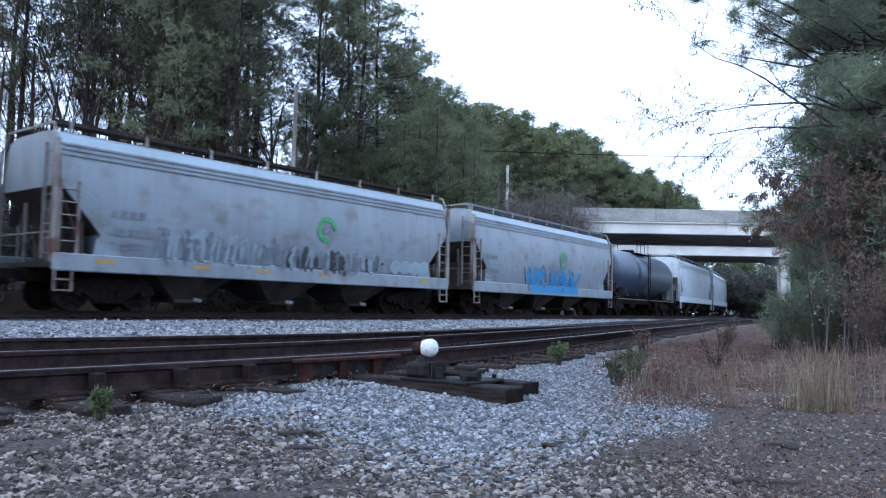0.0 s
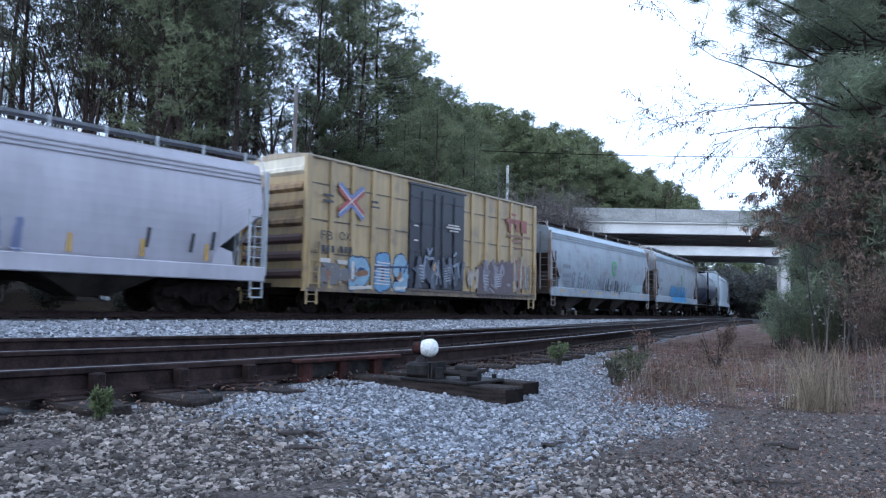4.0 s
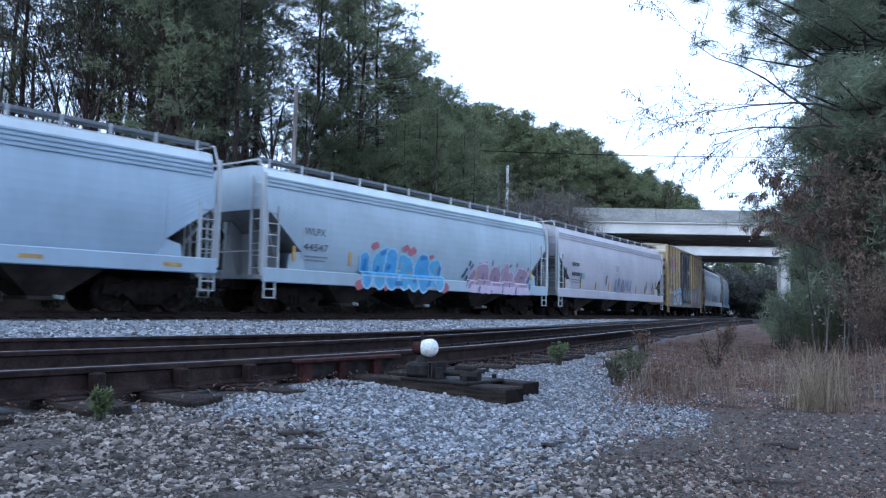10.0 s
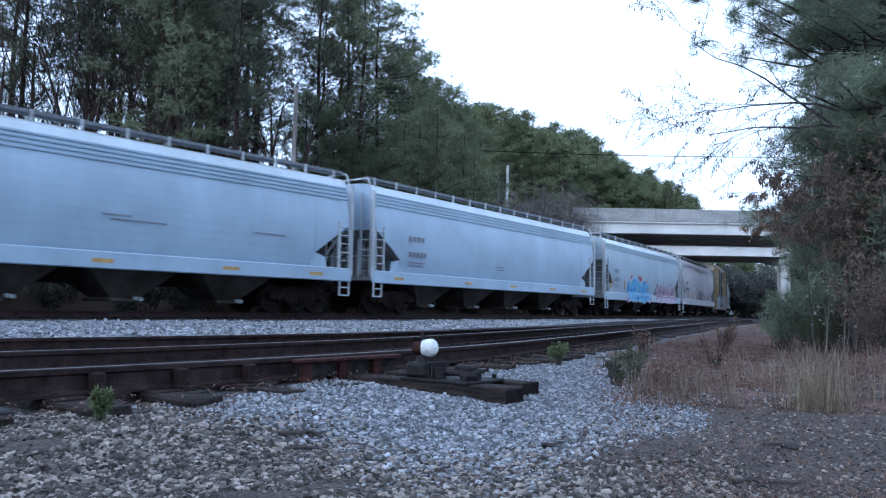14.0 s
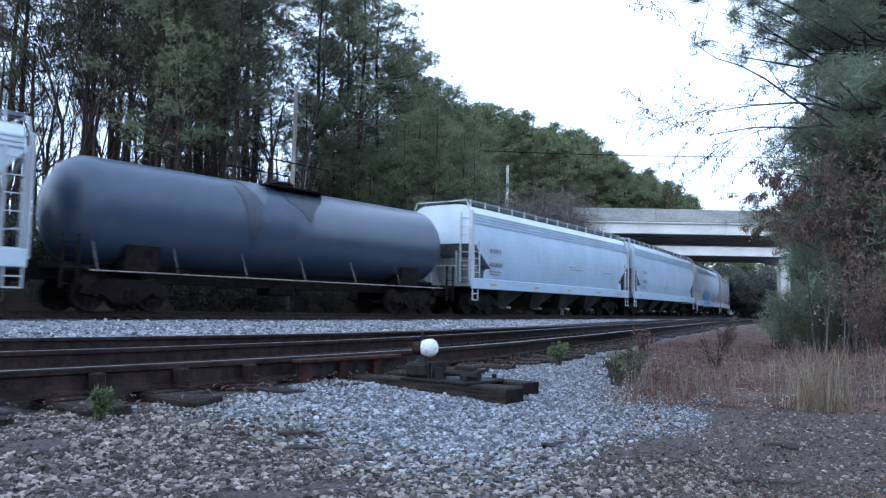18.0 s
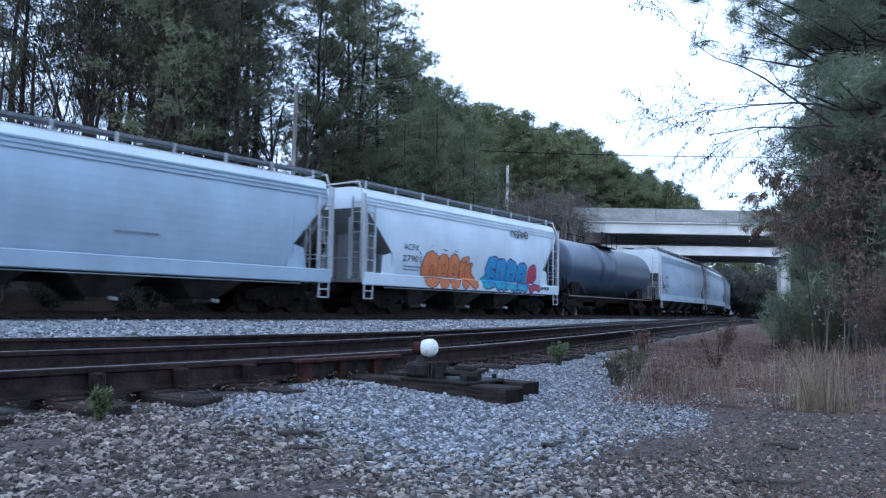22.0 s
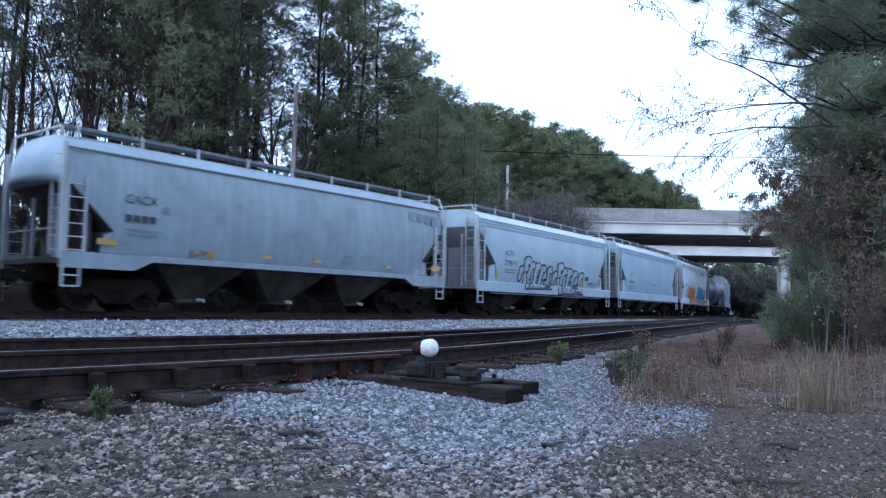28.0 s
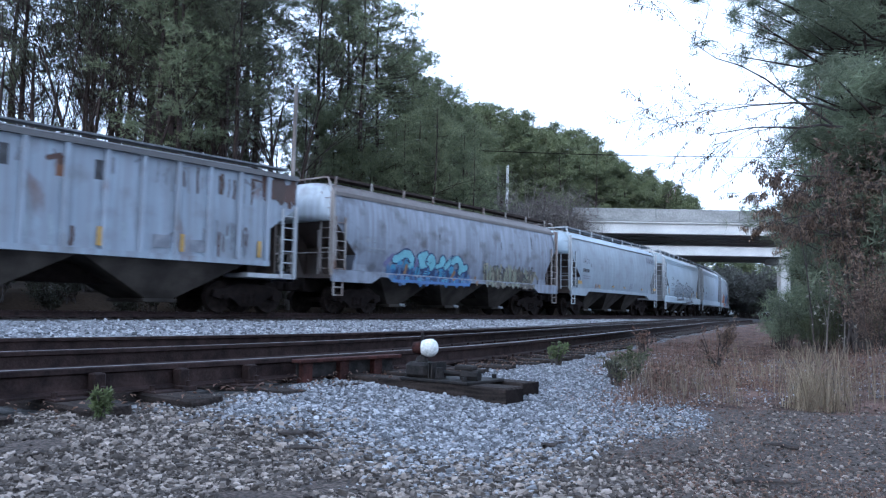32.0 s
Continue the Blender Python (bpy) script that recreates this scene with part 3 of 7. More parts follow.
# the sprayers' loops and hooks, none of them a letter
LOOPS = {
    "a": [ARCH],
    "b": [ARCH, [(0.1, 0.42), (0.9, 0.45)]],
    "c": [bow(0.5, 0.5, 0.5, 0.5, 90, 450, 12), [(0.3, 0.45), (0.7, 0.5)]],
    "d": [[(k / 4, (0.08, 0.95)[k % 2]) for k in range(5)]],
    "e": [bow(0.5, 0.5, 0.5, 0.5, 40, 320, 9), [(0.2, 0.5), (0.8, 0.55)]],
    "f": [[(0, 0.85), (0.35, 1), (0.6, 0.05), (1, 0.2)]],
    "g": [[(0.05, 1), (0, 0.05)], [(0.95, 0.95), (0.85, 0)], [(0, 0.55), (0.9, 0.45)]],
    "h": [bow(0.5, 0.75, 0.45, 0.25, 20, 250, 6) + bow(0.5, 0.25, 0.45, 0.25, 70, -160, 6)],
}


def stencil(parent, text, x, z, ln, h, mat, half_y=side_y, lift=0.006):
    """Readable writing in the built-in font, laid on the car's side."""
    cu = bpy.data.curves.new("stencil", 'FONT')
    cu.body, cu.resolution_u = text, 3
    tmp = bpy.data.objects.new("stencil", cu)
    me = bpy.data.meshes.new_from_object(tmp)
    bpy.data.objects.remove(tmp)
    bpy.data.curves.remove(cu)
    xs, ys = [v.co.x for v in me.vertices], [v.co.y for v in me.vertices]
    x0, y0 = min(xs), min(ys)
    kx, kz = ln / (max(xs) - x0), h / (max(ys) - y0)
    own = list(range(len(me.vertices)))

    def root(k):
        while own[k] != k:
            k = own[k]
        return k

    for e in me.edges:
        own[root(e.vertices[0])] = root(e.vertices[1])
    letters = {}
    for f in me.polygons:
        letters.setdefault(root(f.vertices[0]), []).append(list(f.vertices))
    for faces in letters.values():
        ids = sorted({k for f in faces for k in f})
        at = {k: n for n, k in enumerate(ids)}
        verts = []
        for k in ids:
            zz = z + (ys[k] - y0) * kz
            verts.append((x + (xs[k] - x0) * kx, -half_y(zz) - lift, zz))
        raw("stencilled_mark", verts, [[at[k] for k in f] for f in faces], mat, parent)
    bpy.data.meshes.remove(me)


def brushed(name, strokes, width, half_y, lift, mat, parent):
    """One painted shape: everything within half the brush's width of its strokes, as one skin on the car's side."""
    seg = [(p, q) for st in strokes for p, q in zip(st, st[1:])]
    cell = min(0.07, max(0.022, width / 4))
    r = width / 2
    xs, zs = [p[0] for st in strokes for p in st], [p[1] for st in strokes for p in st]
    gx, gz = np.arange(min(xs) - r - cell, max(xs) + r + 2 * cell, cell), np.arange(min(zs) - r - cell, max(zs) + r + 2 * cell, cell)
    X, Z = np.meshgrid(gx, gz)
    best, nx, nz = np.full(X.shape, 1e9), np.zeros(X.shape), np.zeros(X.shape)
    for (ax, az), (bx, bz) in seg:
        dx, dz = bx - ax, bz - az
        t = np.clip(((X - ax) * dx + (Z - az) * dz) / (dx * dx + dz * dz + 1e-9), 0, 1)
        ex, ez = X - ax - t * dx, Z - az - t * dz
        d = np.hypot(ex, ez)
        w = d < best
        best, nx, nz = np.where(w, d, best), np.where(w, ex, nx), np.where(w, ez, nz)
    mid = (best[1:, 1:] + best[:-1, 1:] + best[1:, :-1] + best[:-1, :-1]) / 4
    inside = mid < r
    # draw the border in to the brush's edge
    out = np.where(best > r, (best - r), 0) / np.maximum(best, 1e-6)
    X, Z = X - nx * out, Z - nz * out
    use, verts, faces, h = {}, [], [], X.shape[1]
    for j, i in zip(*np.nonzero(inside)):
        f = []
        for jj, ii in ((j, i), (j, i + 1), (j + 1, i + 1), (j + 1, i)):
            k = jj * h + ii
            if k not in use:
                use[k] = len(verts)
                z = float(Z[jj, ii])
                verts.append((float(X[jj, ii]), -half_y(z) - lift, z))
            f.append(use[k])
        faces.append(f)
    return raw(name, verts, faces, mat, parent)


def loops(parent, text, x, z, w, h, gap, width, mat, half_y=side_y, lift=0.006, name="character", wobble=0.0, seed=1, lean=0.0):
    """Painted characters, each one part; wobble swells and shifts them as spray paint does."""
    rnd = random.Random(seed)
    made = []
    for k, ch in enumerate(text):
        dz, dh = rnd.uniform(-1, 1) * wobble * h * 0.4, 1 + rnd.uniform(-1, 1) * wobble
        strokes = [[(x + u * w + lean * v * h, z + dz + v * h * dh) for u, v in st] for st in LOOPS[ch]]
        made.append(brushed(name, strokes, width, half_y, lift + 0.0007 * (k % 3), mat, parent))
        x += w + gap
    return made


def bars(parent, rows, mat, half_y=side_y, lift=0.006):
    """Rows of writing too small to read, as plain bars: (x, z, length, height)."""
    for x, z, ln, h in rows:
        bm = bmesh.new()
        stroke_mesh(bm, [(x, z), (x + ln, z)], h, half_y, lift)
        part("stencil_bar", bm, mat, parent)


SPRAY = {}


def spray(name, col):
    if name not in SPRAY:
        SPRAY[name] = surface("spray paint " + name, tuple(c * 0.8 for c in col), col, 3, 0.5, 0, 0)
    return SPRAY[name]


def graffiti(parent, text, x0, x1, z0, z1, fill, edge, fat=0.34, rim=0.09, seed=1, half_y=skin, label="", over=0.25):
    """A sprayed word from x0 to x1: fat letters that overlap, rim under fill."""
    n = len(text)
    pitch = (x1 - x0) / n
    w = pitch * (1 + over) - fat
    x, z, h = x0 + fat / 2, z0 + fat / 2, z1 - z0 - fat
    g = loops(parent, text, x, z, w, h, pitch - w, fat + 2 * rim, edge, half_y, 0.007, "graffiti_outline", 0.10, seed)
    f = loops(parent, text, x, z, w, h, pitch - w, fat, fill, half_y, 0.011, "graffiti_fill", 0.10, seed)
    if label:
        for o in f:
            o["label"] = label
    return g, f


def piece(parent, forms, x0, x1, z0, z1, fill, edge, rim, half_y=skin, label="", lift=0.007):
    """A sprayed piece: swelling forms that overlap, each with its rim. A form is (width in metres, strokes in the piece's unit square)."""
    for k, (fat, strokes) in enumerate(forms):
        st = [[(x0 + u * (x1 - x0), z0 + v * (z1 - z0)) for u, v in line] for line in strokes]
        brushed("graffiti_outline", st, fat + 2 * rim, half_y, lift + 0.0016 * k, edge, parent)
        ob = brushed("graffiti_fill", st, fat, half_y, lift + 0.0016 * k + 0.0010, fill[k % len(fill)] if isinstance(fill, tuple) else fill, parent)
        if label:
            ob["label"] = label


def lines(parent, strokes, x0, x1, z0, z1, width, mat, half_y=skin, lift=0.022):
    """Thin sprayed lines over a piece, in its unit square."""
    for k, line in enumerate(strokes):
        brushed("graffiti_stroke", [[(x0 + u * (x1 - x0), z0 + v * (z1 - z0)) for u, v in line]], width, half_y, lift + 0.0005 * (k % 5), mat, parent)


def scrawl(parent, x0, x1, z0, z1, mats, n, seed, width=0.10, half_y=skin, slant=0.12):
    """Worn, overpainted graffiti: upright brush strokes of uneven length, each one part."""
    rnd = random.Random(seed)
    for k in range(n):
        x = x0 + (x1 - x0) * (k + rnd.random()) / n
        zb, zt = z0 + (z1 - z0) * rnd.uniform(0, 0.45), z1 - (z1 - z0) * rnd.uniform(0, 0.45)
        dx = rnd.uniform(-1, 1) * slant
        st = [(x, zb), (x + dx * 0.4 + rnd.uniform(-0.04, 0.04), (zb + zt) / 2), (x + dx, zt)]
        if rnd.random() < 0.35:
            st.append((x + dx + rnd.uniform(-0.35, 0.35), zt - rnd.uniform(0.0, 0.3)))
        brushed("graffiti_stroke", [st], width * rnd.uniform(0.5, 1.5), half_y, 0.006 + 0.0006 * (k % 9), mats[rnd.randrange(len(mats))], parent)


def dome_cap(d, inner, cut, eave):
    """The outward bulging upper end of a rounded hopper body."""
    bm = bmesh.new()
    rows = []
    for j in range(8):
        v = max(j - 1, 0) / 6
        row = []
        for i in range(15):
            u = -1 + i / 7
            zt = eave + 0.35 - 0.33 * abs(u) ** 5
            z = cut - 0.03 + v * (zt - cut + 0.03)
            swell = 0.0 if j == 0 else 0.40 * (1 - u ** 4) * (1 - 0.9 * v ** 3) + 0.01
            half = (side_y(min(z, eave)) - 0.03) * (1 - 0.10 * v ** 4)
            row.append(bm.verts.new((d * (inner - 0.03 + swell), u * half, z)))
        rows.append(row)
    for a, b in zip(rows, rows[1:]):
        for i in range(14):
            bm.faces.new((a[i], a[i + 1], b[i + 1], b[i]))
    bmesh.ops.recalc_face_normals(bm, faces=bm.faces)
    if sum(f.normal.x * d for f in bm.faces) < 0:
        bmesh.ops.reverse_faces(bm, faces=bm.faces)
    return bm


def hopper(m, L, paint_mat, label, top=4.45, roof=None, bays=3, low=1.07, ledges=3, posts=9, sill_mat=None, notch=False, slope_x=1.45, cut=2.95, round_end=False, trim=None, slope_mat=None, walk_mat=None, end_mat=None, ridge_mat=None, ridge=0.022):
    """A covered hopper: rounded body with sloped end sheets, side sills, roof walks, ladders, outlet bays, trucks."""
    car = empty("covered_hopper", m, label, "freight car", "cars of the train")
    sill_mat = sill_mat or paint_mat
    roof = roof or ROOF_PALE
    trim = trim or TRIM
    slope_mat = slope_mat or SLOPE_GREY
    walk_mat = walk_mat or GRATING
    e = L / 2 - 0.10
    inner = e - 0.12
    eave = top - 0.36
    sts = []
    knee = low + 0.30 + 0.36 * (cut - low - 0.30)
    for x, zb in ((-inner, cut), (-inner + slope_x, knee), (-inner + slope_x + 0.03, low + 0.30), (0, low + 0.30), (inner - slope_x - 0.03, low + 0.30), (inner - slope_x, knee), (inner, cut)):
        k = 1 if abs(x) > inner - 0.01 else 0
        ring = []
        zs = [zb + (eave - zb) * i / 12 for i in range(13)]
        draw = 0.06 if (round_end and k == 1) else 0.0
        for z in zs:
            ring.append((x, -side_y(z) + 0.02 + draw, z))
        for y, z in ((1.30, eave + 0.22), (1.0, eave + 0.33), (0.6, eave + 0.36)):
            ring.append((x, -y + draw, z - draw * 0.5))
        for y, z in ((0.6, eave + 0.36), (1.0, eave + 0.33), (1.30, eave + 0.22)):
            ring.append((x, y - draw, z - draw * 0.5))
        for z in zs[::-1]:
            ring.append((x, side_y(z) - 0.02 - draw, z))
        sts.append(ring)
    bm = loft(sts)
    body = part("body", bm, paint_mat, car, smooth=False)
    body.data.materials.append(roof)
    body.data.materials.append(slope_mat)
    body.data.materials.append(end_mat or ROOF_PALE)
    for f in body.data.polygons:
        c, nn = f.center, f.normal
        # faces turned upward take the roof tone, pale ones hold the sky's light
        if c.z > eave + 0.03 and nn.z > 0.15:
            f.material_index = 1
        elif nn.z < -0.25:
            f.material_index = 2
        elif (round_end or end_mat) and abs(c.x) > inner - 0.4 and abs(nn.x) > 0.5:
            f.material_index = 3
    if round_end:
        for d in (-1, 1):
            part("end_dome", dome_cap(d, inner, cut, eave), end_mat or ROOF_PALE, car, "bulging pale end sheet", smooth=True)
    # top chord ridges and the eave plate
    for k in range(ledges):
        z = eave - 0.05 - 0.125 * k
        for sg in (-1, 1):
            y = sg * (side_y(z) - 0.005)
            part("side_ridge", block(bmesh.new(), -inner + 0.02, inner - 0.02, min(y, y + sg * 0.028), max(y, y + sg * 0.028), z - ridge, z + ridge), ridge_mat or paint_mat, car)
    # side sills
    for sg in (-1, 1):
        y0, y1 = sorted((sg * 1.50, sg * 1.615))
        if notch:
            part("side_sill", block(bmesh.new(), -e + 2.4, e - 2.4, y0, y1, low + 0.22, low + 0.38, 0.01), sill_mat, car)
            for d in (-1, 1):
                bm = bmesh.new()
                pr = ((e, low - 0.02), (e, low + 0.38), (e - 2.4, low + 0.38), (e - 2.4, low + 0.22), (e - 1.9, low - 0.02))
                a = [bm.verts.new((d * u, y0, v)) for u, v in pr]
                b = [bm.verts.new((d * u, y1, v)) for u, v in pr]
                bm.faces.new(a)
                bm.faces.new(b[::-1])
                for i in range(5):
                    bm.faces.new((a[i], b[i], b[(i + 1) % 5], a[(i + 1) % 5]))
                bmesh.ops.recalc_face_normals(bm, faces=bm.faces)
                part("end_sill", bm, sill_mat, car)
        else:
            part("side_sill", block(bmesh.new(), -e, e, y0, y1, low, low + 0.44, 0.028), sill_mat, car)
    part("centre_sill", block(bmesh.new(), -e, e, -0.28, 0.28, 0.72, low + 0.12), UNDER, car)
    # end platforms, posts, ladders, steps
    for d in (-1, 1):
        part("end_platform", block(bmesh.new(), min(d * e, d * (e - 1.9)), max(d * e, d * (e - 1.9)), -1.5, 1.5, low + 0.10, low + 0.22), slope_mat, car)
        for sg in (-1, 1):
            y = sg * 1.54
            part("corner_post", block(bmesh.new(), d * e - 0.05, d * e + 0.05, y - 0.05, y + 0.05, low + 0.2, eave + 0.05), trim, car)
            lx = d * e - (0.58 if d > 0 else -0.10)
            ladder(car, lx, sg * 1.58, low + 0.3, cut + 0.1, 0.46, 6, trim)
            sx = d * e - (0.50 if d > 0 else -0.06)
            bm = bmesh.new()
            for xx in (sx, sx + 0.42):
                block(bm, xx - 0.022, xx + 0.022, sg * 1.57 - 0.022, sg * 1.57 + 0.022, low - 0.48, low)
            for z in (low - 0.46, low - 0.20):
                block(bm, sx, sx + 0.42, sg * 1.57 - 0.03, sg * 1.57 + 0.03, z - 0.02, z + 0.02)
            part("step", bm, trim, car)
            # the flank plate that closes the slope next to the post
            bm = bmesh.new()
            pr = ((e - 1.80, low + 0.40), (e - 1.02, low + 0.40), (e - 1.10, knee - 0.10), (e - 1.60, knee + 0.04))
            a = [bm.verts.new((d * u, sg * 1.50, v)) for u, v in pr]
            b = [bm.verts.new((d * u, sg * 1.46, v)) for u, v in pr]
            bm.faces.new(a)
            bm.faces.new(b[::-1])
            for i in range(4):
                bm.faces.new((a[i], b[i], b[(i + 1) % 4], a[(i + 1) % 4]))
            bmesh.ops.recalc_face_normals(bm, faces=bm.faces)
            part("gusset", bm, paint_mat, car)
        ladder(car, d * (e + 0.01), -1.45, low + 0.3, eave, 0.45, 8, trim, along_x=False)
        bm = bmesh.new()
        for yy in (-1.45, 1.45):
            tube(bm, (d * (e - 0.02), yy, eave), (d * (e - 0.02), yy * 0.86, top + 0.12), 0.028, None, 6)
        tube(bm, (d * (e - 0.02), -1.25, top + 0.12), (d * (e - 0.02), 1.25, top + 0.12), 0.028, None, 6)
        part("end_handrail", bm, trim, car)
        coupler(car, d * e, d)
        # bulkhead and webs that carry the slope sheet over the centre sill
        px = e - 0.85
        part("end_bulkhead", block(bmesh.new(), d * px - 0.02, d * px + 0.02, -1.28, 1.28, low + 0.2, cut - (inner - px) * (cut - knee) / slope_x - 0.03), slope_mat, car)
        for yy in (-0.5, 0.5):
            fall = (cut - knee) / slope_x
            pr = ((inner - slope_x, low + 0.15), (inner - slope_x, knee), (inner - 0.28, cut - 0.28 * fall - 0.02), (inner - 0.28, cut - 1.0), (inner - 0.62, low + 0.15))
            bm = bmesh.new()
            a = [bm.verts.new((d * u, yy - 0.02, v)) for u, v in pr]
            b = [bm.verts.new((d * u, yy + 0.02, v)) for u, v in pr]
            bm.faces.new(a)
            bm.faces.new(b[::-1])
            for i in range(5):
                bm.faces.new((a[i], b[i], b[(i + 1) % 5], a[(i + 1) % 5]))
            bmesh.ops.recalc_face_normals(bm, faces=bm.faces)
            part("slope_web", bm, slope_mat, car)
        # cage between the platform and the slope sheet
        for yy in (-0.62, 0.62):
            part("end_stanchion", block(bmesh.new(), d * (e - 0.30) - 0.035, d * (e - 0.30) + 0.035, yy - 0.035, yy + 0.035, low + 0.2, cut - 0.30), trim, car)
        bm = bmesh.new()
        tube(bm, (d * (e - 0.06), -1.48, low + 0.95), (d * (e - 0.06), 1.48, low + 0.95), 0.022, None, 6)
        part("crossover_rail", bm, trim, car)
        bm = bmesh.new()
        tube(bm, (d * (e - 0.12), -1.40, cut - 0.05), (d * (e - 1.15), -0.95, low + 0.25), 0.05, None, 6)
        part("end_brace", bm, slope_mat, car)
    bm = bmesh.new()
    tube(bm, (-e - 0.03, 0.55, 2.35), (-e + 0.02, 0.55, 2.35), 0.26, None, 18)
    part("brake_wheel", bm, UNDER, car)
    # roof walk with its stands
    wz = top + 0.02
    for sg in (-1, 1):
        y0, y1 = sorted((sg * 0.62, sg * 1.09))
        part("roof_walk", block(bmesh.new(), -e + 0.05, e - 0.05, y0, y1, wz + 0.13, wz + 0.16), walk_mat, car)
        part("roof_walk_rail", block(bmesh.new(), -e + 0.05, e - 0.05, sg * 1.10 - 0.015, sg * 1.10 + 0.015, wz + 0.11, wz + 0.20), walk_mat, car)
        for k in range(posts):
            x = -e + 0.5 + (2 * e - 1.0) * k / (posts - 1)
            part("walk_stand", block(bmesh.new(), x - 0.028, x + 0.028, sg * 1.12 - 0.04, sg * 1.12 + 0.02, eave + 0.25, wz + 0.205), trim, car)
    # hatch cover painted dark for the shadow behind the roof walk
    part("hatch_cover", block(bmesh.new(), -e + 0.9, e - 0.9, -0.42, 0.42, eave + 0.33, top + 0.12, 0.05), ROOF_DARK, car)
    if L < 14.8:
        bm = bmesh.new()
        tube(bm, (-e + 1.2, -1.50, low - 0.05), (e - 1.2, -1.50, low - 0.05), 0.018, None, 6)
        part("air_pipe", bm, trim, car)
    # outlet bays
    span = 2 * (e - 2.55)
    for k in range(bays):
        x = -span / 2 + span * (k + 0.5) / bays
        w = span / bays * 0.5
        bm = bmesh.new()
        t_ = [bm.verts.new(v) for v in ((x - w, -1.42, low + 0.34), (x + w, -1.42, low + 0.34), (x + w, 1.42, low + 0.34), (x - w, 1.42, low + 0.34))]
        g_ = [bm.verts.new(v) for v in ((x - 0.38, -0.62, 0.36), (x + 0.38, -0.62, 0.36), (x + 0.38, 0.62, 0.36), (x - 0.38, 0.62, 0.36))]
        bm.faces.new(g_[::-1])
        bm.faces.new(t_)
        for i in range(4):
            j = (i + 1) % 4
            bm.faces.new((t_[i], g_[i], g_[j], t_[j]))
        bmesh.ops.recalc_face_normals(bm, faces=bm.faces)
        bay = part("outlet_bay", bm, BAY, car)
        part("outlet_gate", block(bmesh.new(), x - 0.46, x + 0.46, -0.80, 0.80, 0.26, 0.36, 0.01), BAY, bay)
        bm = bmesh.new()
        tube(bm, (x + 0.30, -0.92, 0.33), (x + 0.30, -0.78, 0.33), 0.055, None, 8)
        block(bm, x + 0.16, x + 0.24, -0.86, -0.78, 0.30, 0.40)
        part("gate_capstan", bm, TRIM, bay, "pale gate capstan")
    for x in (-e + 1.75, e - 1.75):
        truck_frame(car, x)
    return car, [wheelset(car, x + d) for x in (-e + 1.75, e - 1.75) for d in (-0.88, 0.88)], e


def tank(m, L, label, radius=1.48, dome=False):
    """A tank car: shell with dished ends, manway platform, saddles, sill, trucks."""
    car = empty("tank_car", m, label, "freight car", "cars of the train")
    zc = 1.19 + radius
    e = L / 2
    sts = []
    for x, r in ((-e, 0.05), (-e + 0.04, 0.55), (-e + 0.15, 1.0), (-e + 0.35, 1.28), (-e + 0.62, 1.43), (-e + 0.9, radius), (-0.5, radius), (-0.48, radius + 0.012), (0.48, radius + 0.012), (0.5, radius),
                 (e - 0.9, radius), (e - 0.62, 1.43), (e - 0.35, 1.28), (e - 0.15, 1.0), (e - 0.04, 0.55), (e, 0.05)):
        sts.append([(x, r * math.cos(6.28319 * i / 40), zc + r * math.sin(6.28319 * i / 40)) for i in range(40)])
    part("shell", loft(sts), TANK_BLACK, car, smooth=True)
    # a spill of dark product and a dusty patch below the manway, on the shell
    rnd = random.Random(5)
    for name, x0, n, a0, reach, lift, mat, lab in (("stain_band", -2.5, 9, 128, 86, 0.020, TANK_STAIN, "dark stain down the shell"), ("dust_patch", -2.2, 12, 97, 58, 0.024, TANK_DUST, "pale dusty patch"), ("spill_stain", -1.35, 32, 84, 80, 0.03, TANK_STAIN, "black spilled product running down")):
        bm = bmesh.new()
        pv = None
        for k in range(n):
            x = x0 + k * 0.085
            hump = max(0.0, 1 - abs(k - 0.55 * n) / (0.5 * n)) ** 0.6
            a1 = radians(a0 + 8 + reach * hump * rnd.uniform(0.86, 1.0))
            col = []
            for i in range(11):
                a = radians(a0) + (a1 - radians(a0)) * i / 10
                col.append(bm.verts.new((x, (radius + lift) * math.cos(a), zc + (radius + lift) * math.sin(a))))
            if pv:
                for i in range(10):
                    bm.faces.new((pv[i], col[i], col[i + 1], pv[i + 1]))
            pv = col
        part(name, bm, mat, car, lab, True)
    bm = bmesh.new()
    tube(bm, (0, 0, zc + radius - 0.05), (0, 0, zc + radius + 0.12), 0.45, None, 24)
    tube(bm, (0, 0, zc + radius + 0.12), (0, 0, zc + radius + 0.19), 0.50, 0.42, 24)
    part("manway", bm, UNDER, car)
    bm = bmesh.new()
    for sg in (-1, 1):
        block(bm, -1.3, 1.3, min(sg * 0.62, sg * 1.05), max(sg * 0.62, sg * 1.05), zc + radius - 0.12, zc + radius - 0.08)
    part("manway_platform", bm, UNDER, car)
    bm = bmesh.new()
    for sg in (-1, 1):
        for x in (-1.3, -0.45, 0.45, 1.3):
            tube(bm, (x, sg * 1.05, zc + radius - 0.1), (x, sg * 1.05, zc + radius + (0.75 if dome else 0.70)), 0.022, None, 6)
        tube(bm, (-1.3, sg * 1.05, zc + radius + (0.75 if dome else 0.70)), (1.3, sg * 1.05, zc + radius + (0.75 if dome else 0.70)), 0.022, None, 6)
    part("platform_rail", bm, UNDER, car)
    part("sill", block(bmesh.new(), -e - 0.35, e + 0.35, -0.33, 0.33, 0.78, 1.28), UNDER, car)
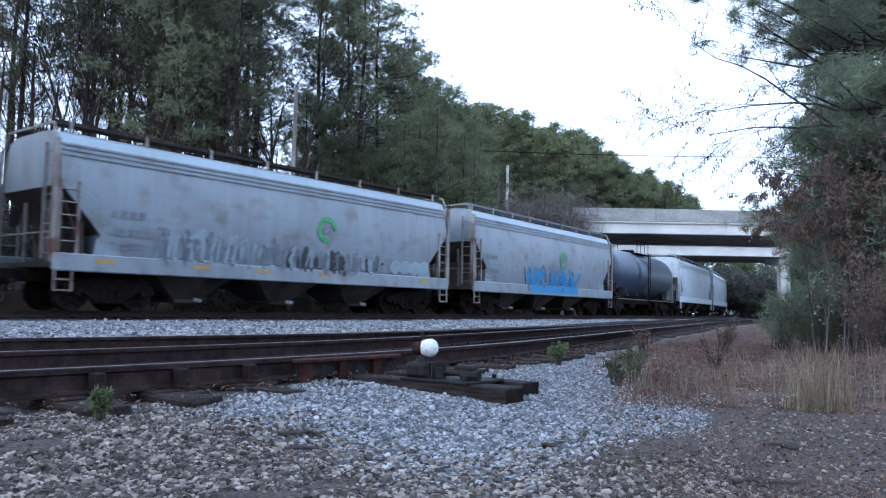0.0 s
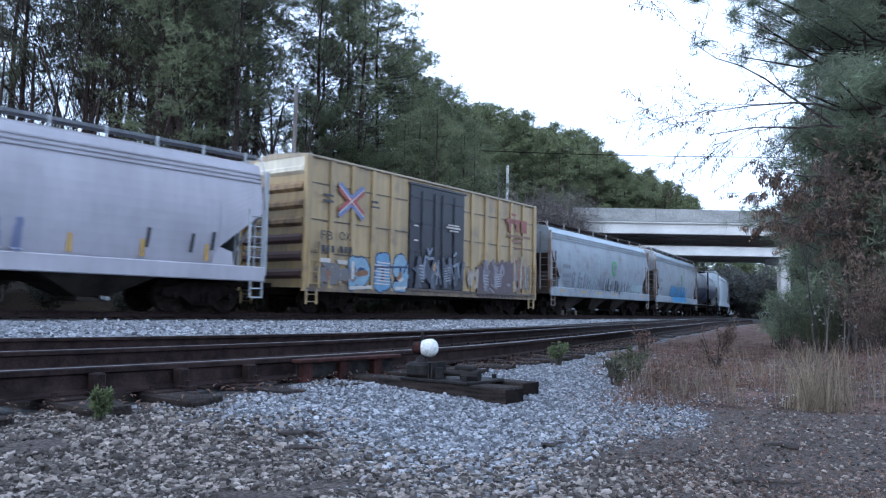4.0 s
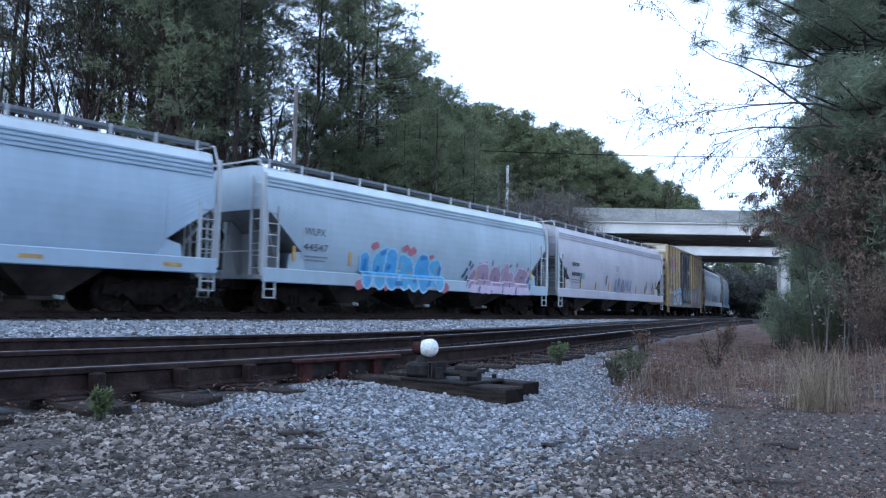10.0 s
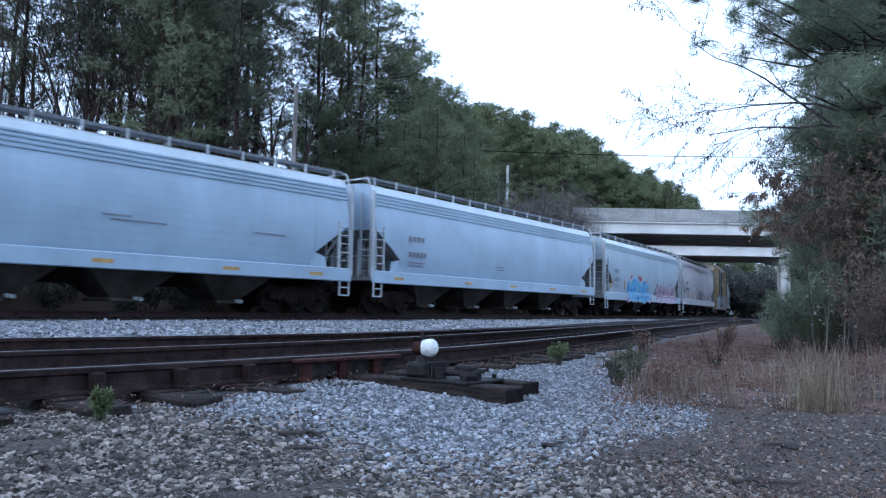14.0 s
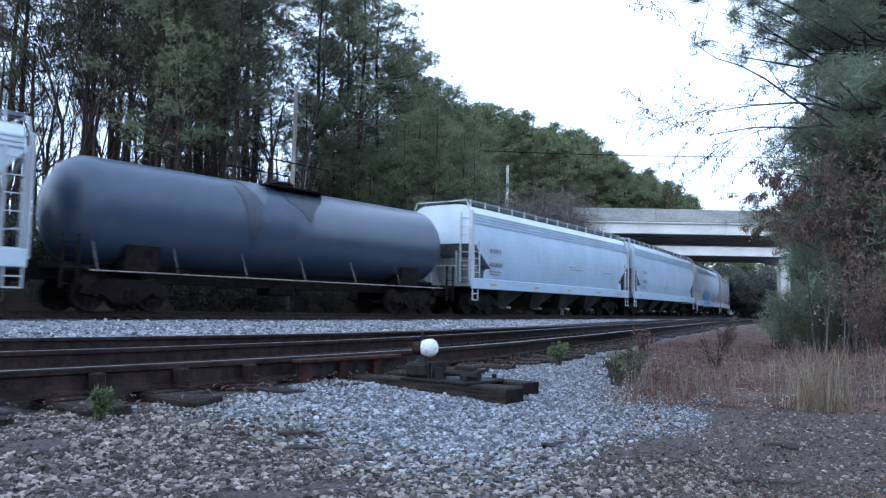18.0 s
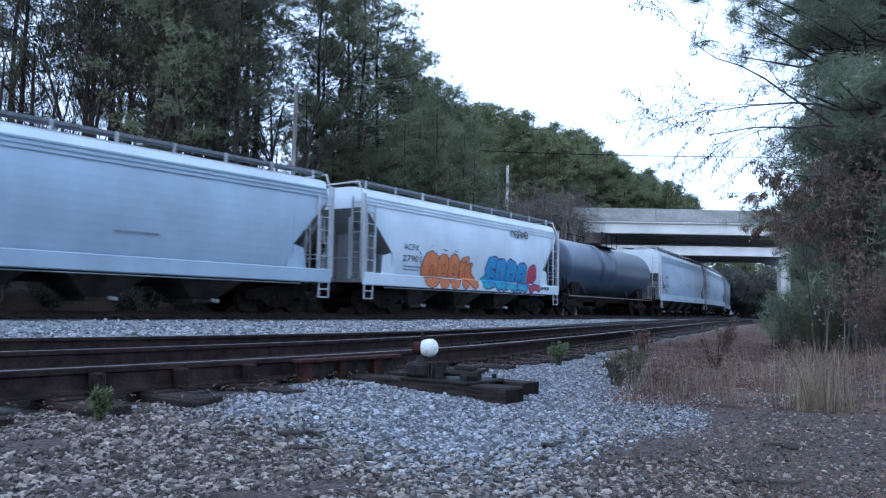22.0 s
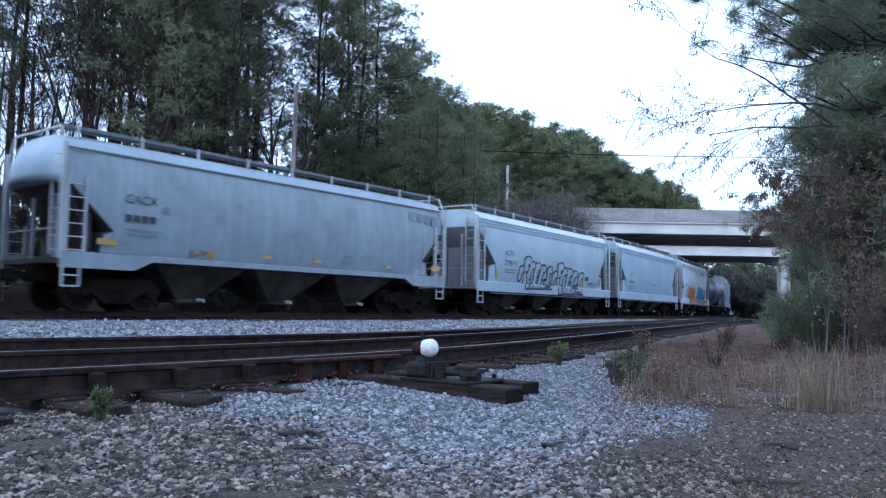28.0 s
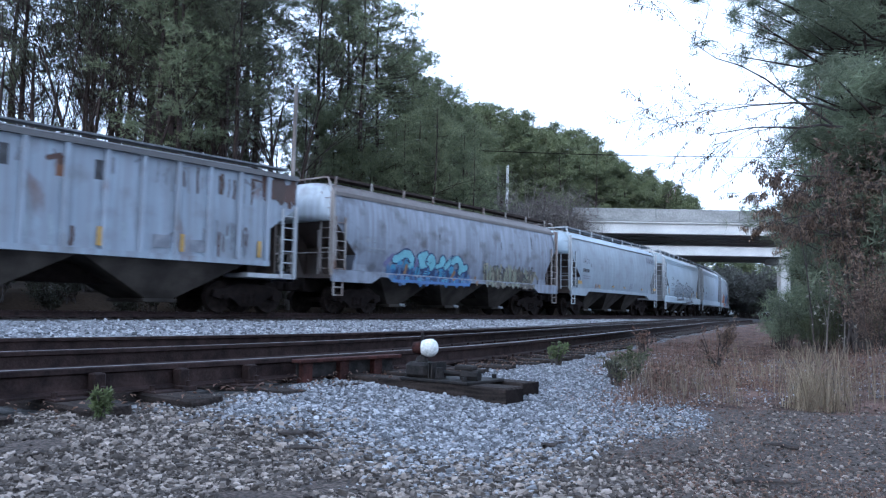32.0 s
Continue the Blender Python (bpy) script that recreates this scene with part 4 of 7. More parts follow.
    for d in (-1, 1):
        part("saddle", block(bmesh.new(), d * (e - 2.0) - 0.5, d * (e - 2.0) + 0.5, -1.15, 1.15, 1.05, 1.75), UNDER, car)
        part("end_platform", block(bmesh.new(), min(d * (e - 0.5), d * (e + 0.35)), max(d * (e - 0.5), d * (e + 0.35)), -1.45, 1.45, 1.05, 1.14), UNDER, car)
        for sg in (-1, 1):
            ladder(car, d * (e + 0.1) - 0.2, sg * 1.43, 0.55, 1.9, 0.4, 4, UNDER, "grab_iron")
        coupler(car, d * (e + 0.35), d)
        truck_frame(car, d * (e - 1.6))
    for sg in (-1, 1):
        bm = bmesh.new()
        tube(bm, (-e + 0.4, sg * 1.45, 1.02), (e - 0.4, sg * 1.45, 1.02), 0.022, None, 6)
        for k in range(7):
            x = -e + 0.6 + (2 * e - 1.2) * k / 6
            tube(bm, (x, sg * 1.45, 1.02), (x, sg * 1.15, 1.75), 0.009, None, 5)
        part("side_handrail", bm, RUSTY_TRIM, car)
    if dome:
        ladder(car, -0.23, -1.5, 0.5, zc + radius - 0.1, 0.46, 10, UNDER)
    part("spill_tray", block(bmesh.new(), -0.5, 0.5, -0.4, 0.4, 0.55, 0.9, 0.05), UNDER, car)
    return car, [wheelset(car, x + d) for x in (-e + 1.6, e - 1.6) for d in (-0.88, 0.88)], e


def boxcar(m, L, label):
    """A tall yellow boxcar: ribbed sides, corrugated ends, a black plug door."""
    car = empty("boxcar", m, label, "freight car", "cars of the train")
    e, top, low = L / 2, 5.15, 0.71
    bm = block(bmesh.new(), -e + 0.1, e - 0.1, -1.52, 1.52, low + 0.12, top - 0.12)
    part("body", bm, YELLOW_CAR, car)
    sts = [[(x, -1.60, top - 0.13), (x, -1.60, top - 0.06), (x, 0, top + 0.08), (x, 1.60, top - 0.06), (x, 1.60, top - 0.13)] for x in (-e + 0.02, e - 0.02)]
    part("roof", loft(sts), paint("dusty box roof", (0.38, 0.31, 0.20), amount=0.7), car)
    for k in range(13):
        x = -e + 0.6 + (L - 1.2) * k / 12
        sts = [[(x + q, -1.58, top - 0.055), (x + q, 0, top + 0.115), (x + q, 1.58, top - 0.055), (x + q, 0, top + 0.05)] for q in (-0.05, 0.05)]
        part("roof_rib", loft(sts), YELLOW_CAR, car)
    d0, d1 = -2.12, 1.40
    for sg in (-1, 1):
        for k in range(15):
            x = -e + 0.14 + (L - 0.28) * k / 14
            if sg < 0 and d0 - 0.1 < x < d1 + 0.1:
                continue
            y0, y1 = sorted((sg * 1.52, sg * 1.60))
            part("side_post", block(bmesh.new(), x - 0.10, x + 0.10, y0, y1, low + 0.1, top - 0.14, 0.015), YELLOW_CAR, car)
        y0, y1 = sorted((sg * 1.50, sg * 1.585))
        part("side_sill", block(bmesh.new(), -e + 0.05, e - 0.05, y0, y1, low, low + 0.24), BOX_SILL, car)
    # horizontal laps between the posts, coloured dark for their shadow lines
    for z in (top - 0.95, 3.02, 1.95):
        part("panel_lap", block(bmesh.new(), -e + 0.2, d0 - 0.1, -1.552, -1.52, z - 0.013, z + 0.013), BROWN_SLOPE, car)
        part("panel_lap", block(bmesh.new(), d1 + 0.1, e - 0.2, -1.552, -1.52, z - 0.013, z + 0.013), BROWN_SLOPE, car)
    door = part("plug_door", block(bmesh.new(), d0, d1, -1.60, -1.50, low + 0.25, top - 0.32, 0.015), DOOR_BLACK, car, "black plug door with graffiti")
    for x in (d0 + 0.7, d0 + 1.5, d0 + 2.0, d0 + 2.8):
        bm = bmesh.new()
        tube(bm, (x, -1.64, low + 0.3), (x, -1.64, top - 0.5), 0.025, None, 6)
        part("lock_rod", bm, DOOR_BLACK, door)
    for z in (1.25, 2.35, 3.45, 4.4):
        part("door_panel_rib", block(bmesh.new(), d0 + 0.05, d1 - 0.05, -1.625, -1.60, z - 0.04, z + 0.04), DOOR_BLACK, door)
    part("door_track", block(bmesh.new(), d0 - 0.2, e - 0.3, -1.68, -1.58, low + 0.16, low + 0.24), BROWN_SLOPE, car)
    part("door_track", block(bmesh.new(), d0 - 0.1, d1 + 0.1, -1.64, -1.56, top - 0.32, top - 0.24), DOOR_BLACK, car)
    for d in (-1, 1):
        for k in range(7):
            z = low + 0.55 + k * 0.56
            sts = [[(d * (e - 0.11), y, z - 0.17), (d * (e + 0.02), y, z - 0.06), (d * (e + 0.02), y, z + 0.06), (d * (e - 0.11), y, z + 0.17)] for y in (-1.40, 1.40)]
            part("end_corrugation", loft(sts), END_RUST if k < 3 else BOX_BLEACHED if k > 5 else BOX_END, car)
        for sg in (-1, 1):
            part("corner_post", block(bmesh.new(), d * (e - 0.05) - 0.06, d * (e - 0.05) + 0.06, sg * 1.53 - 0.06, sg * 1.53 + 0.06, low, top - 0.12), YELLOW_CAR, car)
            lx = d * e - (0.62 if d > 0 else -0.14)
            ladder(car, lx, sg * 1.63, low + 0.1, 2.3, 0.46, 4, YELLOW_CAR)
            ladder(car, lx, sg * 1.56, low - 0.42, low + 0.05, 0.44, 2, YELLOW_CAR, "step")
        part("end_cap", block(bmesh.new(), min(d * (e - 0.11), d * (e - 0.04)), max(d * (e - 0.11), d * (e - 0.04)), -1.45, 1.45, top - 0.62, top - 0.10, 0.01), BOX_BLEACHED, car, "bleached pale top of the end")
        coupler(car, d * e, d)
    part("centre_sill", block(bmesh.new(), -e, e, -0.3, 0.3, 0.62, low + 0.12), UNDER, car)
    part("floor_frame", block(bmesh.new(), -e + 2.8, e - 2.8, -1.2, 1.2, 0.62, low + 0.1), UNDER, car)
    for x in (-e + 1.9, e - 1.9):
        truck_frame(car, x)
    return car, [wheelset(car, x + d) for x in (-e + 1.9, e - 1.9) for d in (-0.88, 0.88)], e


def place(s):
    x, y, a = along(s, 1.66)
    return pose(x, y, MAIN_Z, 0, 0, 90 - math.degrees(a))


TRAIN = []


def add(made, rear, front):
    TRAIN.append((made[0], made[1], (rear + front) / 2))
    return made


def reporting(car, x, z=2.75, text="", digits="", count=4, digit_count=5, h=0.23, w=0.15, mat=None, gap=0.58):
    """The owner's mark and number; what cannot be read is a row of plain bars."""
    mat = mat or BLACK_MARK
    if text:
        stencil(car, text, x, z, len(text) * (w + 0.10) - 0.10, h, mat)
    else:
        bars(car, [(x + 0.25 * k, z + h / 2, 0.19, h * 0.8) for k in range(count)], mat)
    if digits:
        stencil(car, digits, x - 0.03, z - gap, len(digits) * (w + 0.085) - 0.085, h, mat)
    else:
        bars(car, [(x + 0.23 * k, z - gap + h / 2, 0.18, h * 0.8) for k in range(digit_count)], mat)
    bars(car, [(x + 0.02, z - gap - 0.18, 1.05, 0.05), (x + 0.08, z - gap - 0.30, 0.9, 0.045)], GREY_MARK)


def reflectors(car, xs, z, w=0.55, h=0.10, upright=False):
    for x in xs:
        if upright:
            part("reflector", block(bmesh.new(), x - 0.06, x + 0.06, -side_y(z) - 0.012, -side_y(z) + 0.02, z - 0.24, z + 0.24), YELLOW_TAPE, car)
        else:
            part("reflector", block(bmesh.new(), x, x + w, -1.622, -1.60, z, z + h), YELLOW_TAPE, car)


def build_train():
    navy = navy_edge()
    # leading cars, already near the bridge
    add(hopper(place(159), 17.9, GREY_BLUE, "pale grey covered hopper under the bridge"), 150, 168)
    add(hopper(place(140.5), 17.0, WHITE_CAR, "white covered hopper near the bridge", top=4.5), 132, 149)
    add(tank(place(123.6), 14.2, "black tank car with a railed manway platform", 1.5, True), 116.4, 130.8)
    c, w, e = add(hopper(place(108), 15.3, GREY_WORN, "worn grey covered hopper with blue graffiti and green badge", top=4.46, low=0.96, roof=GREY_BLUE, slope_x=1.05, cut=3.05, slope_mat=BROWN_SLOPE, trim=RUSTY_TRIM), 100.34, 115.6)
    badge(c, 1.05)
    reporting(c, -6.6, 2.35, mat=GREY_MARK)
    blue_, dark_ = spray("blue", (0.07, 0.30, 0.60)), spray("deep sky", (0.05, 0.20, 0.50))
    brushed("graffiti_stroke", [[(-2.5, 1.18), (2.6, 1.18)], [(-2.5, 1.28), (2.6, 1.28)]], 0.24, skin, 0.006, blue_, c)
    scrawl(c, -2.7, 2.7, 1.15, 2.3, (blue_, blue_, dark_), 34, 3, 0.17, slant=0.5)
    scrawl(c, -2.8, 2.8, 1.1, 2.4, (BLACK_MARK, dark_), 14, 4, 0.06, slant=0.6)
    c, w, e = add(hopper(place(90.9), 15.55, GREY_WORN, "weathered grey covered hopper with faded graffiti and green badge", top=4.46, low=0.96, posts=8, roof=GREY_BLUE, slope_x=1.05, cut=3.05, slope_mat=BROWN_SLOPE, trim=RUSTY_TRIM, walk_mat=BARK), 83.15, 98.7)
    badge(c, 1.15)
    reporting(c, -6.28, 2.36, count=4, digit_count=6, gap=0.46, mat=GREY_MARK)
    ash, pale_ = spray("faded grey", (0.17, 0.19, 0.22)), spray("chalk grey", (0.34, 0.39, 0.44))
    scrawl(c, -5.0, -0.5, 1.25, 2.25, (ash, GREY_MARK, pale_), 46, 8, 0.13)
    scrawl(c, -0.4, 3.9, 1.3, 2.05, (BLACK_MARK, ash, GREY_MARK, pale_), 48, 9, 0.14)
    graffiti(c, "cece", 4.3, 6.4, 1.45, 1.98, spray("sea pale", (0.36, 0.45, 0.48)), GREY_MARK, fat=0.26, rim=0.025, seed=4)
    reflectors(c, (-6.65, -3.85, -1.7, 0.8, 5.9), 1.19)
    c, w, e = add(boxcar(place(74.3), 14.75, "faded yellow boxcar with black plug door and graffiti"), 66.95, 81.65)
    box_paint(c)
    c, w, e = add(hopper(place(56.27), 18.3, GREY_WARM, "pinkish white covered hopper with upright yellow reflectors", top=4.54, ledges=3, posts=13, roof=GREY_WARM, low=0.92), 47.15, 65.4)
    reporting(c, -7.3, 2.52, gap=0.50)
    reflectors(c, (-8.02, -5.93, -3.75, -1.68, 0.96, 3.32, 5.2, 7.1), 1.68, upright=True)
    for x, z in ((-8.1, 2.15), (-6.1, 1.95), (-2.2, 2.0), (-0.13, 1.95), (5.3, 1.95), (7.25, 2.0), (6.6, 1.9)):
        bm = bmesh.new()
        stroke_mesh(bm, [(x, z - 0.26), (x + 0.04, z + 0.26)], 0.11, side_y, 0.013)
        part("paint_mark", bm, BLACK_MARK, c)
    box = (-0.75, 2.35, 1.36, 2.22)
    slate = spray("slate", (0.20, 0.22, 0.34))
    piece(c, ((0.20, [[(0.06, 0.1), (0.05, 0.8)]]), (0.24, [[(0.17, 0.12), (0.20, 0.80), (0.28, 0.74), (0.28, 0.2)]]), (0.24, [bow(0.46, 0.5, 0.05, 0.3, 90, 450, 8)]), (0.22, [[(0.60, 0.15), (0.62, 0.84), (0.70, 0.5), (0.76, 0.84), (0.78, 0.15)]]), (0.20, [[(0.93, 0.85), (0.92, 0.12)]])),
          *box, (slate, spray("dim slate", (0.27, 0.29, 0.40))), spray("pale mauve", (0.42, 0.40, 0.48)), 0.03, label="slate graffiti")
    lines(c, [[(0.42, 0.3), (0.44, 0.55)]], *box, 0.12, spray("sand", (0.45, 0.33, 0.20)))
    lines(c, [[(0.60, 0.5), (0.66, 0.3)], [(0.24, 0.3), (0.24, 0.5)]], *box, 0.08, spray("cyan wash", (0.22, 0.42, 0.52)))
    bars(c, [(-0.7, 2.85, 0.6, 0.05), (-0.7, 2.73, 0.6, 0.05), (-0.7, 2.61, 0.5, 0.05)], GREY_MARK)
    loops(c, "ah", -6.2, 1.95, 0.3, 0.3, 0.1, 0.05, spray("mint", (0.25, 0.5, 0.42)), skin, name="graffiti_shape")
    c, w, e = add(hopper(place(37.3), 17.7, GREY_BLUE, "pale grey covered hopper with blue and pink graffiti", top=4.52, posts=13, cut=3.15, low=0.92), 28.45, 46.1)
    reporting(c, -7.1, 2.48, "WLPX", "44547", gap=0.50)
    sky_, pale_b, deep = spray("sky blue", (0.12, 0.36, 0.68)), spray("pale blue", (0.40, 0.58, 0.74)), spray("deep sky", (0.05, 0.19, 0.50))
    coral = spray("coral", (0.40, 0.12, 0.15))
    box = (-4.5, 0.25, 0.97, 2.32)
    lines(c, [[(0.08, 0.34), (0.94, 0.34)]], *box, 0.74, spray("sky mid", (0.15, 0.40, 0.66)), lift=0.0056)
    for k, (u, v, r) in enumerate(((0.0, 0.0, 0.34), (0.30, -0.02, 0.26), (1.03, 0.02, 0.36), (0.16, 1.02, 0.24), (0.52, 1.04, 0.24), (0.60, 0.98, 0.30), (0.85, 0.88, 0.16))):
        lines(c, [[(u - 0.02, v), (u + 0.02, v + 0.04)]], *box, r, coral, lift=0.0062 + 0.0003 * k)
    piece(c, ((0.44, [[(0.07, 0.12), (0.06, 0.68)]]), (0.56, [[(0.21, 0.16), (0.21, 0.66), (0.29, 0.82)]]), (0.62, [[(0.35, 0.18), (0.36, 0.78)]]), (0.50, [[(0.50, 0.14), (0.49, 0.70), (0.56, 0.62)], [(0.56, 0.62), (0.62, 0.12)]]),
              (0.52, [bow(0.745, 0.50, 0.045, 0.26, 90, 450, 10), [(0.74, 0.1), (0.75, 0.3)]]), (0.46, [[(0.88, 0.62), (0.93, 0.66), (0.96, 0.14)]])), *box, (sky_, spray("sky mid", (0.15, 0.40, 0.66))), pale_b, 0.07, label="blue bubble graffiti")
    lines(c, [[(0.06, 0.36), (0.06, 0.64)], [(0.24, 0.86), (0.27, 0.90)], [(0.20, 0.40), (0.21, 0.48)], [(0.33, 0.5), (0.34, 0.55)], [(0.72, 0.84), (0.78, 0.86)], [(0.62, 0.18), (0.63, 0.3)], [(0.40, 0.1), (0.46, 0.1)], [(0.80, 0.1), (0.83, 0.28)], [(0.97, 0.45), (0.97, 0.62)]], *box, 0.18, deep)
    lines(c, [[(0.14, 0.15), (0.13, 0.7)], [(0.42, 0.30), (0.47, 0.34)], [(0.43, 0.46), (0.47, 0.44)], [(0.57, 0.34), (0.60, 0.33)], [(0.0, 0.26), (0.98, 0.26)]], *box, 0.06, pale_b)
    lines(c, [[(0.455, 0.42), (0.46, 0.58)], [(0.575, 0.40), (0.60, 0.42)], [(0.93, 0.45), (0.935, 0.6)]], *box, 0.12, spray("sand", (0.45, 0.33, 0.20)))
    box = (1.75, 7.05, 0.95, 2.14)
    rose, lilac = spray("rose mid", (0.33, 0.225, 0.29)), spray("pale lilac", (0.60, 0.50, 0.62))
    lines(c, [[(0.12, 0.3), (0.95, 0.3)]], *box, 0.6, spray("rose dim", (0.30, 0.22, 0.30)), lift=0.0056)
    piece(c, ((0.34, [[(0.08, 0.20), (0.15, 0.62)]]), (0.40, [[(0.25, 0.15), (0.22, 0.78), (0.31, 0.84), (0.34, 0.15)]]), (0.42, [bow(0.46, 0.50, 0.045, 0.28, 90, 450, 10)]), (0.40, [[(0.62, 0.92), (0.60, 0.15)], [(0.60, 0.5), (0.70, 0.62), (0.70, 0.15)]]),
              (0.40, [[(0.93, 0.74), (0.84, 0.80), (0.80, 0.55), (0.92, 0.42), (0.90, 0.20), (0.80, 0.16)]])), *box, (rose, spray("pink", (0.38, 0.27, 0.35))), lilac, 0.06, label="rose graffiti with pale rim")
    lines(c, [[(0.08, 0.05), (0.97, 0.05)], [(0.10, 0.16), (0.95, 0.18)]], *box, 0.20, lilac)
    lines(c, [[(0.27, 0.35), (0.28, 0.62)], [(0.455, 0.44), (0.46, 0.58)], [(0.65, 0.25), (0.65, 0.45)], [(0.86, 0.62), (0.90, 0.62)], [(0.19, 0.02), (0.21, 0.18)], [(0.38, 0.02), (0.39, 0.2)], [(0.54, 0.04), (0.55, 0.3)], [(0.75, 0.02), (0.76, 0.2)]], *box, 0.12, spray("mauve", (0.16, 0.12, 0.24)))
    lines(c, [[(0.98, 0.25), (1.0, 0.62)]], *box, 0.22, spray("dusk blue", (0.10, 0.18, 0.32)))
    lines(c, [[(0.20, 0.3), (0.20, 0.75)]], *box, 0.12, spray("sand", (0.45, 0.33, 0.20)))
    lines(c, [[(0.10 + 0.095 * k + 0.02 * (k % 2), 0.80 + 0.06 * ((k * 5) % 4) + 0.008 * k), (0.125 + 0.095 * k, 0.93 + 0.06 * ((k * 5) % 4))] for k in range(10)], *box, 0.13, spray("mauve", (0.16, 0.12, 0.24)), lift=0.0054)
    lines(c, [[(0.03, 0.66), (0.05, 0.76)], [(0.0, 0.5), (0.02, 0.58)], [(0.08, 0.92), (0.09, 1.02)], [(0.04, 0.2), (0.06, 0.5)]], *box, 0.14, navy_edge(), lift=0.0054)
    reflectors(c, (-7.5, -4.95, 7.25), 1.85, upright=True)
    c, w, e = add(hopper(place(17.65), 18.7, GREY_MID, "clean mid grey four-bay covered hopper", top=4.62, bays=4, posts=15, ledges=4), 8.3, 27.0)
    reporting(c, -7.25, 2.66, mat=GREY_MARK)
    bars(c, [(-1.05, 2.05, 0.75, 0.05), (-0.95, 1.94, 0.6, 0.05)], GREY_MARK)
    reflectors(c, (-8.1, -3.5, 0.2, 4.0, 7.6), 1.22)
    c, w, e = add(hopper(place(-1.7), 18.25, GREY_MID, "grey four-bay covered hopper with white ends", top=4.60, bays=4, posts=15, ledges=4, end_mat=WHITE_CAR), -10.83, 7.45)
    reporting(c, -7.6, 2.6, mat=GREY_MARK)
    bars(c, [(0.4, 2.45, 0.8, 0.05), (0.6, 2.34, 1.6, 0.04), (5.0, 2.37, 1.2, 0.05)], GREY_MARK)
    reflectors(c, (-7.6, -3.5, 0.2, 4.0, 7.2), 1.22)
    add(tank(place(-19.5), 15.0, "dusty black tank car with spill stains", 1.46), -27.3, -11.9)
    c, w, e = add(hopper(place(-35.5), 14.65, WHITE_CAR, "white covered hopper with orange and blue graffiti", top=4.46, cut=3.7, low=0.99), -42.8, -28.16)
    reporting(c, -5.04, 2.36, "ACFX", "27901", gap=0.42)
    orange, brown = spray("orange", (0.60, 0.185, 0.05)), spray("rust orange", (0.16, 0.055, 0.03))
    box = (-3.85, -0.15, 0.99, 2.45)
    piece(c, ((0.62, [bow(0.15, 0.5, 0.075, 0.26, 90, 450, 12), [(0.15, 0.3), (0.15, 0.7)]]), (0.70, [[(0.37, 0.26), (0.36, 0.70)]]), (0.70, [[(0.57, 0.26), (0.56, 0.72)]]), (0.56, [[(0.74, 0.66), (0.77, 0.24)]]), (0.16, [[(0.72, 0.82), (0.82, 0.88)], [(0.80, 0.62), (0.89, 0.72)]]),
              (0.44, [[(0.83, 0.58), (0.86, 0.35), (0.96, 0.20)]])), *box, orange, brown, 0.045, label="orange bubble graffiti")
    lines(c, [bow(0.16, 0.42, 0.035, 0.20, 200, -20, 7), bow(0.37, 0.52, 0.03, 0.15, 180, 0, 6), bow(0.57, 0.55, 0.03, 0.15, 180, 0, 6), [(0.34, 0.42), (0.40, 0.42)], [(0.54, 0.43), (0.60, 0.43)], [(0.72, 0.3), (0.83, 0.22)]], *box, 0.05, brown)
    lines(c, [[(0.34, 1.05), (0.41, 1.04)], [(0.55, 1.05), (0.61, 1.04)], [(0.13, 1.08), (0.15, 1.14)], [(-0.08, 0.95), (-0.04, 0.85)]], *box, 0.045, BLACK_MARK)
    box = (0.30, 5.0, 1.0, 2.56)
    teal, red_ = spray("teal blue", (0.05, 0.25, 0.52)), spray("crimson", (0.42, 0.03, 0.07))
    piece(c, ((0.48, [[(0.22, 0.80), (0.14, 0.78), (0.11, 0.58), (0.17, 0.46), (0.16, 0.26), (0.06, 0.24)]]), (0.50, [[(0.27, 0.20), (0.29, 0.74), (0.35, 0.76), (0.36, 0.20)]]), (0.50, [[(0.54, 0.42), (0.55, 0.72), (0.48, 0.78), (0.46, 0.3), (0.55, 0.18)]]),
              (0.52, [[(0.66, 0.20), (0.67, 0.68), (0.74, 0.70), (0.75, 0.20)]])), *box, teal, navy, 0.055, label="blue bubble graffiti")
    piece(c, ((0.46, [[(0.88, 0.16), (0.88, 0.64), (0.93, 0.70), (0.95, 0.50), (0.90, 0.42)]]), (0.26, [[(0.93, 0.22), (1.03, 0.16)]])), *box, red_, navy, 0.055, label="crimson graffiti form", lift=0.0142)
    lines(c, [[(0.0, 0.30), (0.08, 0.34)], [(0.02, 0.16), (0.10, 0.12)], [(0.24, 0.20), (0.34, 0.16)], [(0.44, 0.14), (0.54, 0.18)], [(0.64, 0.16), (0.74, 0.14)]], *box, 0.22, spray("turquoise", (0.07, 0.38, 0.48)))
    lines(c, [[(0.15, 0.6), (0.20, 0.62)], [(0.14, 0.38), (0.19, 0.36)], [(0.32, 0.2), (0.32, 0.55)], [(0.49, 0.5), (0.53, 0.52)], [(0.70, 0.25), (0.70, 0.4)], [(0.69, 0.55), (0.72, 0.56)], [(0.08, 0.05), (0.16, 0.12)], [(0.40, 0.04), (0.44, 0.12)], [(0.60, 0.04), (0.64, 0.1)], [(0.90, 0.56), (0.91, 0.58)]], *box, 0.07, navy)
    lines(c, [[(0.32, 0.3), (0.33, 0.62)], [(0.80, 0.3), (0.81, 0.62)]], *box, 0.09, spray("sand", (0.45, 0.33, 0.20)))
    loops(c, "ahbbc", 2.7, 3.50, 0.26, 0.30, 0.05, 0.07, BLACK_MARK, skin, 0.03, "graffiti_shape", 0.3, 26)
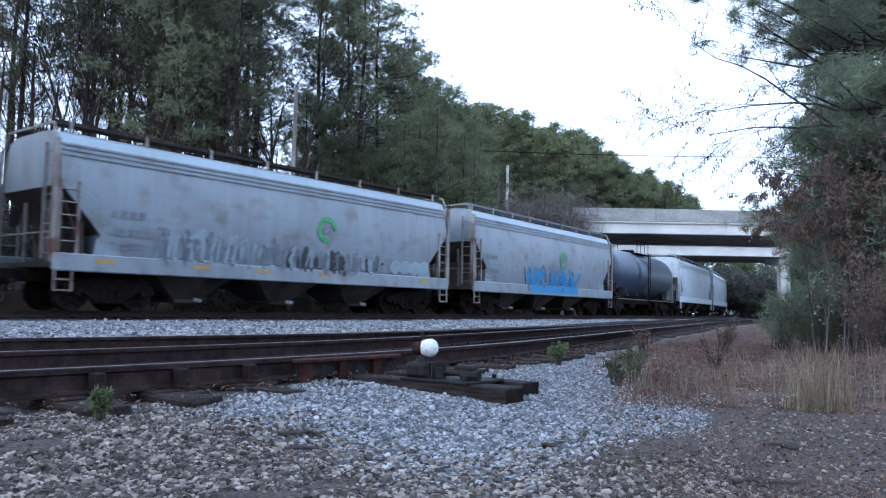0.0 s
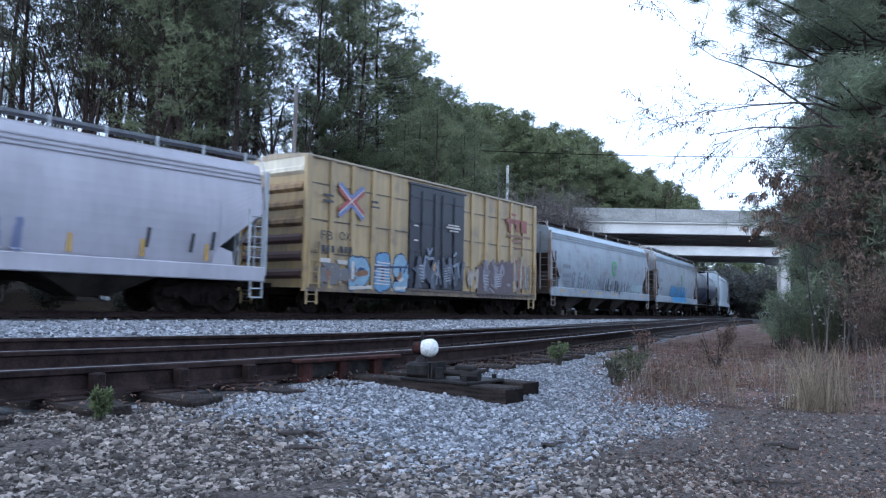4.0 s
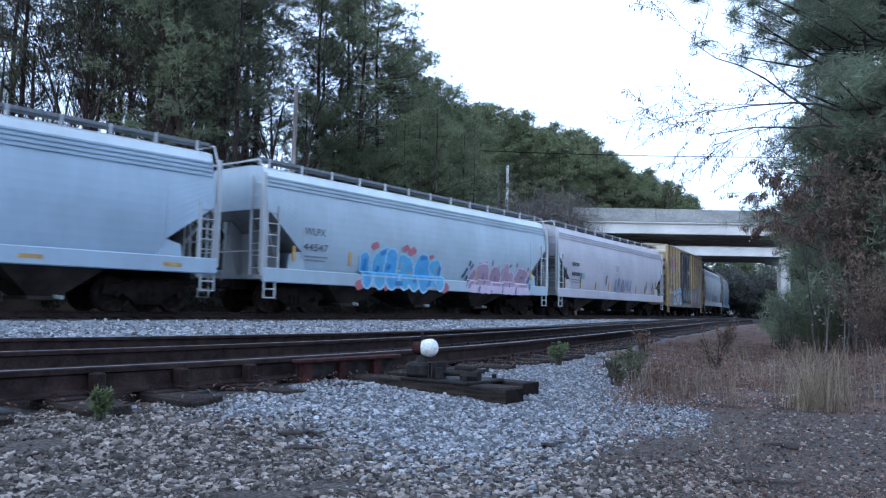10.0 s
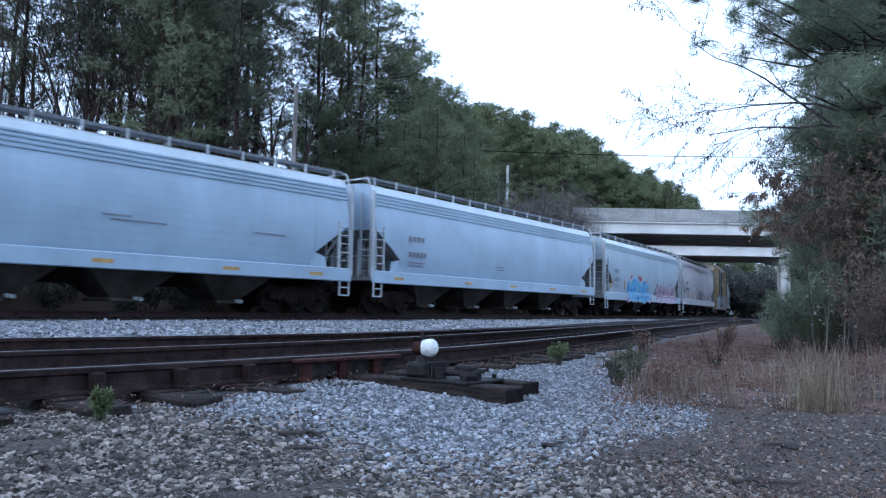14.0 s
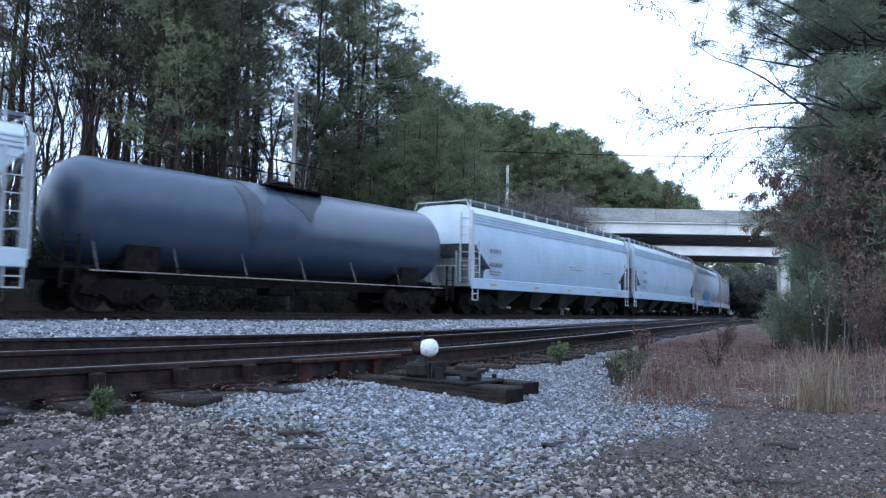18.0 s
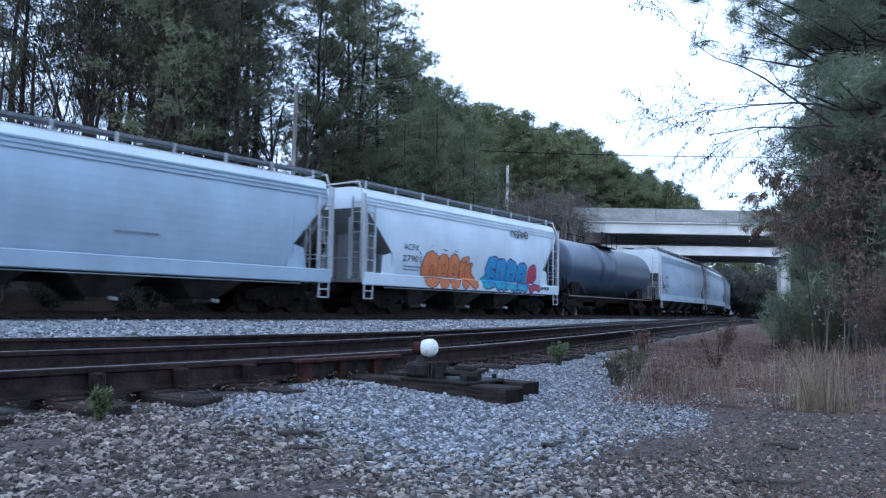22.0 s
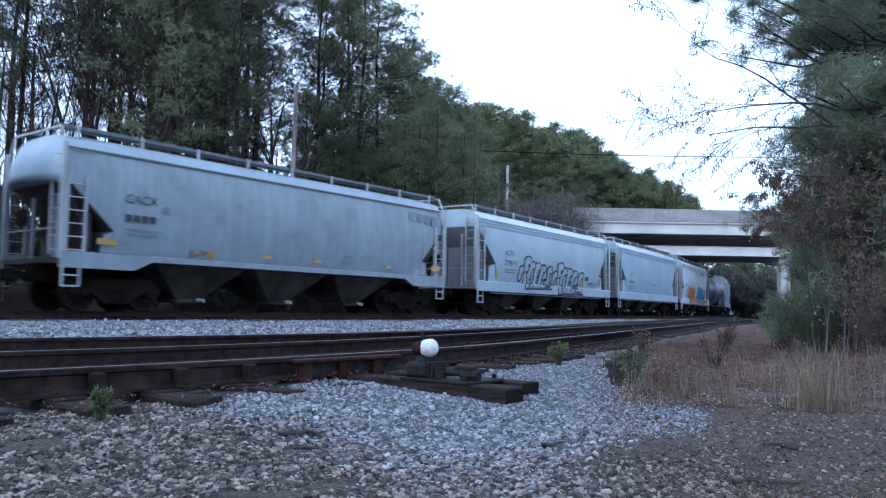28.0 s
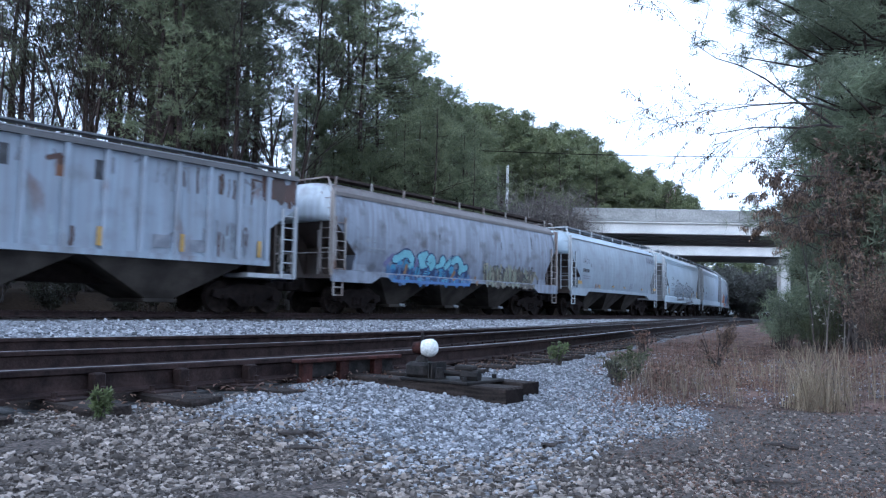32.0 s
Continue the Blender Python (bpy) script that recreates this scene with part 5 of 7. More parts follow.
    loops(c, "bhc", 5.4, 1.20, 0.2, 0.16, 0.06, 0.05, BLACK_MARK, skin, 0.01, "graffiti_shape", 0.3, 28)
    c, w, e = add(hopper(place(-51.5), 14.65, GREY_MID, "plain grey covered hopper with faded stencils", top=4.46, cut=3.7, low=0.99), -58.8, -44.15)
    reporting(c, -5.0, 2.42, "ACFX", "", gap=0.44, mat=GREY_MARK)
    bars(c, [(-0.2, 2.05, 1.3, 0.06)], GREY_MARK)
    c, w, e = add(hopper(place(-67.4), 14.65, GREY_BLUE, "grey covered hopper with black outlined graffiti", top=4.46, cut=3.7, low=0.99), -74.7, -60.05)
    reporting(c, -4.93, 2.62, "ACFX", "27811", gap=0.44)
    ash_, ink = spray("worn silver", (0.38, 0.43, 0.49)), spray("ink black", (0.018, 0.02, 0.035))
    for x0, x1, z0, z1, first in ((-3.55, -0.32, 1.20, 2.66, 0.45), (-0.10, 3.42, 1.04, 2.58, 0.3)):
        piece(c, ((0.28, [[(0.02, 0.35), (0.05, 0.60), (0.14, 0.62)]]), (0.32, [[(0.20, 0.12), (0.20, 0.88), (0.30, 0.90)], [(0.22, 0.48), (0.32, 0.62)]]), (0.27, [[(0.33, 0.15), (0.28, 0.45), (0.38, 0.78), (0.44, 0.76)]]), (0.32, [[(0.48, 0.14), (0.52, 0.74), (0.60, 0.74)]]),
                  (0.29, [[(0.64, 0.16), (0.70, 0.70)], [(0.70, 0.70), (0.78, 0.70)], [(0.76, 0.20), (0.82, 0.24)]]), (0.28, [[(0.84, 0.20), (0.92, 0.22), (0.92, 0.66), (1.0, 0.68)]])), x0, x1, z0, z1, ash_, ink, 0.075, label="silver graffiti with black outline")
        lines(c, [[(0.14, 0.0), (0.99, 0.04)], [(0.14, 0.02), (0.15, 0.16)], [(0.30, 0.30), (0.33, 0.30)], [(0.56, 0.4), (0.58, 0.42)], [(0.72, 0.42), (0.74, 0.5)], [(0.18, 0.52), (0.24, 0.55)]], x0, x1, z0, z1, 0.10, ink)
        lines(c, [[(first - 0.3, 0.3), (first - 0.3, 0.45)], [(1.03, 0.3), (1.03, 0.42)]], x0, x1, z0, z1, 0.10, spray("sand", (0.45, 0.33, 0.20)), lift=0.02)
    bars(c, [(3.85, 1.95, 0.4, 0.22)], BLACK_MARK)
    scrawl(c, 4.2, 5.5, 1.55, 1.85, (GREY_MARK, spray("slate", (0.20, 0.22, 0.34))), 9, 34, 0.06, slant=0.5)
    reflectors(c, (-5.56, 3.6, 5.83), 1.80, upright=True)
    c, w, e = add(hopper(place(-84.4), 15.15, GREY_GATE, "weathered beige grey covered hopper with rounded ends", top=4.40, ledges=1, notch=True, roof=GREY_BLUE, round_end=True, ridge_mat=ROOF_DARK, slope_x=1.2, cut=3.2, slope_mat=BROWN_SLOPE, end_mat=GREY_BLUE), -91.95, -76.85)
    reporting(c, -5.88, 2.78, "GACX", "", digit_count=4, gap=0.50)
    bars(c, [(5.35, 3.62, 0.32, 0.34), (5.80, 3.60, 0.32, 0.34), (6.24, 3.58, 0.32, 0.34), (6.66, 3.56, 0.32, 0.34)], GREY_MARK)
    reflectors(c, (-6.6, 6.6), 1.66, 0.5, 0.16)
    scrawl(c, -3.9, -3.1, 1.58, 1.72, (YELLOW_TAPE, spray("dull rose", (0.26, 0.17, 0.15))), 6, 81, 0.09)
    reflectors(c, (-1.4, 0.6, 4.0), 1.62, 0.3, 0.09)
    bars(c, [(2.0, 1.9, 0.45, 0.05), (2.0, 1.8, 0.3, 0.05), (2.0, 1.7, 0.4, 0.05), (-4.8, 2.7, 0.18, 0.2)], GREY_MARK)
    c, w, e = add(hopper(place(-101.5), 15.95, GREY_OLD, "grimy streaked grey covered hopper with teal graffiti", top=4.40, ledges=1, notch=True, roof=ROOF_BROWN, round_end=True, ridge_mat=ROOF_BROWN, ridge=0.06, slope_x=1.0, cut=3.1, end_mat=DOME_PALE, slope_mat=BROWN_SLOPE, trim=RUSTY_TRIM, walk_mat=BARK), -109.45, -93.5)
    reporting(c, -6.3, 2.45, "", "345", mat=GREY_MARK, count=1, gap=0.0)
    scrawl(c, -5.0, 0.2, 1.12, 1.75, (spray("deep blue", (0.04, 0.115, 0.28)), spray("dusk blue", (0.10, 0.18, 0.32)), navy), 60, 43, 0.17)
    box = (-4.8, 0.05, 1.15, 2.40)
    aqua, dusk = spray("aqua", (0.20, 0.44, 0.51)), spray("dusk blue", (0.10, 0.18, 0.32))
    mid_aqua, bright_blue = spray("mid aqua", (0.08, 0.27, 0.44)), spray("bright blue", (0.075, 0.17, 0.40))
    lines(c, [[(0.02 + 0.075 * k, 0.12), (0.02 + 0.075 * k, (0.42, 0.55, 0.60, 0.40)[k % 4])] for k in range(13)], *box, 0.30, mid_aqua, lift=0.0068)
    lines(c, [[(0.06, 0.14), (0.07, 0.42)], [(0.34, 0.14), (0.33, 0.40)], [(0.56, 0.14), (0.55, 0.46)], [(0.93, 0.12), (0.92, 0.5)]], *box, 0.24, dusk, lift=0.0074)
    piece(c, ((0.30, [[(0.03, 0.66), (0.08, 0.72)] + bow(0.16, 0.60, 0.075, 0.26, 130, -50, 8)]), (0.28, [[(0.33, 0.80), (0.41, 0.88)], [(0.34, 0.76), (0.36, 0.56), (0.42, 0.60)]]), (0.26, [bow(0.475, 0.66, 0.035, 0.16, 180, -70, 7)]),
              (0.18, [[(0.56, 0.56), (0.61, 0.60)], bow(0.63, 0.72, 0.022, 0.12, 180, -60, 6)]), (0.24, [[(0.68, 0.56), (0.76, 0.82)]]), (0.28, [bow(0.83, 0.58, 0.07, 0.26, 140, -30, 8), [(0.90, 0.52), (0.97, 0.60)]])), *box, aqua, navy, 0.055, label="aqua graffiti with navy rim")
    lines(c, [[(0.0, 0.03), (0.30, 0.05)], [(0.32, 0.03), (0.62, 0.05)], [(0.64, 0.03), (1.0, 0.05)]], *box, 0.11, bright_blue)
    lines(c, [[(0.12, 0.2), (0.12, 0.4)], [(0.30, 0.15), (0.32, 0.5)], [(0.53, 0.2), (0.54, 0.5)], [(0.66, 0.15), (0.67, 0.45)], [(0.40, 0.68), (0.43, 0.68)], [(0.17, 0.66), (0.21, 0.60)], [(0.86, 0.6), (0.84, 0.5)]], *box, 0.07, navy)
    lines(c, [[(0.40 + 0.24 * q, 0.18 + 0.07 * k), (0.44 + 0.24 * q, 0.18 + 0.07 * k)] for q in (0, 1) for k in range(4)], *box, 0.03, aqua)
    lines(c, [[(0.16, 0.25), (0.17, 0.50)], [(0.77, 0.2), (0.81, 0.42)], [(1.12, 0.1), (1.13, 0.3)]], *box, 0.16, spray("dull ochre", (0.27, 0.16, 0.085)))
    lines(c, [[(0.28, 0.45), (0.31, 0.75)], [(-0.08, 0.5), (0.0, 0.75)], [(0.92, 0.15), (1.05, 0.3)]], *box, 0.20, spray("dull violet", (0.16, 0.15, 0.28)), lift=0.0065)
    scrawl(c, 1.5, 5.5, 1.22, 2.0, (spray("dim olive", (0.17, 0.16, 0.12)), spray("umber", (0.09, 0.075, 0.06))), 40, 46, 0.2, slant=0.2)
    scrawl(c, 1.4, 5.6, 1.22, 2.2, (spray("tan", (0.30, 0.28, 0.20)), spray("umber", (0.09, 0.075, 0.06)), spray("sage", (0.23, 0.25, 0.18)), BLACK_MARK), 70, 42, 0.09, lambda z: skin(z) + 0.007, slant=0.3)
    bars(c, [(-2.0, 3.0, 0.07, 0.22), (5.3, 3.35, 0.06, 0.6), (2.6, 3.0, 0.05, 0.3)], BLACK_MARK)
    c, w, e = add(ribbed(place(-120.05), 18.3), -129.2, -110.9)
    flat = lambda z: 1.485
    rust_ = spray("rust maroon", (0.085, 0.042, 0.03))
    scrawl(c, 7.9, 9.0, 3.3, 4.1, (rust_, rust_, spray("dark rust", (0.07, 0.04, 0.03))), 16, 74, 0.2, flat, 0.05)
    scrawl(c, 4.3, 7.9, 3.2, 4.05, (GREY_MARK, spray("dark rust", (0.07, 0.04, 0.03)), GREY_MARK), 16, 71, 0.07, flat, 0.03)
    scrawl(c, 6.2, 7.4, 1.75, 2.6, (spray("dark rust", (0.07, 0.04, 0.03)), GREY_MARK), 9, 75, 0.07, flat, 0.05)
    scrawl(c, -7.8, 5.0, 3.2, 4.1, (rust_, GREY_MARK), 20, 72, 0.10, flat, 0.03)
    scrawl(c, -7.8, 7.8, 1.6, 2.4, (rust_, GREY_MARK, spray("chalk grey", (0.34, 0.39, 0.44))), 24, 73, 0.10, flat, 0.03)


def badge(car, x):
    bm = bmesh.new()
    pts = [(x + 0.36 * math.cos(6.2832 * i / 24), 2.72 + 0.36 * math.sin(6.2832 * i / 24)) for i in range(20)]
    stroke_mesh(bm, pts, 0.16, side_y, 0.008)
    part("badge", bm, spray("badge green", (0.10, 0.36, 0.12)), car, "green round badge")
    bm = bmesh.new()
    stroke_mesh(bm, [(x - 0.18, 2.72), (x + 0.2, 2.72)], 0.26, side_y, 0.009)
    part("badge_mark", bm, GREY_MARK, car)


def box_paint(car):
    y = lambda z: 1.60
    red, blue = spray("signal red", (0.36, 0.075, 0.07)), spray("emblem blue", (0.17, 0.20, 0.38))
    white_ = spray("emblem white", (0.6, 0.55, 0.5))
    for mat, off, wid, lift in ((blue, 0.085, 0.17, 0.004), (red, -0.085, 0.15, 0.006), (white_, 0.0, 0.04, 0.009)):
        for sx in (-1, 1):
            for sz in (-1, 1):
                bm = bmesh.new()
                stroke_mesh(bm, [(-5.30, 3.78 + sz * off), (-5.30 + sx * 0.60, 3.78 + sz * (0.46 + off))], wid, y, lift + 0.0006 * (sx + sz + 2))
                part("emblem", bm, mat, car)
    stencil(car, "FB", -6.70, 2.40, 0.54, 0.28, BLACK_MARK, y, 0.004)
    stencil(car, "OX", -5.85, 2.43, 0.54, 0.28, BLACK_MARK, y, 0.004)
    bars(car, [(-6.66, 2.10, 0.15, 0.22), (-6.44, 2.10, 0.15, 0.22), (-6.22, 2.10, 0.15, 0.22), (-5.83, 2.12, 0.15, 0.22), (-5.6, 2.12, 0.15, 0.22), (-5.38, 2.12, 0.15, 0.22),
               (-6.66, 3.85, 0.5, 0.08), (-6.66, 3.66, 0.5, 0.08), (-4.30, 3.90, 0.35, 0.08), (-4.30, 3.72, 0.45, 0.06)], BLACK_MARK, y, 0.004)
    red = spray("brick red", (0.25, 0.075, 0.05))
    for k, (x0, x1, z0, z1) in enumerate(((4.68, 5.28, 4.06, 4.28), (4.88, 5.08, 3.72, 4.06), (5.36, 5.86, 4.06, 4.28), (5.52, 5.72, 3.72, 4.06), (5.95, 6.45, 3.72, 4.28), (5.1, 5.5, 4.42, 4.52))):
        bm = bmesh.new()
        stroke_mesh(bm, [(x0, (z0 + z1) / 2), (x1, (z0 + z1) / 2)], z1 - z0, y, 0.006)
        part("emblem", bm, red, car)
    bars(car, [(4.8, 3.52, 2.0, 0.12), (5.1, 3.30, 1.0, 0.12), (5.2, 3.0, 1.1, 0.06)], spray("dull brown", (0.22, 0.12, 0.07)), y, 0.005)
    ice, smoke = spray("ice blue", (0.24, 0.36, 0.46)), spray("smoke", (0.17, 0.16, 0.16))
    box = (-5.3, -2.2, 0.78, 2.20)
    piece(car, ((0.34, [bow(0.17, 0.46, 0.10, 0.24, 90, 450, 10), [(0.04, 0.12), (0.04, 0.7)]]), (0.36, [[(0.46, 0.16), (0.48, 0.82), (0.60, 0.84), (0.63, 0.2), (0.50, 0.12)]]), (0.36, [bow(0.86, 0.60, 0.08, 0.26, 200, -60, 9), [(0.95, 0.45), (0.93, 0.15), (0.78, 0.16)]])), *box, (ice, spray("sky dull", (0.15, 0.29, 0.46))), navy_edge(), 0.04, y, "ice blue graffiti")
    lines(car, [[(0.40 + 0.24 * (k % 2) * 0.2, 0.2 + 0.075 * k), (0.66, 0.19 + 0.075 * k)] for k in range(8)], *box, 0.05, white_, y, 0.018)
    lines(car, [[(0.0, 0.06), (0.34, 0.10)], [(0.04, 0.3), (0.04, 0.66)], [(0.78, 0.1), (0.95, 0.12)], [(0.84, 0.3), (0.90, 0.34)]], *box, 0.12, white_, y, 0.019)
    lines(car, [[(0.12, 0.40), (0.26, 0.44)], [(0.82, 0.36), (0.86, 0.46)]], *box, 0.20, spray("rusty ochre", (0.24, 0.115, 0.05)), y, 0.020)
    lines(car, [[(0.13, 0.5), (0.23, 0.53)], [(0.40, 0.6), (0.98, 0.66)], [(0.92, 0.5), (0.97, 0.75)]], *box, 0.07, navy_edge(), y, 0.021)
    bars(car, [(-6.62, 1.60, 0.7, 0.10), (-6.6, 1.46, 0.6, 0.06), (-6.6, 1.36, 0.6, 0.06)], smoke, y, 0.006)
    loops(car, "hbdde", -6.9, 1.05, 0.3, 0.5, 0.1, 0.12, spray("smoke", (0.17, 0.16, 0.16)), y, 0.008, "graffiti_shape", 0.3, 52)
    bars(car, [(-6.75, 1.72, 0.5, 0.14), (-5.9, 1.70, 0.45, 0.14)], spray("emblem white", (0.6, 0.55, 0.5)), y, 0.012)
    dy = lambda z: 1.66
    scrawl(car, -2.0, 1.3, 0.95, 2.2, (spray("door smear", (0.09, 0.10, 0.13)), spray("dim smear", (0.06, 0.065, 0.085))), 12, 153, 0.26, dy, 0.2)
    scrawl(car, -1.9, 1.2, 1.0, 2.2, (spray("ash blue", (0.20, 0.23, 0.29)), spray("door smear", (0.09, 0.10, 0.13)), spray("smoke blue", (0.15, 0.17, 0.22))), 11, 158, 0.08, lambda z: 1.668, 0.3)
    box = (-2.0, 1.3, 0.95, 2.6)
    lines(car, [[(0.12, 0.18 + 0.07 * k), (0.20, 0.17 + 0.07 * k)] for k in range(6)] + [[(0.60, 0.20 + 0.06 * k), (0.72, 0.24 + 0.06 * k)] for k in range(6)], *box, 0.04, spray("pale smear", (0.36, 0.37, 0.38)), dy, 0.012)
    lines(car, [[(0.28, 0.92), (0.30, 0.80), (0.36, 0.94)], [(0.28, 0.70), (0.38, 0.72)], [(0.80, 0.84), (0.84, 0.9)]], *box, 0.11, spray("ash blue", (0.20, 0.23, 0.29)), dy, 0.013)
    lines(car, [[(0.40, 0.46), (0.41, 0.58)], [(0.44, 0.36), (0.48, 0.40)]], *box, 0.12, spray("ochre", (0.42, 0.24, 0.08)), dy, 0.014)
    bars(car, [(0.2, 3.52, 0.75, 0.05), (0.1, 3.42, 0.95, 0.07), (0.3, 3.30, 0.6, 0.05), (-1.95, 3.3, 0.25, 0.05), (-1.95, 2.75, 0.25, 0.05)], spray("emblem white", (0.6, 0.55, 0.5)), dy, 0.005)
    plum, lilac, ash_rose = spray("dull plum", (0.105, 0.072, 0.080)), spray("dusty lilac", (0.25, 0.23, 0.255)), spray("ash rose", (0.28, 0.24, 0.22))
    box = (2.4, 5.4, 0.86, 2.3)
    lines(car, [[(0.06 + 0.098 * k, 0.02), (0.06 + 0.098 * k, (0.72, 0.80, 0.78, 0.86, 0.84, 0.90, 0.97, 0.93, 0.98, 0.9)[k])] for k in range(10)], *box, 0.33, plum, y, 0.006)
    scrawl(car, 2.75, 4.2, 1.0, 2.35, (lilac, spray("smoke lilac", (0.17, 0.155, 0.18)), plum), 24, 154, 0.15, lambda z: 1.612, 0.25)
    lines(car, [[(0.17, 0.22 + 0.085 * k), (0.27, 0.20 + 0.085 * k)] for k in range(5)] + [[(0.46, 0.24 + 0.07 * k), (0.62, 0.28 + 0.07 * k)] for k in range(6)] + [[(0.30, 0.2), (0.44, 0.05)], [(0.36, 0.3), (0.42, 0.22)]], *box, 0.05, spray("pale smear", (0.36, 0.37, 0.38)), y, 0.022)
    lines(car, [bow(0.64, 0.72, 0.05, 0.14, 60, 400, 8), [(0.80, 0.32), (0.86, 0.32)]], *box, 0.13, lilac, y, 0.024)
    bars(car, [(2.12, 1.15, 0.11, 0.55), (5.28, 1.25, 0.10, 0.5)], YELLOW_TAPE, y, 0.012)
    scrawl(car, 1.7, 2.4, 1.0, 1.9, (ash_rose, spray("ash tan", (0.36, 0.31, 0.24))), 7, 159, 0.10, y, 0.1)
    scrawl(car, -6.9, -5.4, 0.9, 1.5, (smoke, white_, spray("dull brown", (0.22, 0.12, 0.07))), 14, 155, 0.1, y, 0.3)
    scrawl(car, 5.3, 6.8, 0.95, 2.6, (spray("ash tan", (0.36, 0.31, 0.24)), spray("dull brown", (0.22, 0.12, 0.07)), smoke), 14, 156, 0.14, lambda z: 1.604, 0.08)
    loops(car, "ehc", 5.5, 1.1, 0.36, 0.9, 0.12, 0.12, spray("smoke", (0.17, 0.16, 0.16)), y, 0.012, "graffiti_shape", 0.3, 59)


def navy_edge():
    return spray("navy", (0.02, 0.04, 0.12))


def ribbed(m, L):
    """An older covered hopper with flat, outside-posted sides and two deep bays."""
    car = empty("covered_hopper", m, "rust-stained ribbed covered hopper with dark bays", "freight car", "cars of the train")
    e, low, top = L / 2, 1.50, 4.40
    sts = []
    side = e - 1.08
    for x, zb in ((-e + 0.03, 3.25), (-side - 0.01, 2.5), (-side, low), (side, low), (side + 0.01, 2.5), (e - 0.03, 3.25)):
        sts.append([(x, -1.48, zb), (x, -1.48, top - 0.25), (x, -0.9, top), (x, 0.9, top), (x, 1.48, top - 0.25), (x, 1.48, zb)])
    body = part("body", loft(sts), GREY_RIB, car)
    body.data.materials.append(ROOF_DARK)
    body.data.materials.append(SLOPE_GREY)
    body.data.materials.append(BROWN_SLOPE)
    for f in body.data.polygons:
        f.material_index = 1 if f.normal.z > 0.3 else 3 if f.normal.z < -0.2 or abs(f.normal.x) > 0.5 else 0
    for sg in (-1, 1):
        for k in range(17):
            x = -side + 0.07 + (2 * side - 0.14) * k / 16
            zb = low
            y0, y1 = sorted((sg * 1.47, sg * 1.58))
            part("side_post", block(bmesh.new(), x - 0.07, x + 0.07, y0, y1, zb, top - 0.27, 0.012), GREY_RIB, car)
        y0, y1 = sorted((sg * 1.44, sg * 1.60))
        part("top_chord", block(bmesh.new(), -e + 0.05, e - 0.05, y0, y1, top - 0.30, top - 0.16), ROOF_DARK, car)
        part("side_sill", block(bmesh.new(), -side, side, y0, y1, low - 0.10, low + 0.05), GREY_RIB, car)
        part("roof_walk", block(bmesh.new(), -e + 0.1, e - 0.1, min(sg * 0.7, sg * 1.05), max(sg * 0.7, sg * 1.05), top + 0.10, top + 0.15), GRATING, car)
    part("hatch_cover", block(bmesh.new(), -e + 0.9, e - 0.9, -0.4, 0.4, top, top + 0.14, 0.04), ROOF_DARK, car)
    for x in (-4.9, 0.0, 4.9):
        bm = bmesh.new()
        t_ = [bm.verts.new(v) for v in ((x - 2.4, -1.46, low - 0.08), (x + 2.4, -1.46, low - 0.08), (x + 2.4, 1.46, low - 0.08), (x - 2.4, 1.46, low - 0.08))]
        g_ = [bm.verts.new(v) for v in ((x - 0.4, -0.95, 0.36), (x + 0.4, -0.95, 0.36), (x + 0.4, 0.95, 0.36), (x - 0.4, 0.95, 0.36))]
        bm.faces.new(g_[::-1])
        bm.faces.new(t_)
        for i in range(4):
            bm.faces.new((t_[i], g_[i], g_[(i + 1) % 4], t_[(i + 1) % 4]))
        bmesh.ops.recalc_face_normals(bm, faces=bm.faces)
        bay = part("outlet_bay", bm, BAY, car)
        part("outlet_gate", block(bmesh.new(), x - 0.5, x + 0.5, -1.0, 1.0, 0.26, 0.36, 0.01), BAY, bay)
    for d in (-1, 1):
        part("end_platform", block(bmesh.new(), min(d * e, d * (e - 1.8)), max(d * e, d * (e - 1.8)), -1.5, 1.5, 1.05, 1.18), TRIM, car)
        for sg in (-1, 1):
            part("corner_post", block(bmesh.new(), d * (e - 0.08) - 0.05, d * (e - 0.08) + 0.05, sg * 1.5 - 0.05, sg * 1.5 + 0.05, 1.1, 3.3), TRIM, car)
            ladder(car, d * e - (0.6 if d > 0 else -0.1), sg * 1.56, 1.05, 3.2, 0.46, 6, TRIM)
        coupler(car, d * e, d)
        for yy in (-0.45, 0.45):
            part("end_web", block(bmesh.new(), min(d * side, d * (e - 0.12)), max(d * side, d * (e - 0.12)), yy - 0.02, yy + 0.02, 1.15, 3.24), BROWN_SLOPE, car)
        part("end_bulkhead", block(bmesh.new(), d * (side + 0.35) - 0.03, d * (side + 0.35) + 0.03, -1.40, 1.40, 1.15, 2.72), BROWN_SLOPE, car)
        truck_frame(car, d * (e - 1.4))
    part("centre_sill", block(bmesh.new(), -e, e, -0.3, 0.3, 0.72, 1.2), UNDER, car)
    reflectors(car, (-3.0, 2.87, 5.17, 7.72), 1.88, upright=True)
    for x, h in ((4.35, 1.72), (5.45, 1.66)):
        part("notice_plate", block(bmesh.new(), x, x + 0.5, -1.50, -1.478, h, h + 0.34), GREY_MARK, car)
    for k, (x, z, mt) in enumerate(((-4.6, 3.2, BLACK_MARK), (-2.9, 3.3, None), (-1.2, 3.25, BLACK_MARK), (0.45, 3.4, BLACK_MARK), (1.75, 3.3, None), (2.7, 3.35, BLACK_MARK))):
        bars(car, [(x, z + 0.2, 0.22, 0.5)], mt or spray("rust letter", (0.22, 0.10, 0.05)), lambda q: 1.48, 0.006)
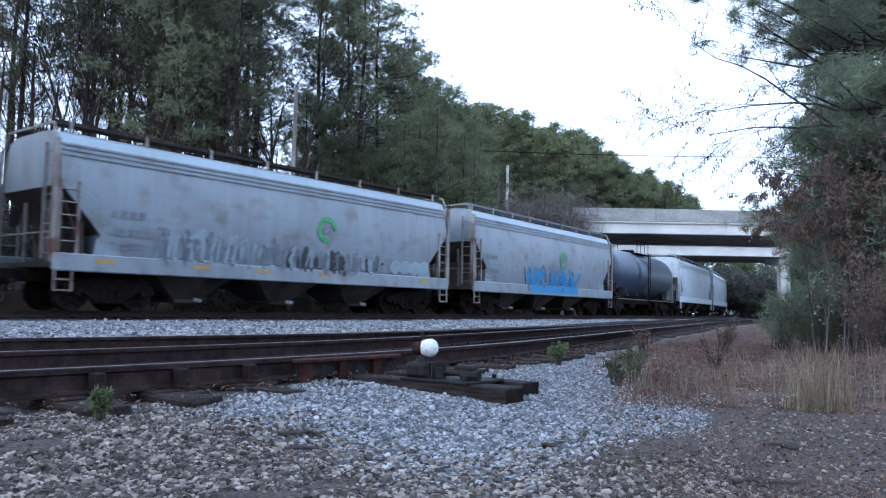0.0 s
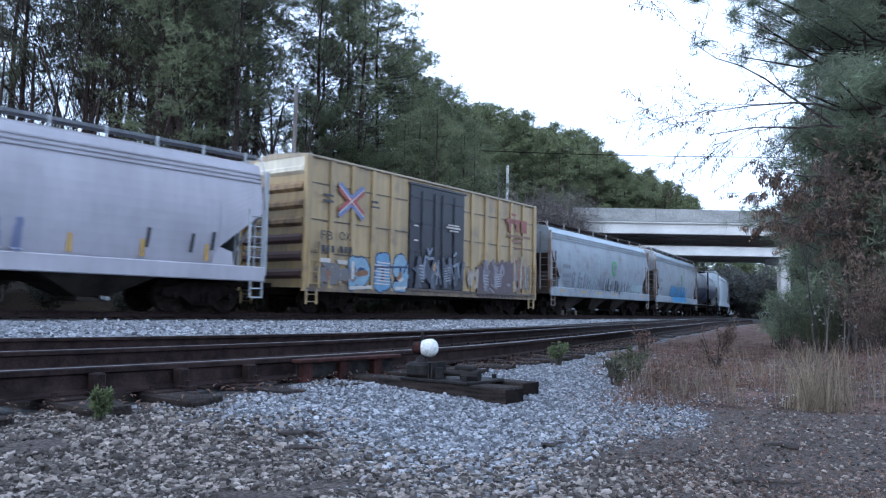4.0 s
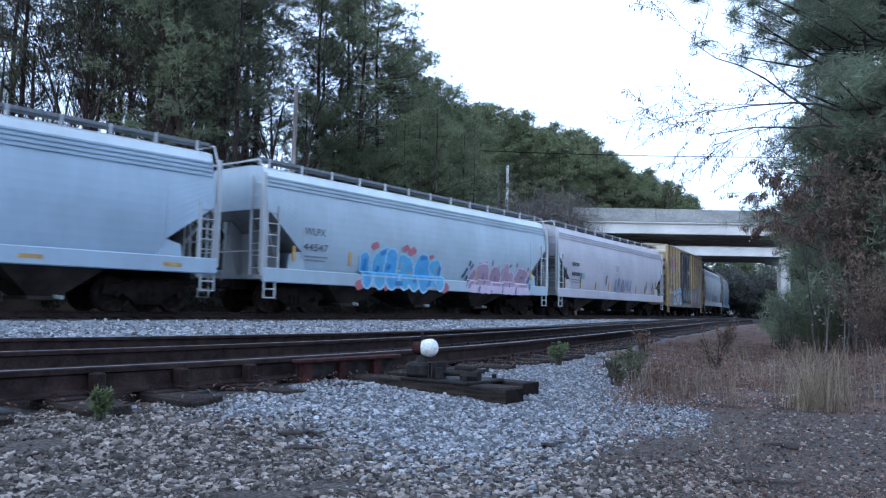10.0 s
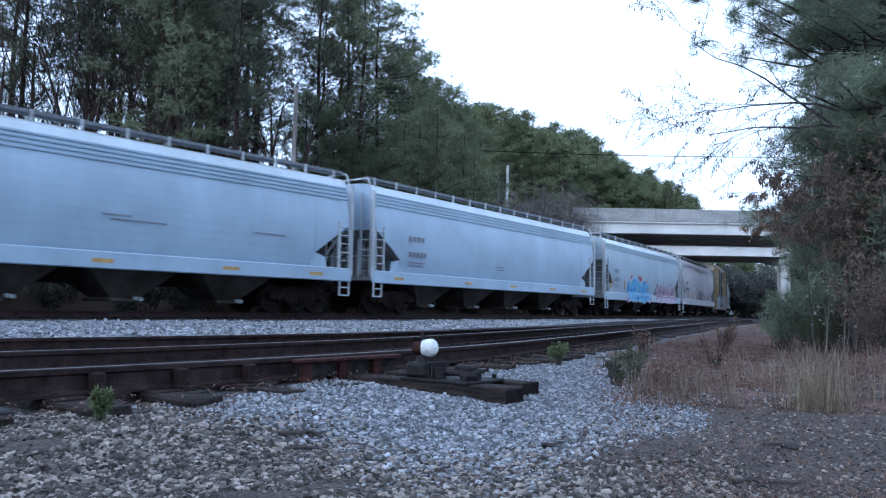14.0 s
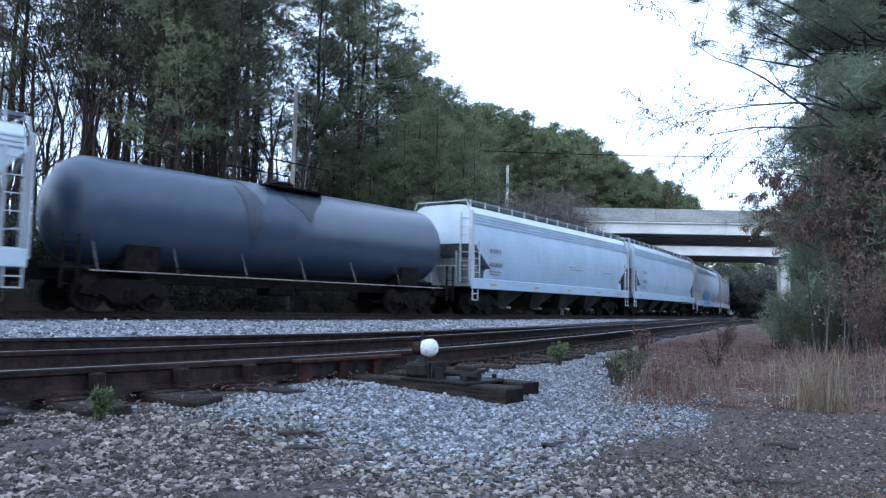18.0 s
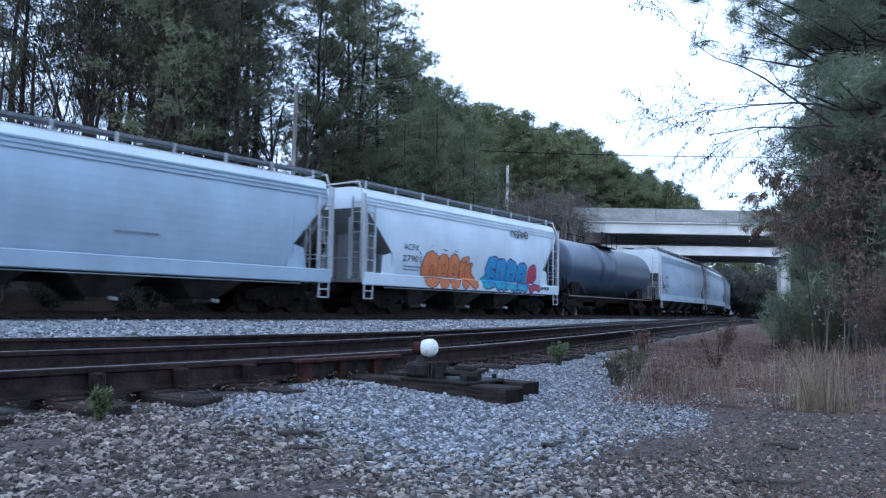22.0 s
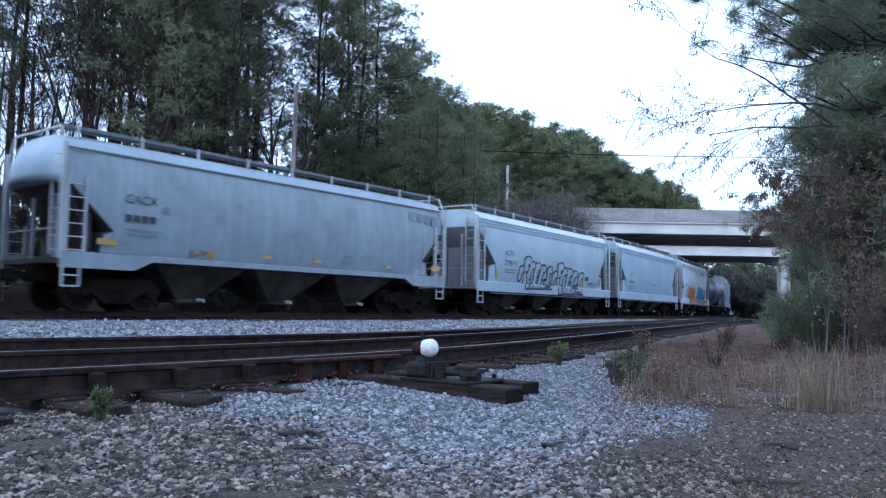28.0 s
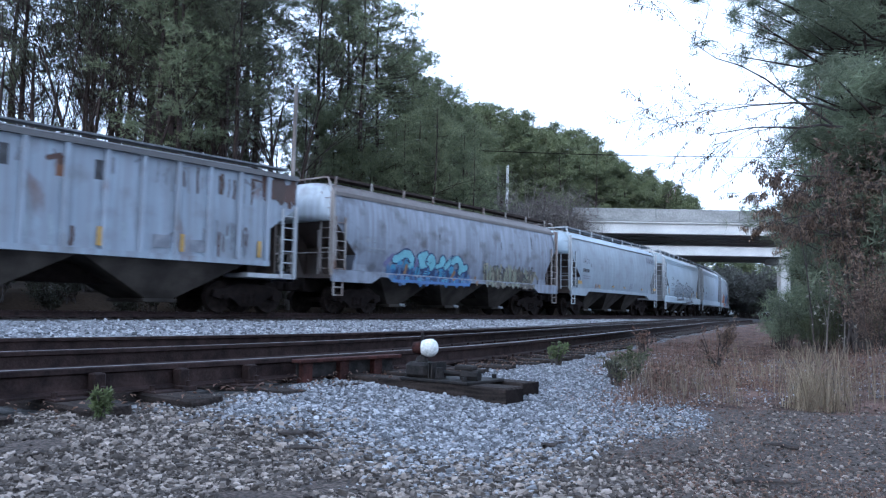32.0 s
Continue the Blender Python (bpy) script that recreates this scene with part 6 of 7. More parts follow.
    return car, [wheelset(car, x + d) for x in (-e + 1.4, e - 1.4) for d in (-0.88, 0.88)], e


build_train()


# ---------- switch stand by the siding ----------
def make_timber(x, y, turn, ln, seed, label):
    bm = bmesh.new()
    block(bm, -ln, 0, -0.115, 0.115, -0.19, 0, 0.008)
    rnd = random.Random(seed)
    for v in bm.verts:
        v.co += Vector([rnd.uniform(-0.004, 0.004) for _ in range(3)])
    me = bpy.data.meshes.new("headblock_timber")
    bm.to_mesh(me)
    bm.free()
    me.materials.append(TIE)
    me.materials.append(UNDER)
    for f in me.polygons:
        f.material_index = 1 if f.normal.x > 0.9 else 0
    ob = new("headblock_timber", me)
    ob.matrix_basis = pose(x, y, 0.512, 0, 0, turn)
    return tagged(ob, label, "timber", "headblock timbers")


def make_stand():
    """The low stand on its two long timbers, its throw lever, lens and hood."""
    make_timber(0.47, 5.00, -37, 1.7, 1, "long weathered headblock timber carrying the switch stand")
    make_timber(0.62, 5.405, -37, 1.7, 2, "second weathered headblock timber beside the switch stand")
    x, y, z = -0.10, 5.40, 0.512
    st = empty("switch_stand", pose(x, y, z, 0, 0, -37), "low black switch stand with white lens and red hood on timbers", "switch stand")
    bm = block(bmesh.new(), -0.16, 0.42, -0.10, 0.34, 0.0, 0.022, 0.006)
    for u in (-0.12, 0.36):
        for v in (-0.06, 0.30):
            tube(bm, (u, v, 0.02), (u, v, 0.05), 0.018, None, 6)
    part("base_plate", bm, CAST, st)
    bm = block(bmesh.new(), -0.13, 0.06, -0.085, 0.085, 0.022, 0.125, 0.022)
    tube(bm, (-0.04, 0, 0.11), (-0.04, 0, 0.165), 0.055, 0.03, 12)
    for u in (0.075, 0.10):
        block(bm, u, u + 0.012, -0.08, 0.08, 0.022, 0.13)
    part("gear_case", bm, CAST, st)
    bm = bmesh.new()
    tube(bm, (0.10, 0.0, 0.06), (0.34, 0.05, 0.06), 0.020, 0.016, 8)
    tube(bm, (0.28, 0.04, 0.05), (0.40, 0.06, 0.05), 0.045, 0.038, 10)
    tube(bm, (0.16, -0.06, 0.03), (0.16, -0.06, 0.10), 0.03, 0.025, 8)
    block(bm, 0.22, 0.36, 0.02, 0.10, 0.085, 0.118, 0.008)
    part("throw_lever", bm, CAST, st, "dark throw lever with weight")
    bm = bmesh.new()
    tube(bm, (-0.04, 0, 0.16), (-0.04, 0, 0.325), 0.011, 0.010, 8)
    part("spindle", bm, CAST, st)
    turn = pose(-0.04, 0, 0.222, 0, 0, 25)
    sts = [[(0.0, 0.050 * math.cos(6.2832 * i / 20), 0.050 * math.sin(6.2832 * i / 20)) for i in range(20)],
           [(0.03, 0.060 * math.cos(6.2832 * i / 20), 0.060 * math.sin(6.2832 * i / 20)) for i in range(20)]]
    for k in range(7):
        a = math.pi / 2 * k / 7
        sts.append([(0.055 + 0.060 * math.sin(a), 0.064 * math.cos(a) * math.cos(6.2832 * i / 20), 0.064 * math.cos(a) * math.sin(6.2832 * i / 20)) for i in range(20)])
    part("lens", loft(sts), LENS, st, "milky white round lens", True).matrix_basis = turn
    sts = [[(u, r * math.cos(6.2832 * i / 16), r * math.sin(6.2832 * i / 16)) for i in range(16)] for u, r in ((-0.066, 0.030), (-0.062, 0.036), (-0.004, 0.046))]
    part("hood", loft(sts), RED_IRON, st, "red painted hood", True).matrix_basis = turn
    # red iron guard bolted along the near rail
    gd = empty("rail_guard", pose(-0.97, 5.42, 0.49, 0, 0, 52.5), "red oxide iron guard along the siding rail", "rail guard")
    part("top_plate", block(bmesh.new(), -0.04, 1.02, -0.05, 0.05, 0.125, 0.150, 0.005), RED_IRON, gd)
    for u in (0.0, 0.36, 0.72):
        part("leg", block(bmesh.new(), u, u + 0.09, -0.035, 0.035, -0.03, 0.125, 0.006), RED_IRON, gd)
    part("web_plate", block(bmesh.new(), -0.02, 0.98, 0.012, 0.024, 0.02, 0.125), CAST, gd, "dark plate between the legs")
    return st


# ---------- trees ----------
def branch_tube(verts, faces, pts, radii, seg=5):
    base = len(verts)
    for i, p in enumerate(pts):
        q, r = pts[min(i + 1, len(pts) - 1)], pts[max(i - 1, 0)]
        t = (q - r).normalized()
        u = t.orthogonal().normalized()
        v = t.cross(u)
        for k in range(seg):
            a = 6.28319 * k / seg
            verts.append(tuple(p + (u * math.cos(a) + v * math.sin(a)) * radii[i]))
    for i in range(len(pts) - 1):
        for k in range(seg):
            kk = (k + 1) % seg
            faces.append((base + i * seg + k, base + i * seg + kk, base + (i + 1) * seg + kk, base + (i + 1) * seg + k))


def tuft(verts, faces, c, size, rnd, n=12, thin=0.12):
    """A spray of needles: thin blades round one point."""
    for _ in range(n):
        d = Vector((rnd.gauss(0, 1), rnd.gauss(0, 1), rnd.gauss(0.25, 0.8))).normalized()
        ln = size * rnd.uniform(0.6, 1.2)
        w = d.orthogonal().normalized()
        w.rotate(Matrix.Rotation(rnd.uniform(0, 6.28), 3, d))
        o = c + d * ln * 0.1
        b = len(verts)
        verts.extend((tuple(o - w * ln * thin), tuple(o + w * ln * thin), tuple(o + d * ln + w * ln * thin * 0.3)))
        faces.append((b, b + 1, b + 2))


def make_pine(seed, height, crown_from, spread, needle, tufts=420, size=0.42, label="tall pine with a ragged green crown", lean=0.0, bark=None, blades=11, thin=0.11, clump=0.34):
    rnd = random.Random(seed)
    t = empty("pine_tree", Matrix(), label, "tree", "pines along the line")
    verts, faces = [], []
    n = 9
    wander = [Vector((0, 0, 0))]
    for i in range(1, n):
        wander.append(Vector((wander[-1].x + rnd.uniform(-0.14, 0.14) + lean, wander[-1].y + rnd.uniform(-0.14, 0.14), height * i / (n - 1))))
    r0 = height * 0.0085 + 0.04
    branch_tube(verts, faces, wander, [r0 * (1 - 0.86 * i / (n - 1)) for i in range(n)], 7)
    lv, lf = [], []
    limbs = int(20 + height * 0.7)
    per = max(3, tufts // (limbs * 5))
    for k in range(limbs):
        f = crown_from + (1 - crown_from) * ((k + rnd.random()) / limbs)
        i = min(int(f * (n - 1)), n - 2)
        p = wander[i].lerp(wander[i + 1], f * (n - 1) - i)
        g = (f - crown_from) / (1 - crown_from)
        reach = spread * (0.30 + 0.85 * math.sin(math.pi * min(1, 0.22 + 0.78 * g)) * (1 - 0.35 * g)) * rnd.uniform(0.45, 1.2)
        a = rnd.uniform(0, 6.283)
        d = Vector((math.cos(a), math.sin(a), rnd.uniform(-0.1, 0.5)))
        mid = p + d * reach * 0.5 + Vector((0, 0, -0.05 * reach))
        end = p + d * reach + Vector((0, 0, 0.12 * reach))
        branch_tube(verts, faces, [p, mid, end], [r0 * 0.28 * (1.1 - f), r0 * 0.18 * (1.1 - f) + 0.006, 0.006], 4)
        for _ in range(2):
            q = p.lerp(end, rnd.uniform(0.3, 0.9)) + Vector((rnd.gauss(0, 0.2 * reach), rnd.gauss(0, 0.2 * reach), rnd.gauss(0, 0.12 * reach)))
            branch_tube(verts, faces, [p.lerp(end, 0.3), q], [0.012 + 0.0004 * height, 0.004], 3)
        # rounded sprays of needles gathered along the limb, with gaps between them
        for u in (0.42, 0.62, 0.80, 0.95, 1.06):
            c0 = p.lerp(end, u) + Vector((rnd.gauss(0, 0.10 * reach), rnd.gauss(0, 0.10 * reach), rnd.gauss(0.05, 0.06 * reach)))
            wide = clump * rnd.uniform(0.55, 1.45)
            for _ in range(per):
                c = c0 + Vector((rnd.gauss(0, wide), rnd.gauss(0, wide), rnd.gauss(0, wide * 0.55)))
                tuft(lv, lf, c, size * rnd.uniform(0.7, 1.2), rnd, blades, thin)
    for _ in range(int(10 * crown_from)):
        f = rnd.uniform(0.2, crown_from)
        p = wander[0].lerp(wander[-1], f)
        a = rnd.uniform(0, 6.283)
        d = Vector((math.cos(a), math.sin(a), rnd.uniform(-0.2, 0.2))) * rnd.uniform(0.5, 1.6)
        branch_tube(verts, faces, [p, p + d], [0.03, 0.006], 3)
    raw("trunk", verts, faces, bark or BARK, t, True)
    raw("crown", lv, lf, needle, t)
    return t


def make_bare(seed, height, label="leafless grey hardwood tree", bark=None, slim=1.0, name="bare_tree"):
    rnd = random.Random(seed)
    t = empty(name, Matrix(), label, "tree", "leafless trees")
    verts, faces, tips = [], [], []

    def grow(p, d, ln, r, depth):
        pts, rad = [p], [r]
        for i in range(3):
            d = (d + Vector((rnd.gauss(0, 0.12), rnd.gauss(0, 0.12), 0.05 + rnd.gauss(0, 0.07)))).normalized()
            pts.append(pts[-1] + d * ln / 3)
            rad.append(r * (1 - 0.22 * (i + 1)))
        branch_tube(verts, faces, pts, [max(q, 0.0 if bark else 0.010) for q in rad], 6 if depth == 0 else 3)
        if depth < 4:
            for _ in range(4 if depth == 0 else 3):
                i = rnd.choice((1, 2, 3, 3))
                a = Vector((rnd.gauss(0, 1), rnd.gauss(0, 1), rnd.uniform(0.0, 1.0))).normalized()
                grow(pts[i], (d * 0.9 + a * 0.75).normalized(), ln * rnd.uniform(0.42, 0.62), rad[i] * 0.55, depth + 1)
        else:
            tips.append(pts[-1])

    grow(Vector((0, 0, 0)), Vector((rnd.uniform(-0.06, 0.06), rnd.uniform(-0.06, 0.06), 1)).normalized(), height * 0.5, (height * 0.010 + 0.02) * slim, 0)
    raw("trunk", verts, faces, bark or BARK, t, True)
    return t


def lay(t, x, y, turn, size=1.0, first=[]):
    """Stands a copy of a tree on the ground."""
    z = float(ground_z(x, y)) - 0.08
    m = pose(x, y, z, 0, 0, turn) @ Matrix.Diagonal((size, size, size, 1))
    if t.name not in first:
        first.append(t.name)
        t.matrix_basis = m
        return t
    c = copy_thing(t, Matrix())
    c.matrix_basis = m
    return c


def make_shrub(seed, w, h, mat, label, n=900, size=0.10, stems=26, blades=5, name="shrub", thin=0.22, twig=None):
    rnd = random.Random(seed)
    t = empty(name, Matrix(), label, "shrub", "brush beside the tracks")
    verts, faces, lv, lf = [], [], [], []
    ends = []
    for _ in range(stems):
        a, r = rnd.uniform(0, 6.283), rnd.uniform(0.1, 1) * w
        p0 = Vector((rnd.gauss(0, 0.15 * w), rnd.gauss(0, 0.15 * w), 0))
        p2 = Vector((math.cos(a) * r, math.sin(a) * r, h * rnd.uniform(0.45, 1.05)))
        p1 = p0.lerp(p2, 0.5) + Vector((0, 0, 0.12 * h))
        branch_tube(verts, faces, [p0, p1, p2], [0.012 + 0.004 * h, 0.008, 0.003], 3)
        ends.append((p0, p1, p2))
    for _ in range(n):
        p0, p1, p2 = rnd.choice(ends)
        c = p1.lerp(p2, rnd.uniform(-0.5, 1.05)) + Vector([rnd.gauss(0, 0.09 * w) for _ in range(3)])
        c.z = max(c.z, 0.02)
        tuft(lv, lf, c, size * rnd.uniform(0.6, 1.4), rnd, blades, thin)
    tagged(raw("woody_growth", verts, faces, twig or TWIG, t), kind="stuff")
    tagged(raw("foliage", lv, lf, mat, t), kind="stuff")
    return t


# how high the tree tops stand along the ways from the viewpoint, as slopes
FRONT_U, FRONT_T = (-0.62, -0.24, -0.215, -0.19, -0.10, -0.06, -0.03, 0.0, 0.03, 0.06), (0.60, 0.56, 0.40, 0.47, 0.45, 0.37, 0.315, 0.275, 0.23, 0.18)
RIDGE_U, RIDGE_T = (-0.10, 0.04, 0.085, 0.16, 0.23, 0.29, 0.315, 0.40), (0.25, 0.262, 0.253, 0.229, 0.202, 0.171, 0.151, 0.11)


def make_forest():
    pines = [make_pine(100 + k, h, c, sp, NEEDLE_DARK if k % 2 else NEEDLE, 1900, 0.31, blades=12, thin=0.065, clump=0.37) for k, (h, c, sp) in enumerate(((24, 0.34, 4.4), (24, 0.40, 4.2), (24, 0.24, 4.4), (24, 0.46, 3.8), (20, 0.16, 4.0), (16, 0.06, 3.6)))]
    far = [make_pine(200 + k, h, c, sp, NEEDLE_FAR, 2100, 0.34, "far pine with a soft green crown", blades=9, thin=0.11, clump=0.36) for k, (h, c, sp) in enumerate(((20, 0.42, 3.5), (20, 0.36, 3.7), (20, 0.48, 3.2)))]
    bare = [make_bare(300 + k, h, slim=0.62) for k, h in enumerate((17, 20, 14))]
    pale = [make_bare(320 + k, h, "pale leafless hardwood tree", BARK_PALE, 1.3) for k, h in enumerate((12, 15))]
    rnd = random.Random(77)

    def stand_at(t, base, u, y, slope):
        x = u * y
        lay(t, x, y, rnd.uniform(0, 360), max(0.3, (slope * y + 1.0 - float(ground_z(x, y))) / base))

    # the tall pines before the sky, the open group, and the shoulder that falls towards the bridge
    for n, u0, u1, y0, y1 in ((4, -0.66, -0.53, 36, 47), (5, -0.485, -0.40, 36, 47), (14, -0.39, -0.268, 33, 47), (2, -0.262, -0.228, 50, 58), (7, -0.176, -0.085, 44, 56), (7, -0.075, 0.03, 56, 70)):
        for k in range(n):
            u = u0 + (u1 - u0) * (k + rnd.random()) / n
            t = rnd.choice(pines[:4])
            stand_at(t, 24, u, rnd.uniform(y0, y1), float(np.interp(u, FRONT_U, FRONT_T)) * rnd.uniform(0.84, 1.04))
    for k in range(12):
        u = -0.065 + 0.115 * (k + rnd.random()) / 12
        stand_at(pines[4], 20, u, rnd.uniform(52, 66), float(np.interp(u, (-0.065, 0.05), (0.35, 0.24))) * rnd.uniform(0.88, 1.03))
    lay(pale[0], -6.75, 40.0, 40, 0.95)
    for k in range(26):
        u = -0.20 + 0.24 * (k + rnd.random()) / 26
        i = rnd.choice((4, 5))
        stand_at(pines[i], (20, 16)[i - 4], u, rnd.uniform(46, 62), min(float(np.interp(u, FRONT_U, FRONT_T)) * 0.9, rnd.uniform(0.15, 0.24) + 0.25 * max(0, u)))
    for k in range(34):
        u = -0.62 + 0.44 * (k + rnd.random()) / 34
        y = rnd.uniform(32, 44) + 20 * max(0, u + 0.2)
        lay(rnd.choice(bare), u * y, y, rnd.uniform(0, 360), rnd.uniform(0.5, 1.0))
    for k in range(14):
        u = -0.34 + 0.2 * (k + rnd.random()) / 14
        y = rnd.uniform(44, 60)
        lay(rnd.choice(bare), u * y, y, rnd.uniform(0, 360), rnd.uniform(0.7, 1.05))
    for k in range(24):
        u = -0.60 + 0.24 * (k + rnd.random()) / 24
        y = rnd.uniform(34, 42)
        lay(bare[k % 3], u * y, y, rnd.uniform(0, 360), rnd.uniform(0.85, 1.2))
    for k in range(15):
        u = -0.58 + 0.42 * (k + rnd.random()) / 15
        if u < -0.38 or -0.245 < u < -0.19:
            continue
        stand_at(pines[5], 16, u, rnd.uniform(44, 62), rnd.uniform(0.19, 0.31))
    # the wood goes deeper behind the first rows
    for k in range(16):
        u = -0.42 + 0.4 * (k + rnd.random()) / 16
        if -0.245 < u < -0.185:
            continue
        stand_at(rnd.choice(pines[2:]), 22, u, rnd.uniform(52, 75), rnd.uniform(0.17, 0.30))
    for k in range(96):
        u = 0.0 + 0.335 * (k + rnd.random()) / 96
        y = rnd.uniform(92, 132)
        stand_at(rnd.choice(far), 20, u, y, float(np.interp(u, RIDGE_U, RIDGE_T)) * rnd.uniform(0.84, 1.03))
    brush = [make_shrub(415 + k, 2.2, 7.0, GREY_BRUSH, "leafless grey brush beside the bridge", 1500, 0.6, 60, 4, "shrub", 0.022) for k in range(2)]
    for k in range(22):
        u = 0.055 + 0.125 * (k + rnd.random()) / 22
        y = rnd.uniform(58, 64)
        lay(brush[k % 2], u * y, y, rnd.uniform(0, 360), rnd.uniform(0.85, 1.25))
    for k in range(36):
        u = 0.06 + 0.115 * rnd.random()
        y = rnd.uniform(53, 61)
        lay(rnd.choice(pale), u * y, y, rnd.uniform(0, 360), rnd.uniform(0.5, 0.85))
    for k in range(26):
        u = 0.35 + 0.12 * rnd.random()
        stand_at(rnd.choice(far), 20, u, rnd.uniform(135, 160), rnd.uniform(0.055, 0.085))
    # undergrowth behind the line, coloured dark for the shade there, and under the far bridge
    under = [make_shrub(400 + k, 1.6, 2.6, UNDERGROWTH_SHADE, "shade-darkened undergrowth shrub behind the line", 1000, 0.13, 24, 5) for k in range(3)]
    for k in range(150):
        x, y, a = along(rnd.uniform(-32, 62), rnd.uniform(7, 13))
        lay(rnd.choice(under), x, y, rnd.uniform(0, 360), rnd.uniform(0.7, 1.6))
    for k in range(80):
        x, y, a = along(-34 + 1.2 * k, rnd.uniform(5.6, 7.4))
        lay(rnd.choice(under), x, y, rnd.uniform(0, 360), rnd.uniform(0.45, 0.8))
    # young pines close behind the line
    for k in range(20):
        u = -0.185 + 0.23 * (k + rnd.random()) / 20
        stand_at(pines[4], 20, u, rnd.uniform(43, 50), rnd.uniform(0.19, 0.28))
    # thicket beyond the bridge, in the haze-toned leaf colour
    misty = [make_shrub(410 + k, 1.8, 2.6, MISTY_LEAF, "grey green thicket beyond the bridge", 700, 0.24, 12, 5) for k in range(2)]
    for k in range(60):
        y = rnd.uniform(106, 132)
        u = rnd.uniform(0.33, 0.46)
        lay(rnd.choice(misty), u * y, y, rnd.uniform(0, 360), rnd.uniform(1.4, 2.8))
    # unseen pines added behind the viewpoint to shade the track side
    for k in range(26):
        x = -34 + 2.8 * k
        lay(rnd.choice(pines[2:]), x, -9 - 9 * rnd.random() - 0.1 * abs(x), rnd.uniform(0, 360), rnd.uniform(0.75, 1.0))


make_forest()


# ---------- poles and wire ----------
for px_, py_, top_, rad_, mat_, lab_ in ((6.03, 75.0, 15.1, 0.16, GIRDER, "pale bare utility pole among the trees"), (5.2, 76.0, 15.2, 0.11, POLE_MAT, "slim weathered pole beside the wood"), (-6.55, 33.0, 10.4, 0.10, POLE_MAT, "weathered wooden pole before the pines")):
    bm = bmesh.new()
    z0 = float(ground_z(px_, py_)) - 0.3
    tube(bm, (0, 0, z0), (0.12, 0, top_), rad_ * 1.15, rad_ * 0.8, 10)
    pl = part("utility_pole", bm, mat_, None)
    pl.matrix_basis = pose(px_, py_, 0)
    tagged(pl, lab_, "pole", "poles by the line")
wv, wf = [], []
branch_tube(wv, wf, [Vector((-9 + 4.0 * k, 60.0, 13.2 + 0.0009 * (4.0 * k - 26) ** 2)) for k in range(19)], [0.03] * 19, 5)
tagged(raw("overhead_wire", wv, wf, UNDER), "thin dark overhead wire across the line", "wire")


# ---------- the wood's edge beside the bridge ----------
def make_overhang(seed, start, way, length, label, leafy=0.5, leaf=1.0):
    """A drooping leafless limb with a few withered leaves that hang from its twigs."""
    rnd = random.Random(seed)
    t = empty("overhanging_limb", pose(*start), label, "branch", "overhanging limbs")
    verts, faces, lv, lf = [], [], [], []

    def grow(p, d, ln, r, depth):
        pts, rad = [p], [r]
        n = 6
        for i in range(n):
            d = (d + Vector((rnd.gauss(0, 0.10), rnd.gauss(0, 0.10), rnd.gauss(-0.02 * depth, 0.13)))).normalized()
            pts.append(pts[-1] + d * ln / n)
            rad.append(max(0.0036, r * (1 - 0.13 * (i + 1))))
        branch_tube(verts, faces, pts, rad, 5 if depth == 0 else 3)
        if depth < 3:
            for i in range(1, n + 1):
                if rnd.random() < 0.85:
                    a = Vector((rnd.gauss(-0.25, 0.5), rnd.gauss(0, 0.7), rnd.gauss(0, 0.55)))
                    grow(pts[i], (d + a * 0.95).normalized(), ln * rnd.uniform(0.32, 0.58), rad[i] * 0.55, depth + 1)
        if depth >= 2:
            for q in pts[2:]:
                if rnd.random() < leafy:
                    w = Vector((rnd.gauss(0, 1), rnd.gauss(0, 1), 0)).normalized() * rnd.uniform(0.008, 0.016) * leaf
                    o = q + Vector((rnd.gauss(0, 0.02), rnd.gauss(0, 0.02), -0.01))
                    ln2 = rnd.uniform(0.05, 0.10) * leaf
                    e = o + Vector((rnd.gauss(0, 0.015), rnd.gauss(0, 0.015), -ln2))
                    m_ = o.lerp(e, 0.45)
                    b = len(lv)
                    lv.extend((tuple(o), tuple(m_ + w), tuple(e), tuple(m_ - w)))
                    lf.append((b, b + 1, b + 2, b + 3))

    grow(Vector((0, 0, 0)), Vector(way).normalized(), length, 0.022, 0)
    raw("woody_growth", verts, faces, TWIG, t)
    raw("foliage", lv, lf, LEAF_BROWN, t)
    return t


